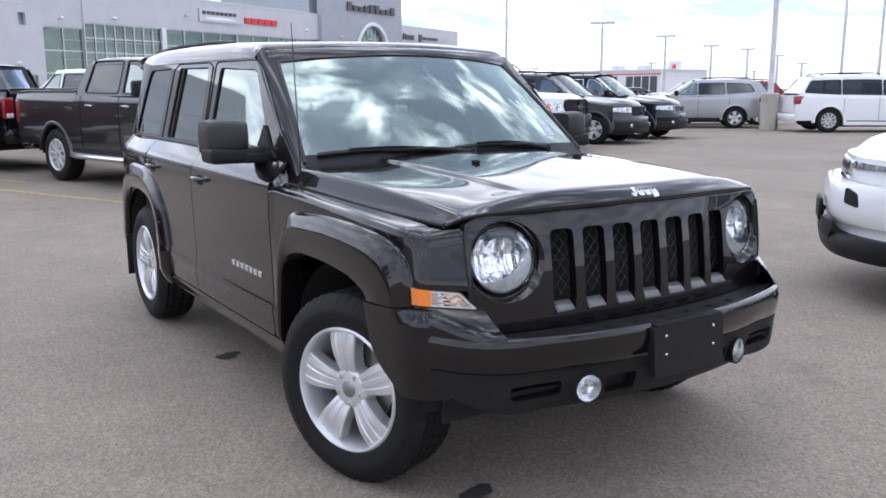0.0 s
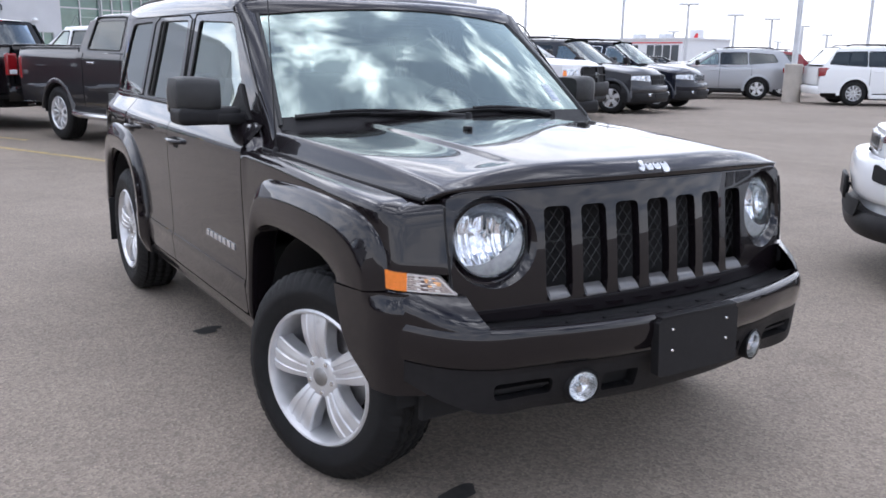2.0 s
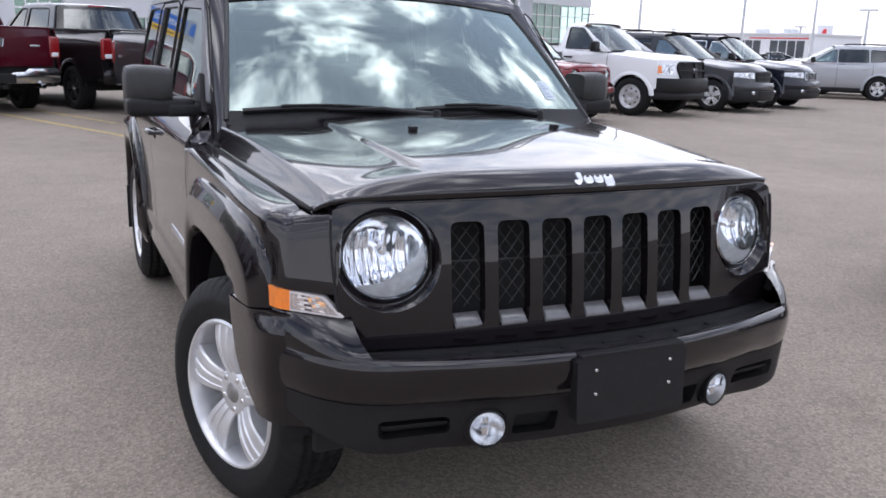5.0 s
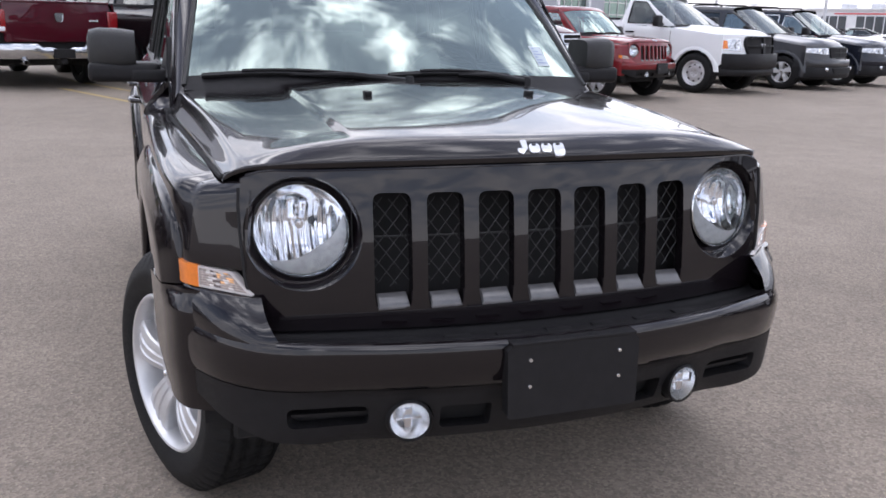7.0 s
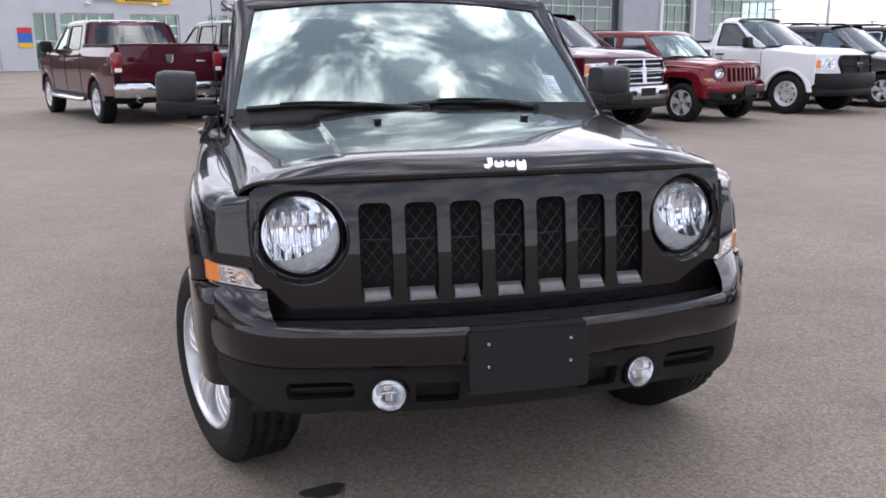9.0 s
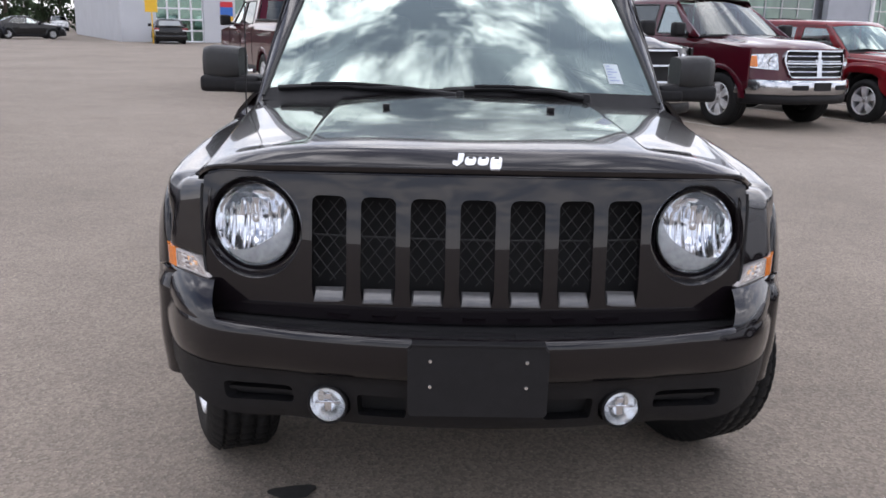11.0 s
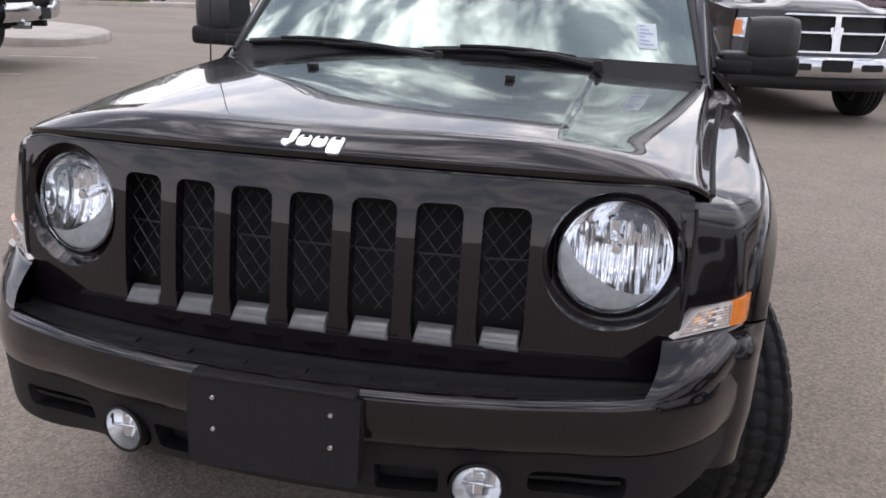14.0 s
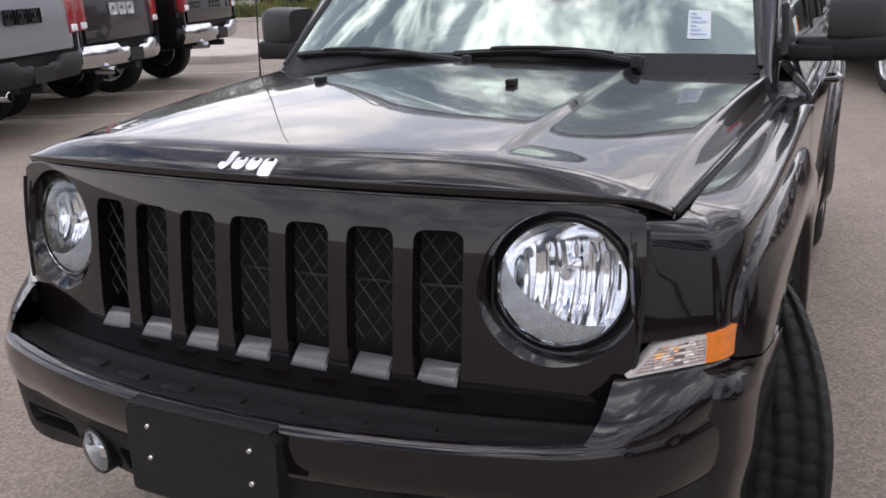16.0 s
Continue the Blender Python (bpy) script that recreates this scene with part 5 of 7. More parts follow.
def vehicle(name, label, category, group, spec, paint_m, glass_m=None):
    """A car, van or pickup, built at its front axle with the nose towards -y."""
    car = thing(name, label, category, group)
    W, wb, fo, ro, r = spec["W"], spec["wb"], spec["fo"], spec["ro"], spec["r"]
    zs, hz0, hz1, cy, ty, zr = spec["zs"], spec["hz0"], spec["hz1"], spec["cowl"], spec["top"], spec["roof"]
    re_, rb, belt, bed = spec["roof_end"], spec["rear_base"], spec["belt"], spec.get("bed")
    low = spec.get("low", paint_m)
    nose, tail = -fo, wb + ro
    side_d = table([zs - .1, zs, zs + .12, zs + .35, belt - .14, belt - .04, belt, belt + .12], [.08, .03, .008, 0, .004, .014, .035, .06])
    gx = lambda y, z: (W - .045) * min(1, hull(y, spec) + .01) - (z - belt) * spec.get("lean", .32)
    ar = r * 1.17
    tops = [(nose + .42, hz0 + .0), (cy, hz1)]
    tops += [(rb[0], belt + .01)]
    tops += [(rb[0] + .02, bed), (tail, bed)] if bed else [(tail - .05, belt - .02)]
    for sd in (-1, 1):
        o = [(nose + .42, zs + .10)]
        for c in (0, wb):
            a = [(c + ar * math.cos(t), r + ar * 1.0 * math.sin(t)) for t in np.linspace(math.pi, 0, 24)]
            o += [(p, max(q, zs)) for p, q in a if q >= zs - .02]
        o += [(tail - .06, zs + .06), (tail - .01, zs + .22)] + tops[::-1]
        fn = (lambda s: lambda y, z, d: (s * (W * hull(y, spec) - side_d(z) - d), y, z))(sd)
        part("body_side", sheet(o, [], fn, .09, .03), paint_m, car)
        for c in (0, wb):
            rows = []
            for t in np.linspace(-.15, math.pi + .15, 26):
                rows.append([(sd * (W * hull(c + ar * math.cos(t), spec) + e), c + q * math.cos(t), max(zs - .05, r + q * math.sin(t))) for q, e in ((ar + .085, -.02), (ar + .05, .002), (ar + .02, .010), (ar - .010, .012), (ar - .016, .004), (ar - .018, -.05))])
            part("wheel_arch", outwards(grid(rows)), spec.get("arch", paint_m), car)
            rows = [[(sd * x, c + (ar + .01) * math.cos(t), max(.12, r + (ar + .01) * math.sin(t))) for x in (W - .03, W - .45)] for t in np.linspace(0, math.pi, 16)]
            part("wheel_liner", grid(rows), M_DARK, car)
            wheel(car, "wheel", (sd * (W - .15), c, r), r, spec.get("tw", .25), r * spec.get("rimk", .62), sd, 0, spec.get("style", "five"), spec.get("alloy"))
        part("sill", box((.10, wb - 2 * ar - .02, .12), (sd * (W - .06), wb / 2, zs - .02), .02, 2), spec.get("sillm", M_TRIM), car)
        if spec.get("step"):
            part("side_step", tube([(sd * (W + .02), ar + .1, zs - .06), (sd * (W + .04), ar + .3, zs - .08), (sd * (W + .04), wb - ar - .3, zs - .08), (sd * (W + .02), wb - ar - .1, zs - .06)], .045, 8), M_CHROME_FAR, car)
        # glasshouse side
        o = [(cy - .08, belt), (rb[0] + (.02 if bed else .12), belt), (re_ + (.06 if bed else .10), zr - .09), (ty + .10, zr - .09), (ty - .08, zr - .16)]
        gs = (lambda s: lambda y, z, d: (s * (gx(y, z) - d), y, z))(sd)
        hs = [rounded(w, .05) for w in spec["windows"]]
        part("window_frame", sheet(o, hs, gs, .10, .03), paint_m, car)
        for k, w in enumerate(hs):
            p = part("side_window", sheet(w, [], lambda y, z, d: gs(y, z, d + .012), .2, 0, rim=False), G_SIDE if k == 0 and not spec.get("all_tint") else G_TINT, car)
            p.visible_shadow = False
            q = [gs(a, b, .002) for a, b in w]
            part("window_seal", tube(q + q[:1], .012, 5, ends=False), spec.get("sealm", M_SEAL), car)
        for yd in spec["doors"]:
            part("door_gap", tube([(sd * (W * hull(yd, spec) - side_d(z) + .002), yd, z) for z in np.linspace(zs + .03, belt - .005, 7)], .006, 5), M_DARK, car)
        for yd in spec["handles"]:
            part("door_handle", box((.04, .20, .035), (sd * (W * hull(yd, spec) + .004), yd, belt - .14), .012, 2), spec.get("handle", paint_m), car)
        # screen pillar
        rows = []
        for v in np.linspace(0, 1, 8):
            a = Vector((sd * lerp(W - .10, W - .30, v), lerp(cy + .02, ty + .05, v), lerp(belt + .0, zr - .06, v)))
            yy, zz = lerp(cy - .08, ty + .02, v), lerp(belt, zr - .10, v)
            b = Vector((sd * gx(yy, zz), yy + .05 * v, zz))
            rows.append([a, a.lerp(b, .5) + Vector((sd * .015, -.015, .01)), b])
        part("screen_pillar", outwards(grid(rows)), paint_m, car)
        # mirror
        ym = cy + .22
        mr = new("door_mirror")
        mr.parent = car
        tall = spec.get("mirror", .18)
        part("mirror_shell", box((.22, .14, tall), (sd * (W + .13), ym, belt + .10), .05, 3), spec.get("mirror_m", M_TRIM), mr)
        part("mirror_arm", box((.16, .08, .05), (sd * (W - .02), ym, belt + .03), .015, 2), M_TRIM, mr)
    # hood
    xs = np.linspace(-1, 1, 25)
    rows = []
    for u in xs:
        edge = abs(u)
        col = []
        y0 = nose + .07 + .40 * abs(u) ** 3
        for k, q in enumerate(np.r_[0, .01, .03, .06, np.linspace(.1, 1, 12)]):
            y = lerp(y0, cy + .02, q)
            x = u * (W * hull(y, spec) - .045)
            z = lerp(hz0, hz1, q ** .8) + spec.get("crown", .05) * (1 - edge ** 2.4) + (spec.get("bulge", .03) * sm((.55 - edge) / .12) * sm(q * 4))
            z -= spec.get("droop", .08) * (1 - min(1, q / .16)) ** 2
            z -= .05 * max(0, (edge - .93) / .07) ** 2
            col.append((x, y, z))
        rows.append(col)
    hood = part("hood", outwards(grid(rows)), paint_m, car)
    outwards_mesh(hood, (0, 0, 1))
    if spec.get("scoop"):
        for sd in (-1, 1):
            part("hood_scoop", box((.36, .30, .03), (sd * .30, cy - .55, hz1 + .075), .012, 2, pose(0, 0, 0, 5)), M_DARK, hood)
    # windscreen, roof, rear
    us = np.linspace(-1, 1, 11)
    scr = lambda u, v, d=0.0: (u * lerp(W - .10, W - .30, v), lerp(cy + .02 - .14 * (1 - u * u), ty + .05 - .10 * (1 - u * u), v) + d, lerp(belt + .0 + .02 * (1 - u * u), zr - .05 + .035 * (1 - u * u), v))
    p = part("windscreen", grid([[scr(u, v) for u in us] for v in np.linspace(0, 1, 6)]), G_SCREEN_FAR, car)
    p.visible_shadow = False
    part("screen_edge", tube([scr(u, 0, -.02) for u in us], .03, 6), M_TRIM, car)
    rows = []
    for q in np.linspace(0, 1, 12):
        y = lerp(ty, re_, q)
        row = []
        for u in [-1, -.992, -.98, -.96, -.93, -.89, -.8, -.5, 0, .5, .8, .89, .93, .96, .98, .992, 1]:
            e = abs(u)
            xw = gx(y, zr - .09) * u
            k = max(0, (e - .86) / .14)
            z = zr + .015 * math.sin(math.pi * q) - .02 * e * e - .10 * (.3 * k * k + .7 * (1 - math.sqrt(max(0, 1 - k ** 2.2))))
            row.append((xw, y - .08 * (1 - u * u) * (1 - q), z - .02 * max(0, q - .85) / .15))
        rows.append(row)
    outwards_mesh(part("roof", outwards(grid(rows)), paint_m, car), (0, 0, 1))
    if spec.get("rails"):
        for sd in (-1, 1):
            part("roof_rail", tube([(sd * (W - .28), lerp(ty, re_, q), zr + z) for q, z in ((.15, 0), (.2, .05), (.5, .06), (.85, .05), (.92, 0))], .02, 6), M_TRIM, car)
    rw = lambda u, v: (u * lerp(W - .12, W - .26, v), lerp(rb[0] + (0 if bed else .08), re_ + .02, v) + .05 * (1 - u * u), lerp(rb[1], zr - .06, v))
    part("rear_frame", grid([[rw(u, v) for u in us] for v in (0, .12)]), paint_m, car)
    part("rear_frame", grid([[rw(u, v) for u in us] for v in (.90, 1.02)]), paint_m, car)
    for a, b in ((-1, -.84), (.84, 1)):
        part("rear_pillar", grid([[rw(u, v) for u in np.linspace(a, b, 3)] for v in (.10, .5, .92)]), paint_m, car)
    part("rear_window", grid([[rw(u, v) for u in np.linspace(-.84, .84, 9)] for v in (.10, .5, .92)]), G_TINT, car).visible_shadow = False
    # tail
    zt = bed or belt - .02
    tw = W * hull(tail, spec) - .02
    if bed:
        part("bed_floor", box((2 * W - .3, tail - rb[0] - .1, .05), (0, (tail + rb[0]) / 2, .85), 0, 1), M_TRIM, car)
        part("cab_back", box((2 * W - .16, .04, belt - zs), (0, rb[0] + .03, (belt + zs) / 2), 0, 1), paint_m, car)
        for sd in (-1, 1):
            part("bed_rail", box((.09, tail - rb[0] - .04, .05), (sd * (W - .09), (tail + rb[0]) / 2, bed - .005), .02, 2), spec.get("railm", M_TRIM), car)
            part("bed_wall", box((.04, tail - rb[0] - .1, .5), (sd * (W - .16), (tail + rb[0]) / 2, bed - .27), 0, 1), M_TRIM, car)
    g = sheet(rounded([(-tw + .10, zs + .30), (tw - .10, zs + .30), (tw - .10, zt), (-tw + .10, zt)], .03), [], lambda x, z, d: (x, tail - .01 - .02 * x * x + .015 * math.sin((z - zs) / (zt - zs) * math.pi) - d, z), .12, .05)
    gate = part("tailgate", g, paint_m, car)
    part("tail_core", box((2 * tw - .04, .10, zt - zs - .2), (0, tail - .12, (zt + zs) / 2 + .05), .02, 1), M_DARK if bed else paint_m, car)
    for sd in (-1, 1):
        th = spec.get("tl", (.10, .42))
        deep = .10 if bed else .34
        tl = part("tail_lamp", box((th[0] + .06, deep, th[1]), (sd * (tw - .055 + (0 if bed else .02)), tail + .005 - deep / 2, zt - (.12 if bed else .02) - th[1] / 2), .03, 3), M_REDLENS, car, "red tail lamp")
        part("reverse_lens", box((th[0], .02, .07), (sd * (tw - .06), tail + .008, zt - (.12 if bed else .06) - th[1] * .84), .008, 1), M_WHITELENS, tl)
    if bed:
        part("brake_light", box((.34, .03, .035), (0, re_ + .055, zr - .035), .01, 1), M_REDLENS, car, "small red high brake light")
        part("tailgate_lip", box((2 * tw - .22, .07, .04), (0, tail - .03, zt + .012), .016, 2), paint_m, gate)
    bumper_m = spec.get("rear_bumper", low)
    rows = []
    for u in np.linspace(-1, 1, 25):
        e = abs(u)
        y = tail + .13 - .16 * e ** 4
        dip = .06 if bed and .14 < e < .34 else (.10 if bed and e <= .14 else 0)
        x = u * (W - .01)
        rows.append([(x, y - .06, zs + .26 - dip), (x, y - .01, zs + .27 - dip), (x, y + .012, zs + .22 - dip), (x, y + .008, zs + .10), (x, y - .03, zs + .03), (x, y - .12, zs + .02)])
    part("rear_bumper", outwards(grid(rows)), bumper_m, car)
    if bed:
        part("plate_recess", box((.36, .05, .15), (0, tail + .12, zs + .11), .01, 1), M_DARK, car)
        for x in spec.get("pipes", (.62,)):
            part("tail_pipe", lathe([(.045, -.20), (.045, .02), (.038, .025), (.036, .0), (.034, -.15)], "y", 18, centre=(x, tail + .12, zs - .02)), M_CHROME_FAR, car)
        part("hitch", box((.10, .25, .08), (0, tail, zs - .02), .01, 1), M_DARK, car)
        part("spare_tyre", lathe([(.15, -.1), (.34, -.1), (.36, 0), (.34, .1), (.15, .1)], "z", 24, centre=(0, tail - .55, zs + .02)), M_RUBBER, car)
    part("underbody", box((2 * W - .5, wb + 1.0, .30), (0, wb / 2, zs + .02), .05, 1), M_DARK, car)
    part("cabin", box((2 * W - .28, rb[0] - cy - .25, belt - zs - .1), (0, (rb[0] + cy) / 2 + .15, (belt + zs) / 2), .05, 1), M_CABIN, car)
    for sd in (-1, 1):
        part("front_seat", box((.46, .16, .65), (sd * .42, cy + 1.15, belt + .05), .06, 2, pose(0, 0, 0, -12)), M_SEAT, car)
    spec["face"](car, spec, paint_m)
    tail_fn = spec.get("tail")
    if tail_fn:
        tail_fn(car, spec, paint_m, gate)
    return car


def front_bumper(car, spec, m, z0, z1, out=.0, name="front_bumper", label=""):
    W, nose = spec["W"], -spec["fo"]
    rows = []
    for u in np.linspace(-1, 1, 33):
        e = abs(u)
        y = nose - out + .42 * e ** 3
        x = u * (W * .985)
        if e > .93:
            y += (e - .93) / .07 * .30
        h = z1 - z0
        rows.append([(x, y + .10, z1), (x, y + .02, z1), (x, y, z1 - .03), (x, y - .006, z0 + h * .45), (x, y + .004, z0 + .03), (x, y + .03, z0), (x, y + .14, z0 - .01)])
    return part(name, outwards(grid(rows)), m, car, label)


def face_plane(spec, off=0.0, k=.44):
    W, nose = spec["W"], -spec["fo"]
    return lambda x, z, d: (x, nose + .05 + off + k * (abs(x) / W) ** 3 + .12 * (z - .8) + d, z)


def face_ram(car, spec, m):
    """Crosshair face with wide lamps, deep bumper."""
    z0, z1 = spec["hz0"] - .40, spec["hz0"] - .01
    f = face_plane(spec)
    gw = .60
    fm = spec.get("grille_m", M_CHROME_FAR)
    part("front_panel", sheet([(-spec["W"] * .965, z0 - .08), (spec["W"] * .965, z0 - .08), (spec["W"] * .965, z1 + .02), (-spec["W"] * .965, z1 + .02)], [], lambda x, z, d: f(x, z, d + .012), .12, .05), m, car)
    o = rounded([(-gw * .84, z0), (gw * .84, z0), (gw, z1 - .14), (gw * .92, z1), (-gw * .92, z1), (-gw, z1 - .14)], .07)
    t = .020
    zm = lerp(z0, z1, .52)
    hs = []
    for sx in (-1, 1):
        a = [(sx * .03, zm + t / 2), (sx * (gw - .03), zm + t / 2), (sx * (gw - .045), z1 - t), (sx * .03, z1 - t)]
        b = [(sx * .045, z0 + t), (sx * (gw * .88 - .03), z0 + t), (sx * (gw - .035), zm - t / 2), (sx * .045, zm - t / 2)]
        hs += [rounded(a if sx > 0 else a[::-1], .02), rounded(b if sx > 0 else b[::-1], .02)]
    gr = part("grille_frame", sheet(o, hs, lambda x, z, d: f(x, z, d - .045), .04, .09), fm, car)
    part("grille_mesh", sheet(o, [], lambda x, z, d: f(x, z, d - .004), .15, 0, rim=False), M_DARK, gr)
    for k in range(4 if spec.get("bars") else 0):
        z = lerp(z0 + .05, z1 - .05, (k + .5) / 4)
        part("grille_bar", tube([f(x, z, -.02) for x in np.linspace(-gw + .07, gw - .07, 9)], .010, 5), fm, gr)
    bz = lerp(z0, z1, .54)
    part("badge_shape", sheet(rounded([(-.05, bz - .07), (.05, bz - .07), (.075, bz + .05), (-.075, bz + .05)], .03), [], lambda x, z, d: f(x, z, d - .035), .04, .03), spec.get("badge_m", M_CHROME_FAR), gr, "plain shield badge")
    for sx in (-1, 1):
        a = [(sx * (gw + .035), z0 + .10), (sx * (spec["W"] * .968), z0 + .13), (sx * spec["W"] * .968, z1 - .08), (sx * (gw + .055), z1 - .05)]
        lm = part("headlamp", sheet(rounded(a if sx > 0 else a[::-1], .03), [], lambda x, z, d: f(x, z, d - .005), .05, .05), M_LAMP_FAR, car, "clear headlamp")
        c = (sx * (gw + .13), z0 + .22)
        part("lamp_bowl", lathe([(.001, .02), (.04, .016), (.062, 0)], "y", 20, centre=(c[0], f(c[0], c[1], -.014)[1], c[1])), M_CHROME_FAR, lm)
        b = [(sx * spec["W"] * .87, z0 + .145), (sx * (spec["W"] * .9658), z0 + .145), (sx * spec["W"] * .9658, z1 - .10), (sx * (spec["W"] * .88), z1 - .09)]
        part("amber_lens", sheet(rounded(b if sx > 0 else b[::-1], .015), [], lambda x, z, d: f(x, z, d - .010), .04, .03), M_AMBER, lm)
    zb = spec["zs"] + .02
    bm_ = spec.get("bumper_m", M_CHROME_FAR)
    front_bumper(car, spec, bm_, zb + .0, z0 + (.05 if spec.get("bumper_m") else -.035), .08)
    fb = face_plane(spec, -.12, .26)
    if spec.get("bumper_m") is None:
        part("bumper_opening", sheet(rounded([(-.16, zb + .06), (.16, zb + .06), (.16, z0 - .06), (-.16, z0 - .06)], .02), [], lambda x, z, d: (x, -spec["fo"] - .094 + d, z), .1, .02), M_TRIM, car)
        for sx in (-1, 1):
            part("tow_opening", sheet(rounded([(sx * .40 - .13, zb + .07), (sx * .40 + .13, zb + .07), (sx * .40 + .13, zb + .14), (sx * .40 - .13, zb + .14)], .02), [], lambda x, z, d: (x, -spec["fo"] - .092 + .42 * (abs(x) / (spec["W"] * .985)) ** 3 + d, z), .1, .01), M_DARK, car)
    front_bumper(car, spec, M_TRIM, zb - .14, zb + .01, .03, "air_dam")


def face_small(car, spec, m):
    """Low wide face: upper grille between slim lamps, lower intake."""
    z1 = spec["hz0"] - .02
    z0 = z1 - spec.get("gh", .20)
    gw = spec.get("gw", .46)
    f = face_plane(spec, .0, .44)
    W = spec["W"]
    part("front_panel", sheet([(-W * .965, spec["zs"] + .05), (W * .965, spec["zs"] + .05), (W * .965, z1 + .02), (-W * .965, z1 + .02)], [], lambda x, z, d: f(x, z, d + .010), .12, .05), m, car)
    slots = spec.get("slots", 0)
    o = rounded([(-gw * .92, z0), (gw * .92, z0), (gw, z1), (-gw, z1)], .03)
    if slots:
        p = 2 * gw / slots
        for i in range(slots):
            x = -gw + (i + .5) * p
            s = rounded([(x - p * .40, z0), (x + p * .40, z0), (x + p * .40, z1 - .01), (x - p * .40, z1 - .01)], .015)
            h = rounded([(x - p * .27, z0 + .02), (x + p * .27, z0 + .02), (x + p * .27, z1 - .03), (x - p * .27, z1 - .03)], .01)
            g = part("grille_slot", sheet(s, [h], lambda a, b, d: f(a, b, d - .01), .03, .04), spec.get("grille_m", M_CHROME_FAR), car)
            part("slot_back", sheet(h, [], lambda a, b, d: f(a, b, d + .002), .05, 0, rim=False), M_DARK, g)
    else:
        t = .02
        zm = (z0 + z1) / 2
        hs = []
        for sx in (-1, 1):
            a = [(sx * .03, zm + t / 2), (sx * (gw - .04), zm + t / 2), (sx * (gw - .03), z1 - t), (sx * .03, z1 - t)]
            b = [(sx * .03, z0 + t), (sx * (gw * .92 - .03), z0 + t), (sx * (gw - .04), zm - t / 2), (sx * .03, zm - t / 2)]
            hs += [a if sx > 0 else a[::-1], b if sx > 0 else b[::-1]]
        g = part("grille_frame", sheet(o, hs, lambda x, z, d: f(x, z, d - .015), .04, .04), spec.get("grille_m", m), car)
        part("grille_mesh", sheet(o, [], lambda x, z, d: f(x, z, d - .002), .15, 0, rim=False), M_DARK, g)
    lh = spec.get("lamp_h", .15)
    for sx in (-1, 1):
        a = [(sx * (gw + .03), z1 - lh), (sx * W * .965, z1 - lh * .75), (sx * W * .968, z1 - .02), (sx * (gw + .05), z1 - .005)]
        lm = part("headlamp", sheet(rounded(a if sx > 0 else a[::-1], .03), [], lambda x, z, d: f(x, z, d - .006), .05, .05), M_LAMP_FAR, car, "clear headlamp")
        c = (sx * (gw + .14), z1 - lh * .5)
        part("lamp_bowl", lathe([(.001, .02), (lh * .3, .012), (lh * .40, 0)], "y", 18, centre=(c[0], f(c[0], c[1], -.012)[1], c[1])), M_CHROME_FAR, lm)
    zb = spec["zs"]
    front_bumper(car, spec, m, zb + .16, z0 - .03, .06)
    front_bumper(car, spec, spec.get("low", M_TRIM), zb - .06, zb + spec.get("low_top", .17), .075, "lower_bumper")
    part("intake", sheet(rounded([(-.42, zb + .05), (.42, zb + .05), (.48, zb + .16), (-.48, zb + .16)], .03), [], lambda x, z, d: (x, -spec["fo"] - .088 + .42 * (abs(x) / (W * .985)) ** 3 + d, z), .1, .01), M_DARK, car)
    for sx in (-1, 1):
        if spec.get("recess"):
            o = [(sx * .55, zb + .30), (sx * .67, zb + .28), (sx * .65, zb + .37), (sx * .56, zb + .40)]
            part("fog_recess", sheet(rounded(o if sx > 0 else o[::-1], .02), [], lambda x, z, d: (x, -spec["fo"] - .072 + .42 * (abs(x) / (W * .985)) ** 3 + d, z), .05, .03), M_DARK, car)
            continue
        part("fog_lamp", lathe([(.001, -.02), (.035, -.014), (.045, .0), (.046, .03)], "y", 18, centre=(sx * .62, -spec["fo"] + .02, zb + .13)), M_LAMP_FAR, car)


def word_bars(car, gate, spec, m, n=3, w=.17, h=.14, z=None):
    tail = spec["wb"] + spec["ro"]
    z = z or spec["bed"] - .27
    for k in range(n):
        x = (k - (n - 1) / 2) * w * 1.25
        o = rounded([(x - w / 2, z - h / 2), (x + w / 2, z - h / 2), (x + w / 2, z + h / 2), (x - w / 2, z + h / 2)], .02)
        part("badge_bar", sheet(o, [rounded([(x - w * .2, z - h * .1), (x + w * .2, z - h * .1), (x + w * .2, z + h * .22), (x - w * .2, z + h * .22)], .01)], lambda a, b, d: (a, tail + .012 - .02 * a * a + d, b), .05, .02), m, gate, "plain raised badge bar")


def tail_badge(car, spec, m, gate):
    tail = spec["wb"] + spec["ro"]
    z = spec["bed"] - .22
    o = rounded([(-.055, z - .08), (.055, z - .08), (.075, z + .06), (-.075, z + .06)], .03)
    part("badge_shape", sheet(o, [], lambda a, b, d: (a, tail + .016 + d, b), .05, .02), M_CHROME_FAR, gate, "plain shield badge")
    part("name_bar", box((.16, .012, .03), (-.58, tail + .004, z - .06), .004, 1), M_SILVER, gate)


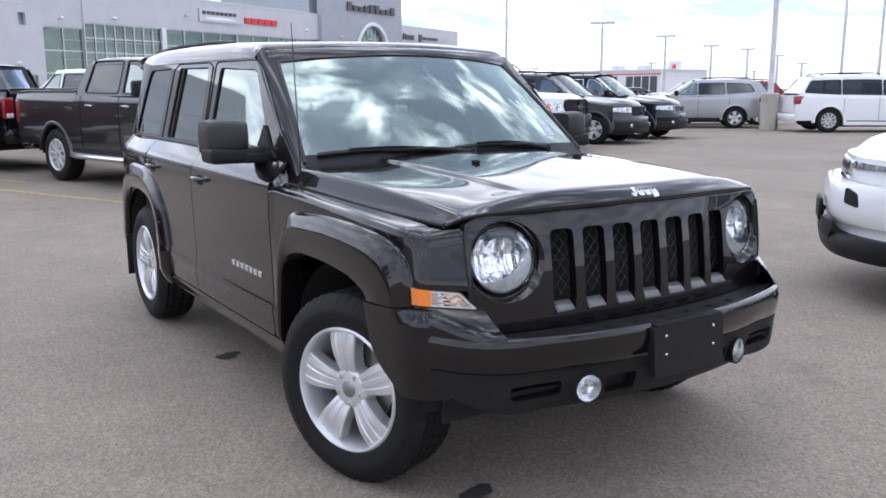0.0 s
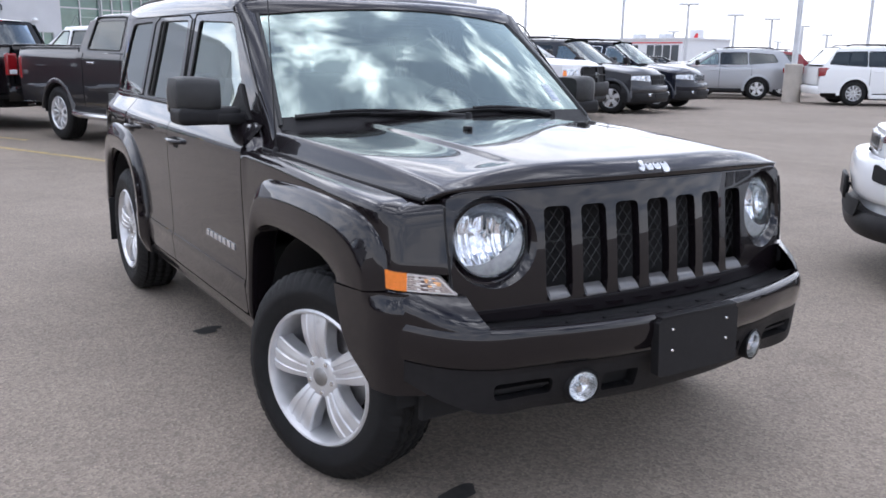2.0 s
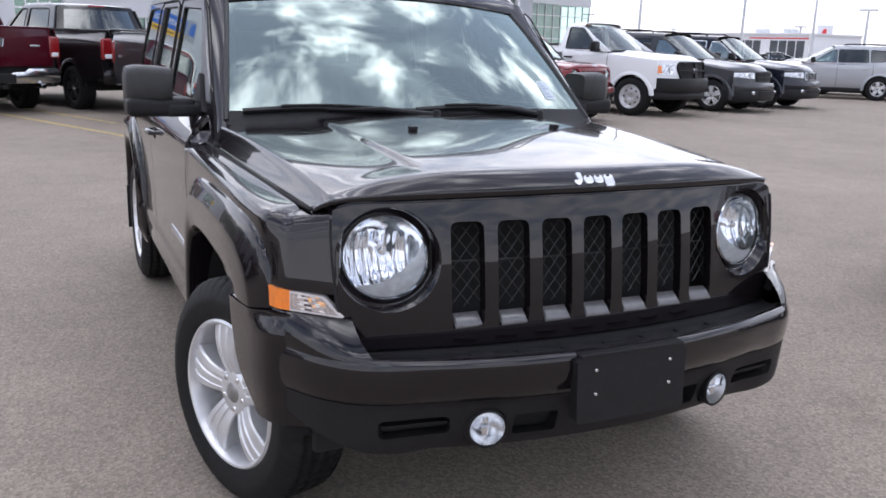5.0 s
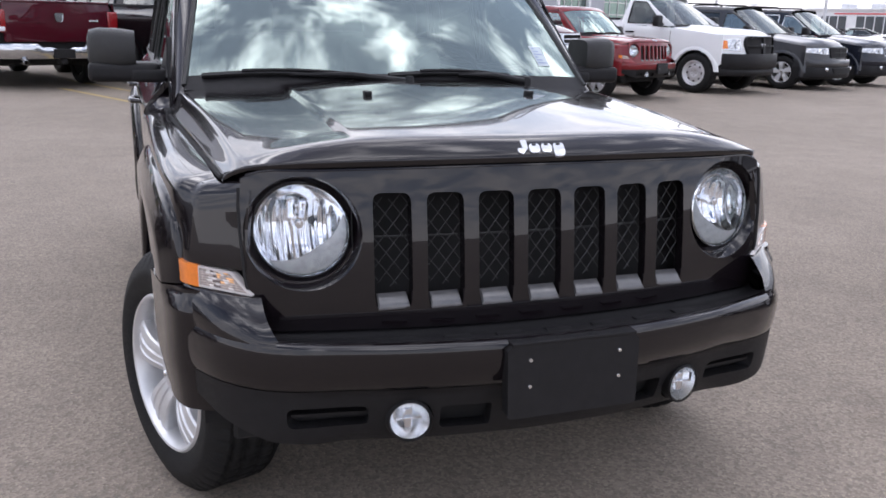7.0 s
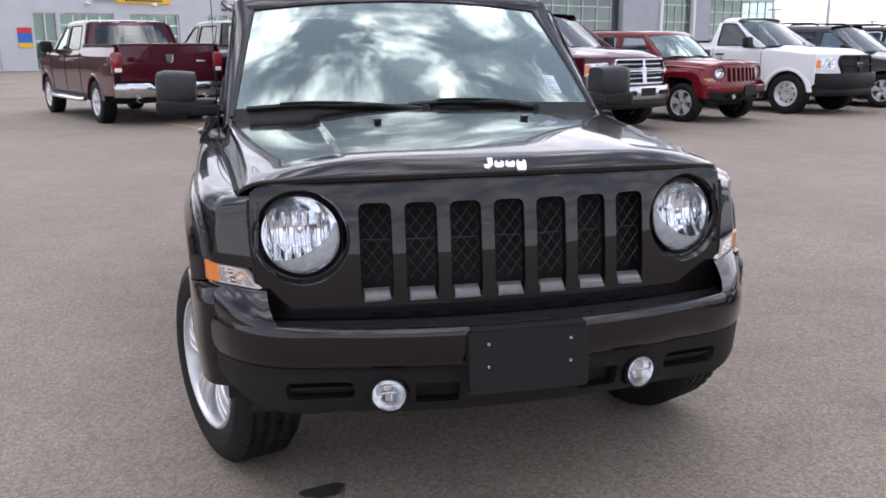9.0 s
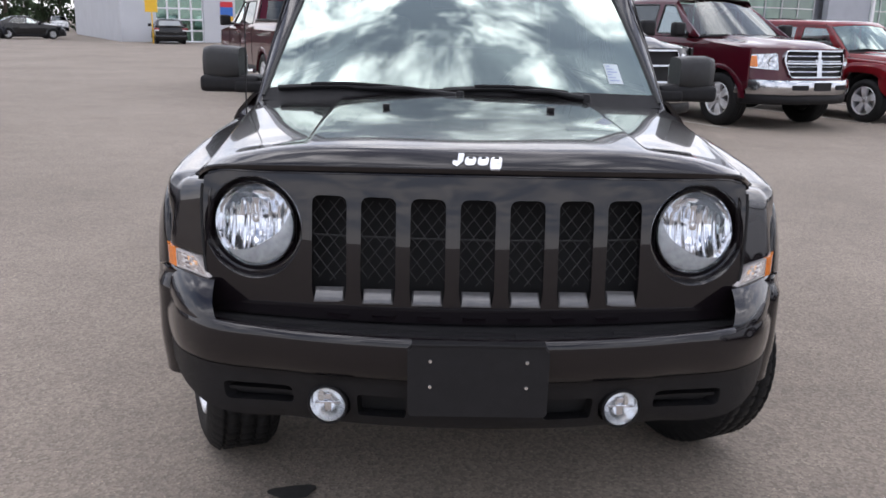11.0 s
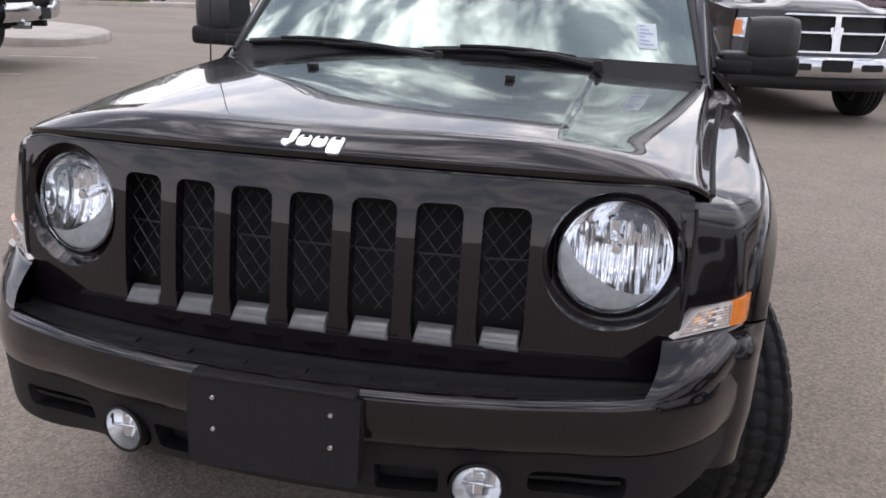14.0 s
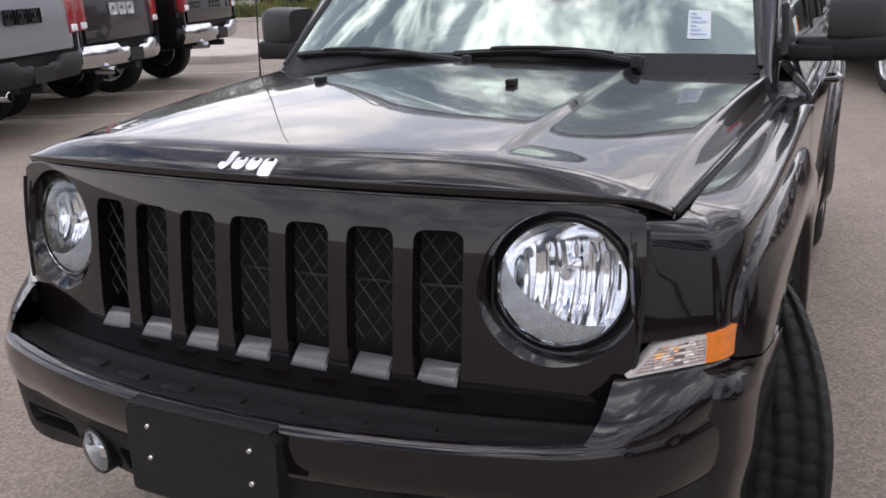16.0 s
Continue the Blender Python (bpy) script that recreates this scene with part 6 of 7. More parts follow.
P_MAROON = paint("paint_maroon", (0.062, 0.0035, 0.010), 0.15, 0.3)
P_RED = paint("paint_red", (0.17, 0.008, 0.012), 0.1, 0.3)
P_WHITE = paint("paint_white", (0.78, 0.79, 0.80), 0.0, 0.35)
P_GREY = paint("paint_granite_grey", (0.042, 0.043, 0.048), 0.4, 0.32)
P_DGREY = paint("paint_dark_grey", (0.026, 0.025, 0.028), 0.3, 0.3)
P_BLACK = paint("paint_black", (0.006, 0.006, 0.007), 0.0, 0.25)
P_NAVY = paint("paint_black_blue", (0.010, 0.012, 0.020), 0.1, 0.25)
P_SILVER = paint("paint_silver", (0.36, 0.37, 0.39), 0.6, 0.32)
P_LGREY = paint("paint_light_grey", (0.27, 0.28, 0.30), 0.5, 0.34)

CREW = dict(W=1.0, wb=3.57, fo=.99, ro=1.22, r=.40, zs=.50, hz0=1.16, hz1=1.27, cowl=.62, top=1.34, roof=1.90, roof_end=2.66, rear_base=(2.86, 1.34), belt=1.30, bed=1.42, tw=.275, lean=.30,
            windows=[[(.82, 1.335), (1.60, 1.335), (1.60, 1.79), (1.34, 1.775)], [(1.72, 1.335), (2.64, 1.345), (2.52, 1.79), (1.72, 1.79)]], doors=[.60, 1.66, 2.72], handles=[1.45, 2.45], face=face_ram, mirror=.22, tl=(.12, .36), nose_in=.15, tail_in=.015)
REG = dict(CREW, windows=[[(.84, 1.335), (1.70, 1.335), (1.68, 1.79), (1.34, 1.775)]], doors=[.60, 1.76], handles=[1.58], roof_end=1.70, all_tint=True, rear_base=(1.86, 1.34), wb=3.05)
WAGON = dict(W=.96, wb=3.04, fo=.92, ro=1.10, r=.37, zs=.34, hz0=.955, hz1=1.11, cowl=.62, top=1.42, droop=.13, crown=.07, roof=1.77, roof_end=3.55, rear_base=(3.92, 1.20), belt=1.16, lean=.34, tw=.25,
             windows=[[(.76, 1.20), (1.58, 1.20), (1.56, 1.62), (1.34, 1.61)], [(1.70, 1.20), (2.62, 1.205), (2.56, 1.63), (1.70, 1.63)], [(2.76, 1.21), (3.60, 1.24), (3.40, 1.61), (2.72, 1.62)]], doors=[.60, 1.64, 2.68], handles=[1.45, 2.45], face=face_small, rails=True, tl=(.16, .18))
VAN = dict(WAGON, W=1.0, wb=3.09, fo=.98, ro=1.10, zs=.30, hz0=.95, hz1=1.12, cowl=.35, top=1.25, roof=1.76, windows=[[(.62, 1.15), (1.54, 1.15), (1.52, 1.60), (1.22, 1.59)], [(1.575, 1.15), (2.74, 1.16), (2.72, 1.61), (1.575, 1.61)], [(2.775, 1.16), (3.86, 1.22), (3.66, 1.58), (2.765, 1.61)]], all_tint=True)
CROSS = dict(WAGON, W=.93, wb=2.70, fo=.93, ro=.98, r=.36, zs=.36, hz0=1.00, hz1=1.10, roof=1.66, roof_end=3.15, rear_base=(3.5, 1.2), low=M_TRIM, arch=M_TRIM, lamp_h=.075, gw=.30, slots=7, gh=.11, grille_m=M_CHROME_FAR,
             windows=[[(.76, 1.20), (1.50, 1.20), (1.48, 1.53), (1.34, 1.52)], [(1.62, 1.20), (2.42, 1.205), (2.36, 1.54), (1.62, 1.54)], [(2.56, 1.21), (3.10, 1.24), (2.95, 1.52), (2.50, 1.53)]])
SEDAN = dict(WAGON, W=.93, wb=2.74, fo=.95, ro=1.15, r=.33, zs=.28, hz0=.80, hz1=.97, cowl=.52, top=1.32, roof=1.47, roof_end=2.35, rear_base=(3.25, 1.06), belt=1.0, lean=.45, tl=(.26, .12), rails=False, lamp_h=.10, gh=.12, style="ten", sealm=M_CHROME_FAR,
             windows=[[(.86, 1.03), (1.55, 1.03), (1.53, 1.33), (1.34, 1.31)], [(1.66, 1.03), (2.62, 1.06), (2.28, 1.33), (1.66, 1.34)]], doors=[.60, 1.60, 2.45], handles=[1.42, 2.32])

LOT = radians(24)
UX, UY, VX, VY = math.cos(LOT), math.sin(LOT), -math.sin(LOT), math.cos(LOT)


def lot(u, v):
    x, y = u * UX + v * VX, u * UY + v * VY
    return x, y, ground_z(y)


def park(car, x, y, yaw):
    car.matrix_world = pose(x, y, ground_z(y), 0, 0, yaw)
    return car


ROWG = "vehicles parked in the facing row"
# facing row; u is the vehicle's right flank, v its front axle
dark_ram = vehicle("pickup_truck", "dark grey crew-cab pickup with chrome crosshair grille and twin hood scoops", "pickup truck", ROWG, dict(CREW, bed=1.35, roof=1.84, scoop=True, step=True, style="ten", bulge=.05, handle=M_CHROME_FAR), P_DGREY)
park(dark_ram, 2.12, 8.60, 17.0)
maroon_ram = vehicle("pickup_truck", "maroon crew-cab pickup with chrome barred grille and bumper", "pickup truck", ROWG, dict(CREW, bars=True, style="six", low=P_MAROON), P_MAROON)
park(maroon_ram, 5.15, 10.78, 24)
red_suv = sport_utility(P_RED, "bright red boxy sport utility with seven-slot face", ROWG, 0.0)
park(red_suv, 7.75, 11.65, 24)
white_ram = vehicle("pickup_truck", "white single-cab work pickup with black grille, bumper and steel wheels", "pickup truck", ROWG, dict(REG, grille_m=M_TRIM, bumper_m=M_TRIM, badge_m=M_SILVER, style="steel", handle=M_TRIM, arch=P_WHITE), P_WHITE)
x, y, _ = lot(15.08, 7.38)
park(white_ram, x, y, 24)
durango = vehicle("sport_utility_vehicle", "granite grey seven-seat sport utility with dark crosshair grille", "car", ROWG, dict(WAGON, grille_m=M_TRIM, gw=.44, gh=.22), P_GREY)
x, y, _ = lot(18.1, 6.98)
park(durango, x, y, 24)
cherokee_dark = vehicle("sport_utility_vehicle", "blue-black sport utility with chrome seven-slot grille", "car", ROWG, dict(WAGON, slots=7, gw=.42, gh=.20, wb=2.91, sealm=M_CHROME_FAR), P_NAVY)
x, y, _ = lot(20.75, 6.8)
park(cherokee_dark, x, y, 24)

BACKG = "vehicles parked tail outwards"
red_ram = vehicle("pickup_truck", "maroon crew-cab pickup seen from its chrome rear bumper", "pickup truck", BACKG, dict(CREW, rear_bumper=M_CHROME_FAR, step=True, style="six", tail=tail_badge, pipes=(-.62, .62), low=P_MAROON), P_MAROON)
x, y, _ = lot(3.75, 17.9)
park(red_ram, x, y, 204)
black_ram = vehicle("pickup_truck", "black crew-cab pickup with dark wheels and tinted glass", "pickup truck", BACKG, dict(CREW, step=True, all_tint=True, alloy=M_TRIM, rear_bumper=P_BLACK), P_BLACK)
x, y, _ = lot(6.15, 17.2)
park(black_ram, x, y, 204)
white_pickup = vehicle("pickup_truck", "white crew-cab pickup half hidden behind other trucks", "pickup truck", BACKG, dict(CREW, rear_bumper=M_CHROME_FAR), P_WHITE)
park(white_pickup, 1.75, 21.5, 204)

SIDEG = "pickups parked side by side by the island"
for (x, y), m, lab, kw in (((-10.75, 2.43), P_LGREY, "light grey pickup with dark bumper and raised tailgate bars", dict(rear_bumper=M_TRIM, tail=lambda c, s, p, g: word_bars(c, g, s, M_TRIM))),
                           ((-11.65, 4.55), P_DGREY, "dark grey pickup with chrome bumper and silver tailgate bars", dict(rear_bumper=M_CHROME_FAR, tail=lambda c, s, p, g: word_bars(c, g, s, M_SILVER))),
                           ((-12.17, 6.80), P_BLACK, "black pickup with chrome bumper and raised wheels", dict(rear_bumper=M_CHROME_FAR, r=.43, zs=.60, bed=1.52, tail=tail_badge))):
    t = vehicle("pickup_truck", lab, "pickup truck", SIDEG, dict(CREW, style="eight", **kw), m)
    park(t, x, y, -71)

white_cross = vehicle("sport_utility_vehicle", "white crossover with black lower cladding and slim headlamps", "car", "", dict(CROSS, hz0=.94, hz1=1.08, lamp_h=.055, recess=True, low_top=.09, crown=.09), P_WHITE)
park(white_cross, 4.00, .12, 216)
part("plate_bracket", box((.32, .03, .15), (0, -1.02, .56), .01, 1), M_TRIM, white_cross)

FARG = "vehicles parked across the aisle"
van = vehicle("minivan", "white minivan with dark tinted side glass", "van", FARG, dict(VAN, style="ten", low=P_WHITE, tl=(.10, .26), ro=1.06, sillm=P_WHITE), P_WHITE)
park(van, 25.6, 12.0, 50)
journey = vehicle("sport_utility_vehicle", "silver grey crossover with roof rails", "car", FARG, dict(WAGON, W=.92, wb=2.89, roof=1.69, hz0=.93, hz1=1.08, cowl=.66, top=1.50, belt=1.12, tl=(.12, .17), arch=P_SILVER, low=P_SILVER, handle=P_SILVER, windows=[[(.90, 1.15), (1.60, 1.16), (1.58, 1.55), (1.46, 1.54)], [(1.64, 1.16), (2.54, 1.18), (2.50, 1.57), (1.64, 1.56)], [(2.59, 1.18), (3.52, 1.27), (3.36, 1.52), (2.57, 1.57)]]), P_SILVER)
park(journey, 21.4, 19.6, 225)
red_far = vehicle("sport_utility_vehicle", "red crossover parked behind a light pole", "car", FARG, dict(CROSS, low=P_RED, arch=P_RED, tl=(.14, .2)), P_RED)
park(red_far, 24.45, 20.65, 225)

# ---- dealership building ----
M_CLAD = mat("grey_metal_cladding", (0.55, 0.56, 0.585), 0.55, 0.0, vary=0.05, vscale=0.8, bump=0.05, bscale=30, rand=0.05)
M_CLAD_DARK = mat("grey_tower_cladding", (0.36, 0.375, 0.41), 0.55, 0.0, vary=0.05, vscale=0.8, rand=0.05)
M_WHITE = mat("white_metal", (0.74, 0.75, 0.77), 0.45, vary=0.05, vscale=4)
M_FRAME = mat("aluminium_frame", (0.55, 0.57, 0.58), 0.4, 0.5, vary=0.05, vscale=6)
# backing behind all glass; the rooms' dimness is put into its colour
M_ROOM = mat("dim_room_backing", (0.30, 0.38, 0.35), 0.9, vary=0.5, vscale=0.35)
G_SHOP = glass("green_shop_glass", (0.46, 0.68, 0.60), 1.5, 0.09, 0.0, (0.84, 1.0, 0.94))
M_LETTER = mat("dark_letters", (0.05, 0.052, 0.06), 0.4, vary=0.1, vscale=5)
M_SIGNBLUE = mat("blue_sign", (0.03, 0.14, 0.50), 0.4, vary=0.05, vscale=2)
M_SIGNYELLOW = mat("yellow_sign", (0.85, 0.50, 0.03), 0.4, vary=0.05, vscale=2)
M_SIGNRED = mat("red_sign", (0.62, 0.03, 0.04), 0.4, vary=0.05, vscale=2)
M_CONCRETE = mat("pale_concrete", (0.42, 0.38, 0.335), 0.85, vary=0.12, vscale=3, bump=0.3, bscale=60, stain=(0.30, 0.28, 0.26), sscale=1.3, smin=0.5, smax=0.8)
M_GALV = mat("galvanised_pole", (0.58, 0.59, 0.61), 0.5, 0.1, vary=0.08, vscale=3)

BP0, BU, BN = Vector((-14.1, 57.4, -0.22)), Vector((.883, .47, 0)), Vector((-.47, .883, 0))


def bpt(k, z, d=0.0):
    return BP0 + BU * k + BN * d + Vector((0, 0, z))


def brect(k0, k1, z0, z1):
    return [(k0, z0), (k1, z0), (k1, z1), (k0, z1)]


def slab(k0, k1, z0, z1, d0, d1, bm=None):
    """A box along the facade."""
    own = bm or bmesh.new()
    c = [[own.verts.new(bpt(k, z, d)) for k, z in brect(k0, k1, z0, z1)] for d in (d0, d1)]
    a, b = c
    for f in ((a[0], a[1], a[2], a[3]), (b[3], b[2], b[1], b[0]), (a[0], b[0], b[1], a[1]), (a[1], b[1], b[2], a[2]), (a[2], b[2], b[3], a[3]), (a[3], b[3], b[0], a[0])):
        own.faces.new(f)
    return outwards(own) if bm is None else own


dealer = thing("dealership_building", "grey metal-clad car dealership with glass showroom, tower and service doors", "building")
front = lambda k, z, d: tuple(bpt(k, z, d))
doors = [(-4.3, -1.2), (2.6, 6.1), (7.2, 10.7), (12.9, 16.4)]
entr = (0.9, 2.35)
holes = [brect(a, b, .02, 3.65) for a, b in doors] + [brect(*entr, .02, 3.7), brect(22.0, 25.6, .02, 2.6), brect(24.3, 24.9, 6.2, 7.1)]
part("service_wall", sheet(brect(-6.5, 26.3, 0, 8.8), holes, front, 6, .35), M_CLAD, dealer)
part("service_block", slab(-6.5, 26.3, 0, 8.75, .5, 24), M_CLAD, dealer)
part("service_roof_edge", slab(-6.6, 26.4, 8.8, 9.0, -.08, 24), M_FRAME, dealer)
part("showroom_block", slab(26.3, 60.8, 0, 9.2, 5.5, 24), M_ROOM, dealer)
part("showroom_band", slab(30.0, 60.8, 6.72, 9.4, -.02, 6), M_CLAD, dealer)
part("entry_band", slab(26.3, 30.0, 6.25, 9.2, .12, 6), M_CLAD, dealer)
part("showroom_roof_edge", slab(26.3, 60.9, 9.4, 9.55, -.06, 6), M_FRAME, dealer)
part("showroom_plinth", slab(26.3, 60.8, 0, 1.0, .05, 1.5), M_CLAD, dealer)
part("showroom_floor", slab(26.3, 60.8, 0.2, .35, .5, 6), M_CONCRETE, dealer)


def glazing(k0, k1, z0, z1, nk, nz, d=.15, material=None):
    w = new("window")
    w.parent = dealer
    for i in range(nk):
        for j in range(nz):
            a, b = lerp(k0, k1, i / nk), lerp(k0, k1, (i + 1) / nk)
            c, e = lerp(z0, z1, j / nz), lerp(z0, z1, (j + 1) / nz)
            p = part("pane", grid([[bpt(a, c, d), bpt(b, c, d)], [bpt(a, e, d), bpt(b, e, d)]]), material or G_SHOP, w)
            p.visible_shadow = False
    for i in range(nk + 1):
        k = lerp(k0, k1, i / nk)
        part("mullion", slab(k - .05, k + .05, z0, z1, d - .10, d + .06), M_FRAME, w)
    for j in range(nz + 1):
        z = lerp(z0, z1, j / nz)
        part("transom", slab(k0, k1, z - .05, z + .05, d - .08, d + .06), M_FRAME, w)
    return w


glazing(26.4, 30.05, 1.0, 6.2, 2, 3, .35)
part("brace", tube([bpt(26.6, 1.2, .75), bpt(28.2, 3.9, .75), bpt(29.8, 1.2, .75)], .10, 6), M_FRAME, dealer)
glazing(30.1, 38.1, 1.0, 6.68, 8, 5)
glazing(38.5, 59.4, 1.0, 6.68, 9, 4)
part("corner_column", slab(38.05, 38.55, .3, 6.74, -.12, .3), M_WHITE, dealer)
for z in (3.0, 4.6):
    part("showroom_lamp_row", slab(31, 58, z + .9, z + 1.0, 4.2, 4.4), M_WHITE, dealer)
# overhead doors
for a, b in doors:
    od = new("overhead_door")
    od.parent = dealer
    nz, nk = 5, 4
    for j in range(nz):
        for i in range(nk):
            k0, k1 = lerp(a, b, i / nk) + .06, lerp(a, b, (i + 1) / nk) - .06
            z0, z1 = lerp(.05, 3.6, j / nz) + .05, lerp(.05, 3.6, (j + 1) / nz) - .05
            p = part("pane", slab(k0, k1, z0, z1, .29, .31), G_SHOP, od)
            p.visible_shadow = False
    for j in range(nz + 1):
        z = lerp(.05, 3.6, j / nz)
        part("rail", slab(a, b, z - .05, z + .05, .22, .34), M_WHITE, od)
    for i in range(nk + 1):
        k = lerp(a, b, i / nk)
        part("stile", slab(k - .06, k + .06, .05, 3.6, .24, .33), M_WHITE, od)
    # flat backing close behind the panes stands for the dim bay
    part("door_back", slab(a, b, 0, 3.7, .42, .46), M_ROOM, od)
glazing(*entr, .05, 3.65, 2, 2)
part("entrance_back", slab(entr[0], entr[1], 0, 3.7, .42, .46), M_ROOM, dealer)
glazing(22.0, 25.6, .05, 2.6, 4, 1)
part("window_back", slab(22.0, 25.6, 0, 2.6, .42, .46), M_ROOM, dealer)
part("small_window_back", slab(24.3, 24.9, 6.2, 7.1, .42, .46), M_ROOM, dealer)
# wall lamps
for k, z, d in ((-2.6, 4.2, 0), (4.4, 4.25, 0), (8.9, 4.25, 0), (14.6, 4.25, 0), (24.0, 3.4, 0), (28.0, 6.9, .12), (33.0, 7.2, 0), (41.0, 8.0, 0), (58.6, 7.6, 0), (64.2, 7.2, -.5), (76.4, 7.0, -.5), (91.0, 8.2, 0)):
    c = bpt(k, z, d - .14)
    part("wall_lamp", lathe([(.001, .16), (.12, .13), (.20, .05), (.23, -.02), (.20, -.05), (.001, -.05)], "z", 16, centre=c), M_WHITE, dealer)
# tower with arch
AK, AR, AZ = 70.8, 3.45, 5.75
arch_o = [(AK + AR * math.cos(t), AZ + AR * math.sin(t)) for t in np.linspace(0, math.pi, 24)]
hole = [(AK + AR, .1)] + arch_o + [(AK - AR, .1)]
part("tower_face", sheet(brect(60.8, 77.6, 0, 13.2), [hole], lambda k, z, d: tuple(bpt(k, z, d - .5)), 5, .6), M_CLAD_DARK, dealer)
part("tower_block", slab(60.8, 77.6, 0, 13.2, 1.2, 14), M_CLAD_DARK, dealer)
prof = [(AR, -.55), (AR, -.75), (AR - .42, -.75), (AR - .42, -.3)]
rows = [[bpt(AK + q, .1, d) for q, d in prof]] + [[bpt(AK + q * math.cos(t), AZ + q * math.sin(t), d) for q, d in prof] for t in np.linspace(0, math.pi, 30)] + [[bpt(AK - q, .1, d) for q, d in prof]]
arch_win = part("arch_frame", outwards(grid(rows)), M_WHITE, dealer)
ag = [(AK + (AR - .4) * math.cos(t), AZ + (AR - .4) * math.sin(t)) for t in np.linspace(0, math.pi, 24)]
part("arch_glass", sheet([(AK + AR - .4, .1)] + ag + [(AK - AR + .4, .1)], [], lambda k, z, d: tuple(bpt(k, z, d - .2)), 2, 0, rim=False), G_SHOP, arch_win).visible_shadow = False
part("arch_back", slab(AK - 3.4, AK + 3.4, 0, 9.2, .9, 1.1), M_ROOM, dealer)
for i in range(1, 8):
    t = math.pi * i / 8
    part("spoke_bar", tube([bpt(AK + 1.5 * math.cos(t), AZ + 1.5 * math.sin(t), -.25), bpt(AK + 3.1 * math.cos(t), AZ + 3.1 * math.sin(t), -.25)], .05, 5), M_FRAME, arch_win)
part("inner_arch", tube([bpt(AK + 1.5 * math.cos(t), AZ + 1.5 * math.sin(t), -.25) for t in np.linspace(0, math.pi, 16)], .07, 5), M_FRAME, arch_win)
for k in (AK - 1.5, AK, AK + 1.5):
    part("arch_mullion", slab(k - .05, k + .05, .1, AZ, -.3, -.2), M_FRAME, arch_win)
for z in (2.0, 3.9, AZ):
    part("arch_transom", slab(AK - 3.05, AK + 3.05, z - .05, z + .05, -.3, -.2), M_FRAME, arch_win)
# right wing
part("wing_band", slab(77.6, 93.8, 6.7, 9.35, 0, 6), M_CLAD, dealer)
part("wing_block", slab(77.6, 93.6, 0, 9.2, 4.5, 18), M_ROOM, dealer)
part("wing_plinth", slab(77.6, 93.8, 0, .8, .05, 1.0), M_CLAD, dealer)
glazing(77.8, 93.6, .8, 6.65, 8, 4)
# signs
sg = part("sign_board", slab(42.6, 47.9, 7.6, 8.75, -.18, -.03), M_FRAME, dealer, "silver sign board with plain wing shape")
part("sign_wing", slab(43.4, 47.1, 7.83, 7.99, -.24, -.18), M_SILVER, sg)
for i in range(8):
    part("sign_bar", slab(43.0 + i * .58, 43.42 + i * .58, 8.27, 8.57, -.24, -.18), M_LETTER, sg)
for i in range(5):
    part("sign_shape", slab(48.8 + i * 1.0, 49.65 + i * 1.0, 7.77, 8.31, -.16, -.02), M_SIGNRED, dealer, "plain red sign shape")
for i in range(9):
    h = (.85, .55, .5, .7, .85, .85, .5, .55, .85)[i]
    part("sign_shape", slab(65.6 + i * 1.15, 66.45 + i * 1.15, 10.25, 10.25 + h * 1.1, -.70, -.52), M_LETTER, dealer, "plain dark sign shape")
for i in range(4):
    part("sign_shape", slab(78.6 + i * .72, 79.15 + i * .72, 7.6, 8.2 if i else 8.35, -.16, -.02), M_LETTER, dealer, "plain dark sign shape")
part("sign_shape", slab(82.6, 83.4, 7.5, 8.4, -.16, -.02), M_LETTER, dealer, "plain dark sign shape")
part("sign_shape", slab(83.8, 87.6, 7.75, 8.1, -.16, -.02), M_LETTER, dealer, "plain dark sign shape")
eb = part("service_sign", slab(6.3, 10.1, 4.75, 5.75, -.14, -.02), M_SIGNBLUE, dealer, "blue and yellow service sign")
part("yellow_strip", slab(6.3, 10.1, 4.35, 4.75, -.14, -.02), M_SIGNYELLOW, eb)
for i in range(4):
    part("sign_bar", slab(8.72 + i * .30, 8.94 + i * .30, 5.05, 5.40, -.17, -.14), M_WHITE, eb)
for i in range(12):
    part("sign_bar", slab(6.9 + i * .22, 7.06 + i * .22, 4.47, 4.60, -.17, -.14), M_LETTER, eb)
pb_ = part("logo_panel", slab(4.85, 6.2, 4.45, 5.9, -.14, -.02), M_CLAD_DARK, dealer, "grey panel with plain blue shape")
part("logo_shape", slab(5.1, 5.95, 4.85, 5.7, -.18, -.14), M_SIGNBLUE, pb_)
po = part("poster", slab(-.1, .75, 1.45, 2.7, -.05, -.01), M_SIGNBLUE, dealer, "colourful wall poster")
part("poster_band", slab(-.1, .75, 2.35, 2.7, -.07, -.05), M_SIGNRED, po)
part("poster_band", slab(-.1, .75, 1.45, 1.75, -.07, -.05), M_SIGNYELLOW, po)


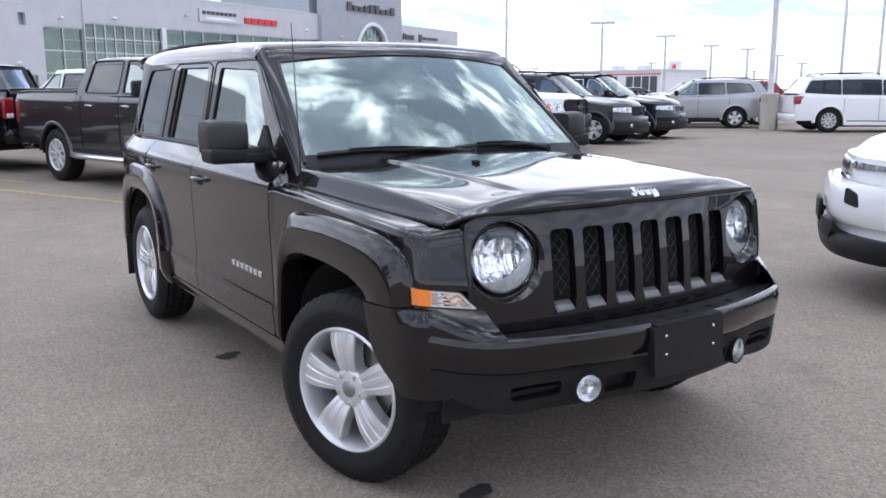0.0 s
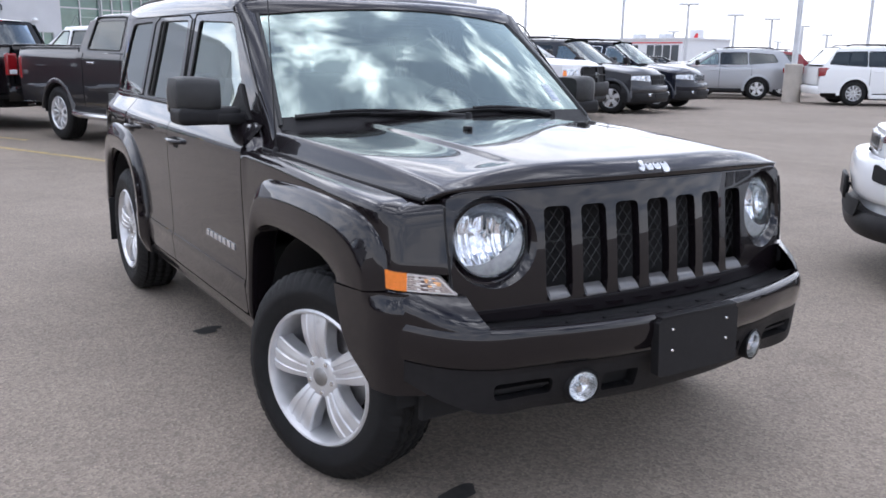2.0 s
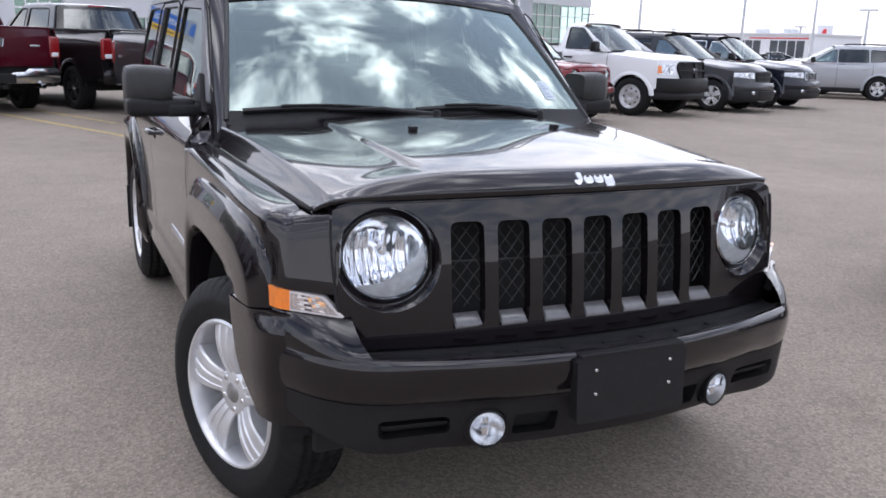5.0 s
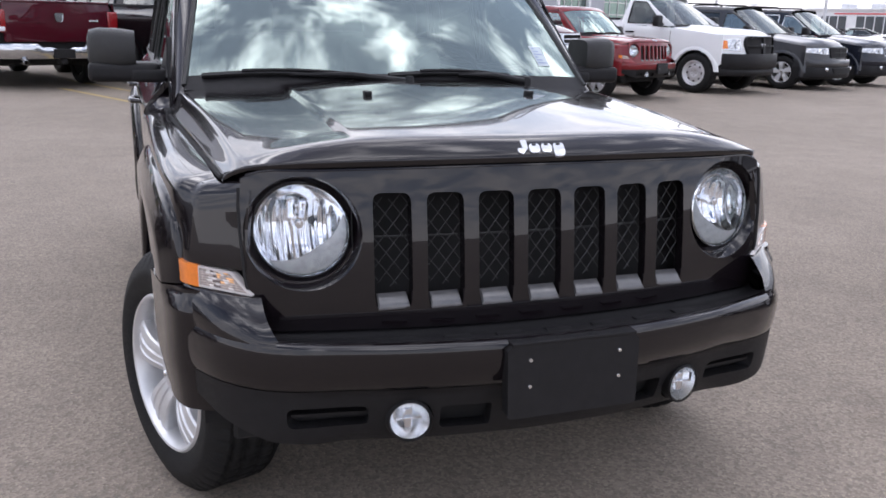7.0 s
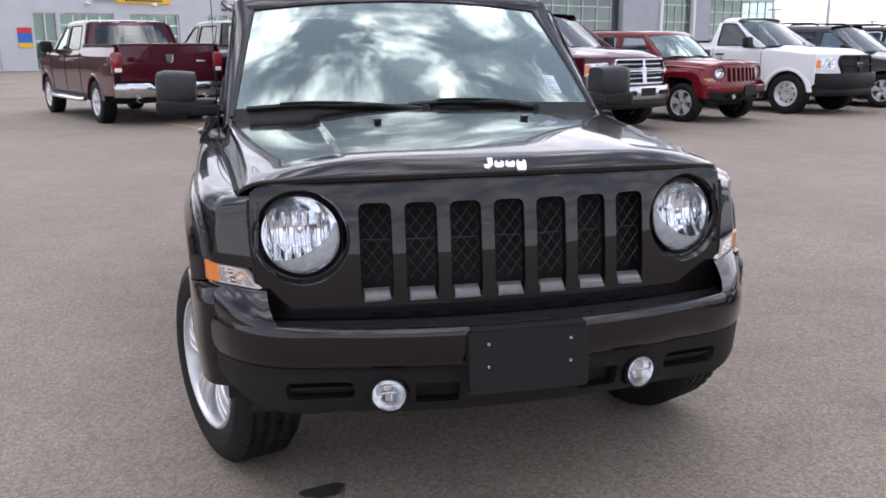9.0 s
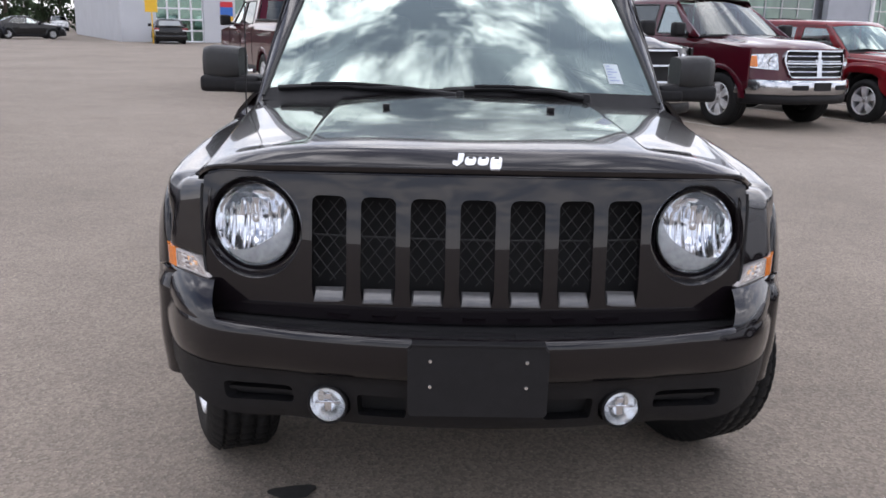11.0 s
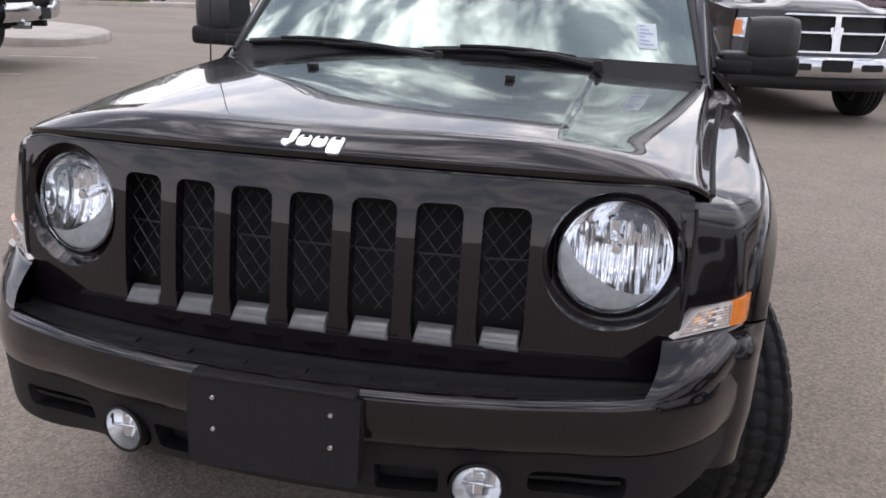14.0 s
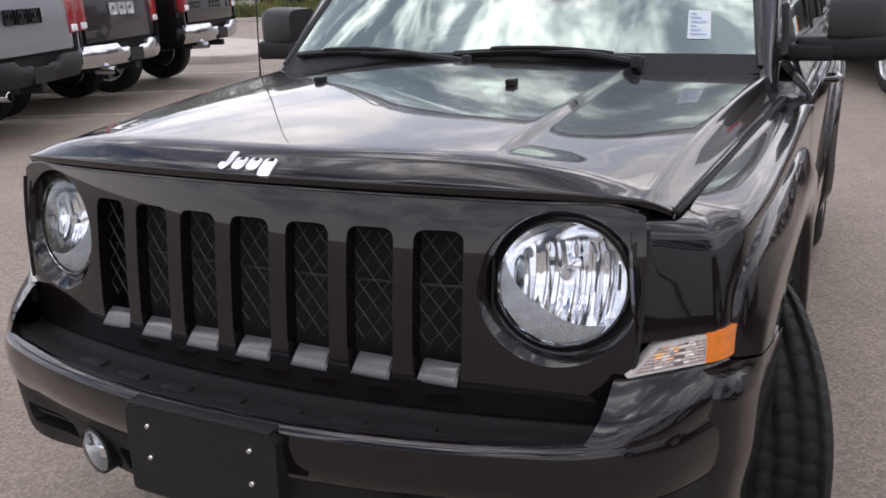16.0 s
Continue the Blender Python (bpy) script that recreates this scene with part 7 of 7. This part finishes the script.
def lettering(text, k, z, width, material=None, label="dark letters on the wall", out=.10):
    cu = bpy.data.curves.new("lettering", "FONT")
    cu.body, cu.size, cu.extrude = text, 1.0, 0.04
    tmp = bpy.data.objects.new("lettering", cu)
    me = bpy.data.meshes.new_from_object(tmp)
    bpy.data.objects.remove(tmp)
    bpy.data.curves.remove(cu)
    xs = [v.co.x for v in me.vertices]
    s = width / (max(xs) - min(xs))
    m = Matrix((tuple(BU) + (0,), (0, 0, 1, 0), tuple(-BN) + (0,), (0, 0, 0, 1))).transposed()
    me.transform(Matrix.Translation(bpt(k, z, -out)) @ m @ Matrix.Diagonal((s, s, s, 1)) @ Matrix.Translation((-min(xs), 0, 0)))
    me.materials.append(material or M_LETTER)
    ob = new("lettering", me)
    ob.parent = dealer
    ob["label"] = label
    return ob


lettering("EXPRESS", 6.55, 5.06, 2.0, M_WHITE, "white letters on the blue sign", .17)
lettering("Service", 14.0, 3.98, 3.1)
lettering("Reception", 17.75, 3.98, 3.75)
# cladding panels in running courses above the doors
pm = bpy.data.meshes.new("cladding_panel")
b_ = bmesh.new()
box((2.388, .04, 1.188), (0, 0, 0), .012, 1, None, b_)
for fc in b_.faces:
    fc.smooth = False
b_.to_mesh(pm)
b_.free()
pm.materials.append(M_CLAD)
wall_ob = [o for o in dealer.children if o.name.startswith("service_wall")][0]
turn = Matrix((tuple(BU) + (0,), tuple(BN) + (0,), (0, 0, 1, 0), (0, 0, 0, 1))).transposed()
for r_ in range(3):
    for c_ in range(13):
        k = -5.2 + c_ * 2.4
        if k + 1.2 > 26.2:
            continue
        z = 5.6 + r_ * 1.2 - .6 + .9
        if 4.6 < k + 1.2 and k - 1.2 < 10.3 and r_ == 0:
            continue
        if 24.9 > k - 1.2 and k + 1.2 > 24.3 and r_ <= 1:
            continue
        o = new("cladding_panel", pm)
        o.parent = wall_ob
        o.matrix_local = Matrix.Translation(bpt(k, z, -.015)) @ turn

# ---- light poles ----


def light_pole(x, y, h, heads=2, base=False, r=.09):
    p = thing("light_pole", "tall grey car-park light pole" + (" on a round concrete base" if base else " with flat lamp heads"), "light pole", "car-park light poles")
    z0 = ground_z(y)
    if base:
        part("concrete_base", lathe([(.001, 1.22), (.24, 1.22), (.28, 1.19), (.285, 0), (.29, -.1)], "z", 28, centre=(x, y, z0)), M_CONCRETE, p)
    part("pole", tube([(x, y, z0 + (1.2 if base else 0)), (x, y, z0 + h)], [r, r * .6], 10), M_GALV, p)
    for s in (-1, 1)[:heads]:
        hd = part("lamp_head", box((1.1 + r, .5, .12 + .6 * r), (x + s * .75 * .62, y - s * .75 * .78, z0 + h), .04, 2, pose(0, 0, 0, 0, 0, -52)), M_GALV, p)
        part("lamp_lens", box((.6, .34, .02), (x + s * .8 * .62, y - s * .8 * .78, z0 + h - .07), .008, 1, pose(0, 0, 0, 0, 0, -52)), M_WHITELENS, hd)
    return p


def at_angle(az, d, x0=-2.13, y0=-2.62):
    return x0 + d * math.sin(radians(az)), y0 + d * math.cos(radians(az))


for az, d, h in ((43.54, 105, 9), (47.5, 134, 9), (50.3, 167, 9), (52.45, 184, 9), (54.2, 224, 9), (46.7, 250, 8.4), (39.25, 330, 9), (52.9, 420, 9), (37.4, 95, 12.5), (57.8, 66, 12.5), (59.8, 78, 9.6), (34.0, 210, 9), (31.5, 260, 9), (55.6, 300, 9)):
    light_pole(*at_angle(az, d), h, 2, False, max(.10, d * .0019))
light_pole(22.6, 15.4, 12, 2, True, .095)

# ---- far dealership across the road ----
fd = thing("far_showroom", "low white showroom with dark glass and a red stripe", "building")
fx, fy = at_angle(40.2, 178)
gx_, gy_ = at_angle(47.3, 160)
fa, fb = Vector((fx, fy, ground_z(fy))), Vector((gx_, gy_, ground_z(gy_)))
fu = (fb - fa).normalized()
fn_ = Vector((-fu.y, fu.x, 0))
FL = (fb - fa).length


def fslab(k0, k1, z0, z1, d0, d1):
    bm = bmesh.new()
    c = [[bm.verts.new(fa + fu * k + fn_ * d + Vector((0, 0, z))) for k, z in brect(k0, k1, z0, z1)] for d in (d0, d1)]
    a, b = c
    for f in ((a[0], a[1], a[2], a[3]), (b[3], b[2], b[1], b[0]), (a[0], b[0], b[1], a[1]), (a[1], b[1], b[2], a[2]), (a[2], b[2], b[3], a[3]), (a[3], b[3], b[0], a[0])):
        bm.faces.new(f)
    return outwards(bm)


part("wall", fslab(0, FL, 0, 4.6, 0, 14), M_WHITE, fd)
part("roof", fslab(-.3, FL + .3, 4.6, 4.9, -.3, 14), M_WHITE, fd)
part("stripe", fslab(FL * .55, FL, 3.9, 4.1, -.1, 0), M_SIGNRED, fd)
M_FARGLASS = mat("dark_far_glass", (0.05, 0.06, 0.07), 0.2, vary=0.3, vscale=0.5)
for i in range(8):
    k = FL * .45 + i * FL * .066
    if i != 3:
        part("window", fslab(k + .1, k + FL * .06, .4, 3.6, -.06, 0), M_FARGLASS, fd)
for k in (FL * .5, FL * .72):
    part("roof_unit", fslab(k, k + 1.6, 4.9, 5.7, 3, 5), M_GALV, fd)
px_, py_ = at_angle(48.1, 165)
pyl = thing("sign_pylon", "white sign pylon with a plain red round shape", "sign")
part("pylon", box((2.6, .6, 6.4), (px_, py_, ground_z(py_) + 3.2), .1, 1, pose(0, 0, 0, 0, 0, -48)), M_WHITE, pyl)
part("pylon_shape", lathe([(.001, -.05), (.7, -.05), (.75, 0)], "y", 20, centre=(px_ - .25, py_ - .35, ground_z(py_) + 5.0)), M_SIGNRED, pyl)

# ---- painted stall lines ----
M_LINE = mat("worn_line_paint", (0.46, 0.43, 0.36), 0.8, vary=0.2, vscale=20, stain=(0.2, 0.18, 0.16), sscale=7, smin=0.5, smax=0.7)
M_LINE_Y = mat("worn_yellow_paint", (0.42, 0.31, 0.13), 0.8, vary=0.2, vscale=20, stain=(0.2, 0.17, 0.13), sscale=7, smin=0.5, smax=0.7)


def strip(a, b, w, m):
    d = Vector((b[0] - a[0], b[1] - a[1]))
    n = Vector((-d.y, d.x)).normalized() * w / 2
    rows = []
    for q in np.linspace(0, 1, 8):
        x, y = lerp(a[0], b[0], q), lerp(a[1], b[1], q)
        rows.append([(x - n.x, y - n.y, ground_z(y - n.y) + .004), (x + n.x, y + n.y, ground_z(y + n.y) + .004)])
    return tagged(outwards_mesh(part("stall_line", grid(rows), m), (0, 0, 1)), "worn painted parking stall line on asphalt", "road marking", "stall lines")


strip(lot(3.77, 7.6)[:2], lot(3.77, 13.4)[:2], .11, M_LINE_Y)
strip(lot(4.55, 11.0)[:2], lot(4.55, 15.0)[:2], .10, M_LINE_Y)
for u in (7.97, 10.95, 13.75, 16.8, 19.8):
    strip(lot(u, 7.3)[:2], lot(u, 12.4)[:2], .10, M_LINE)
for x, y in ((-7.25, 5.22), (-7.95, 7.2), (-8.5, 9.6), (-6.7, 2.9)):
    strip((x - 4.6, y - 1.7), (x + .72, y + .26), .10, M_LINE)

# ---- kerbed islands and planting ----


def island(name, outline, label):
    t = thing(name, label, "kerb", kind="structure")
    pts = rounded(outline, .9, 6)
    c = Vector((sum(p[0] for p in pts) / len(pts), sum(p[1] for p in pts) / len(pts)))
    rows = []
    for f, z in ((1.0, -.02), (1.0, .12), (.995, .145), (.985, .15)):
        rows.append([(c.x + (p[0] - c.x) * f, c.y + (p[1] - c.y) * f, ground_z(p[1]) + z) for p in pts])
    bm = grid(rows, closed=True)
    bm.verts.ensure_lookup_table()
    bm.faces.new(bm.verts[-len(pts):])
    part("kerb_and_slab", outwards(bm), M_CONCRETE, t)
    return t


island("island", [(-9.3, 10.9), (-9.5, 12.9), (-11.0, 14.6), (-15.0, 16.4), (-21.0, 16.0), (-21.0, 12.2), (-13.0, 10.6)], "pale concrete car-park island with rounded kerb")
island("planter", [(-30.5, 22.6), (-22.0, 26.6), (-18.5, 28.4), (-16.6, 30.0), (-17.6, 31.0), (-21.0, 30.4), (-31.0, 26.0)], "low kerbed planting strip")
M_LEAF = mat("shrub_leaf", (0.07, 0.10, 0.025), 0.7, vary=0.4, vscale=1.5, stain=(0.26, 0.21, 0.06), sscale=.9, smin=.45, smax=.6)
M_TREE = mat("tree_leaf", (0.035, 0.062, 0.022), 0.75, vary=0.45, vscale=0.7)
M_BARK = mat("bark", (0.10, 0.08, 0.06), 0.9, vary=0.3, vscale=6, bump=0.4, bscale=30)


def blades(bm, rng, x, y, z, n, r, h):
    for _ in range(n):
        a, q = rng.uniform(0, 6.28), r * math.sqrt(rng.random())
        bx, by = x + q * math.cos(a), y + q * math.sin(a)
        hh, w, b = h * rng.uniform(.55, 1.1), rng.uniform(.02, .05), rng.uniform(0, 6.28)
        lx, ly = rng.uniform(-.25, .25) * hh, rng.uniform(-.25, .25) * hh
        v = [bm.verts.new(p) for p in ((bx - w * math.cos(b), by - w * math.sin(b), z), (bx + w * math.cos(b), by + w * math.sin(b), z), (bx + lx, by + ly, z + hh))]
        bm.faces.new(v)


rng = random.Random(4)
bm = bmesh.new()
for i in range(26):
    q = i / 25
    x, y = lerp(-29.5, -19.6, q) + rng.uniform(-.4, .4), lerp(24.4, 29.2, q) + rng.uniform(-.5, .5)
    blades(bm, rng, x, y, ground_z(y) + .12, 150, rng.uniform(.5, .9), rng.uniform(.55, .95))
tagged(part("shrubs", bm, M_LEAF), "yellow-green grasses and low shrubs in the planter", "shrubs", kind="stuff")


def tree(seed, h):
    rng = random.Random(seed)
    t = thing("tree", "dense dark green deciduous tree at the lot edge", "tree", "trees at the lot edge")
    pts = [(0, 0, -.2), (.05 * h * rng.uniform(-.3, .3), 0, h * .3), (.1, .1, h * .6)]
    bm = bmesh.new()
    tube(pts, [h * .025, h * .018, h * .008], 8, bm)
    limbs = []
    for _ in range(7):
        a, z = rng.uniform(0, 6.28), h * rng.uniform(.25, .55)
        e = (math.cos(a) * h * rng.uniform(.15, .28), math.sin(a) * h * rng.uniform(.15, .28), z + h * rng.uniform(.12, .3))
        tube([(0, 0, z), (e[0] * .5, e[1] * .5, z + (e[2] - z) * .6), e], [h * .011, h * .007, h * .003], 5, bm)
        limbs.append(e)
    part("trunk", outwards(bm), M_BARK, t)
    bm = bmesh.new()
    clumps = limbs + [(rng.gauss(0, .13) * h, rng.gauss(0, .13) * h, h * rng.uniform(.08, .97)) for _ in range(34)]
    for c in clumps:
        rr = h * rng.uniform(.08, .15)
        for _ in range(60):
            d = Vector((rng.gauss(0, 1), rng.gauss(0, 1), rng.gauss(0, .8)))
            p = Vector(c) + d.normalized() * rr * rng.uniform(.4, 1.05)
            n = Vector((rng.gauss(0, 1), rng.gauss(0, 1), rng.gauss(0, 1))).normalized()
            s = n.orthogonal().normalized() * h * rng.uniform(.014, .028)
            u = n.cross(s)
            bm.faces.new([bm.verts.new(p + s), bm.verts.new(p + u * .7), bm.verts.new(p - s), bm.verts.new(p - u * .7)])
    part("crown", bm, M_TREE, t, smooth=None)
    return t


kinds = [tree(1, 10.5), tree(2, 8.5), tree(3, 12.0)]
rng = random.Random(9)
spots = []
for i in range(46):
    az = lerp(-54, -15.5, i / 45) + rng.uniform(-.5, .5)
    spots.append((*at_angle(az, rng.uniform(108, 130), 0, -2.4), i % 3, rng.uniform(.85, 1.2)))
for i, (x, y, k, s) in enumerate(spots):
    m = pose(x, y, ground_z(y), 0, 0, rng.uniform(0, 360))
    if i < 3:
        kinds[i].matrix_world = m
    else:
        copy_thing(kinds[k], m)

# ---- vehicles far off ----
sedan = vehicle("sedan", "black sedan with chrome window line behind the planter", "car", "", SEDAN, P_BLACK)
park(sedan, -21.0, 33.4, 123)
FAR2 = "vehicles far across the lot"


def far_copy(src, x, y, yaw, label):
    c = copy_thing(src, pose(x, y, ground_z(y), 0, 0, yaw))
    tagged(c, label, "", FAR2)
    return c


far_copy(sedan, -16.9, 54.2, 200, "dark sedan parked at the service doors")
far_copy(van, -46.0, 70.0, 120, "white van beyond the planter")
far_copy(white_cross, -41.0, 96.0, 25, "white crossover far across the lot")
far_copy(durango, -36.5, 97.0, 25, "grey sport utility far across the lot")
far_copy(white_ram, -31.0, 88.0, -70, "white pickup far beyond the service building")
for k, (src, label) in enumerate(((sedan, "dark sedan in a far row"), (cherokee_dark, "blue-black sport utility in a far row"), (durango, "grey sport utility in a far row"), (sedan, "dark sedan in a far row"), (black_ram, "black pickup in a far row"), (red_far, "red crossover in a far row"))):
    far_copy(src, -25.6 - 2.7 * k, 57.0 - 2.2 * k, 128, label)
far_copy(journey, 34.0, 30.0, 225, "silver crossover in a far row")
far_copy(cherokee_dark, 38.5, 35.0, 225, "dark sport utility in a far row")
far_copy(sedan, 43.0, 44.0, 225, "dark sedan in a far row beyond the pole")
far_copy(white_cross, 31.0, 37.0, 225, "white crossover in a far row")

post = thing("sign_post", "yellow square warning sign on a short post", "sign")
part("post", tube([(-16.8, 51.0, ground_z(51)), (-16.8, 51.0, ground_z(51) + 2.6)], .04, 8), M_SIGNYELLOW, post)
part("sign_plate", box((.75, .03, .9), (-16.8, 50.95, ground_z(51) + 2.3), .01, 1), M_SIGNYELLOW, post)
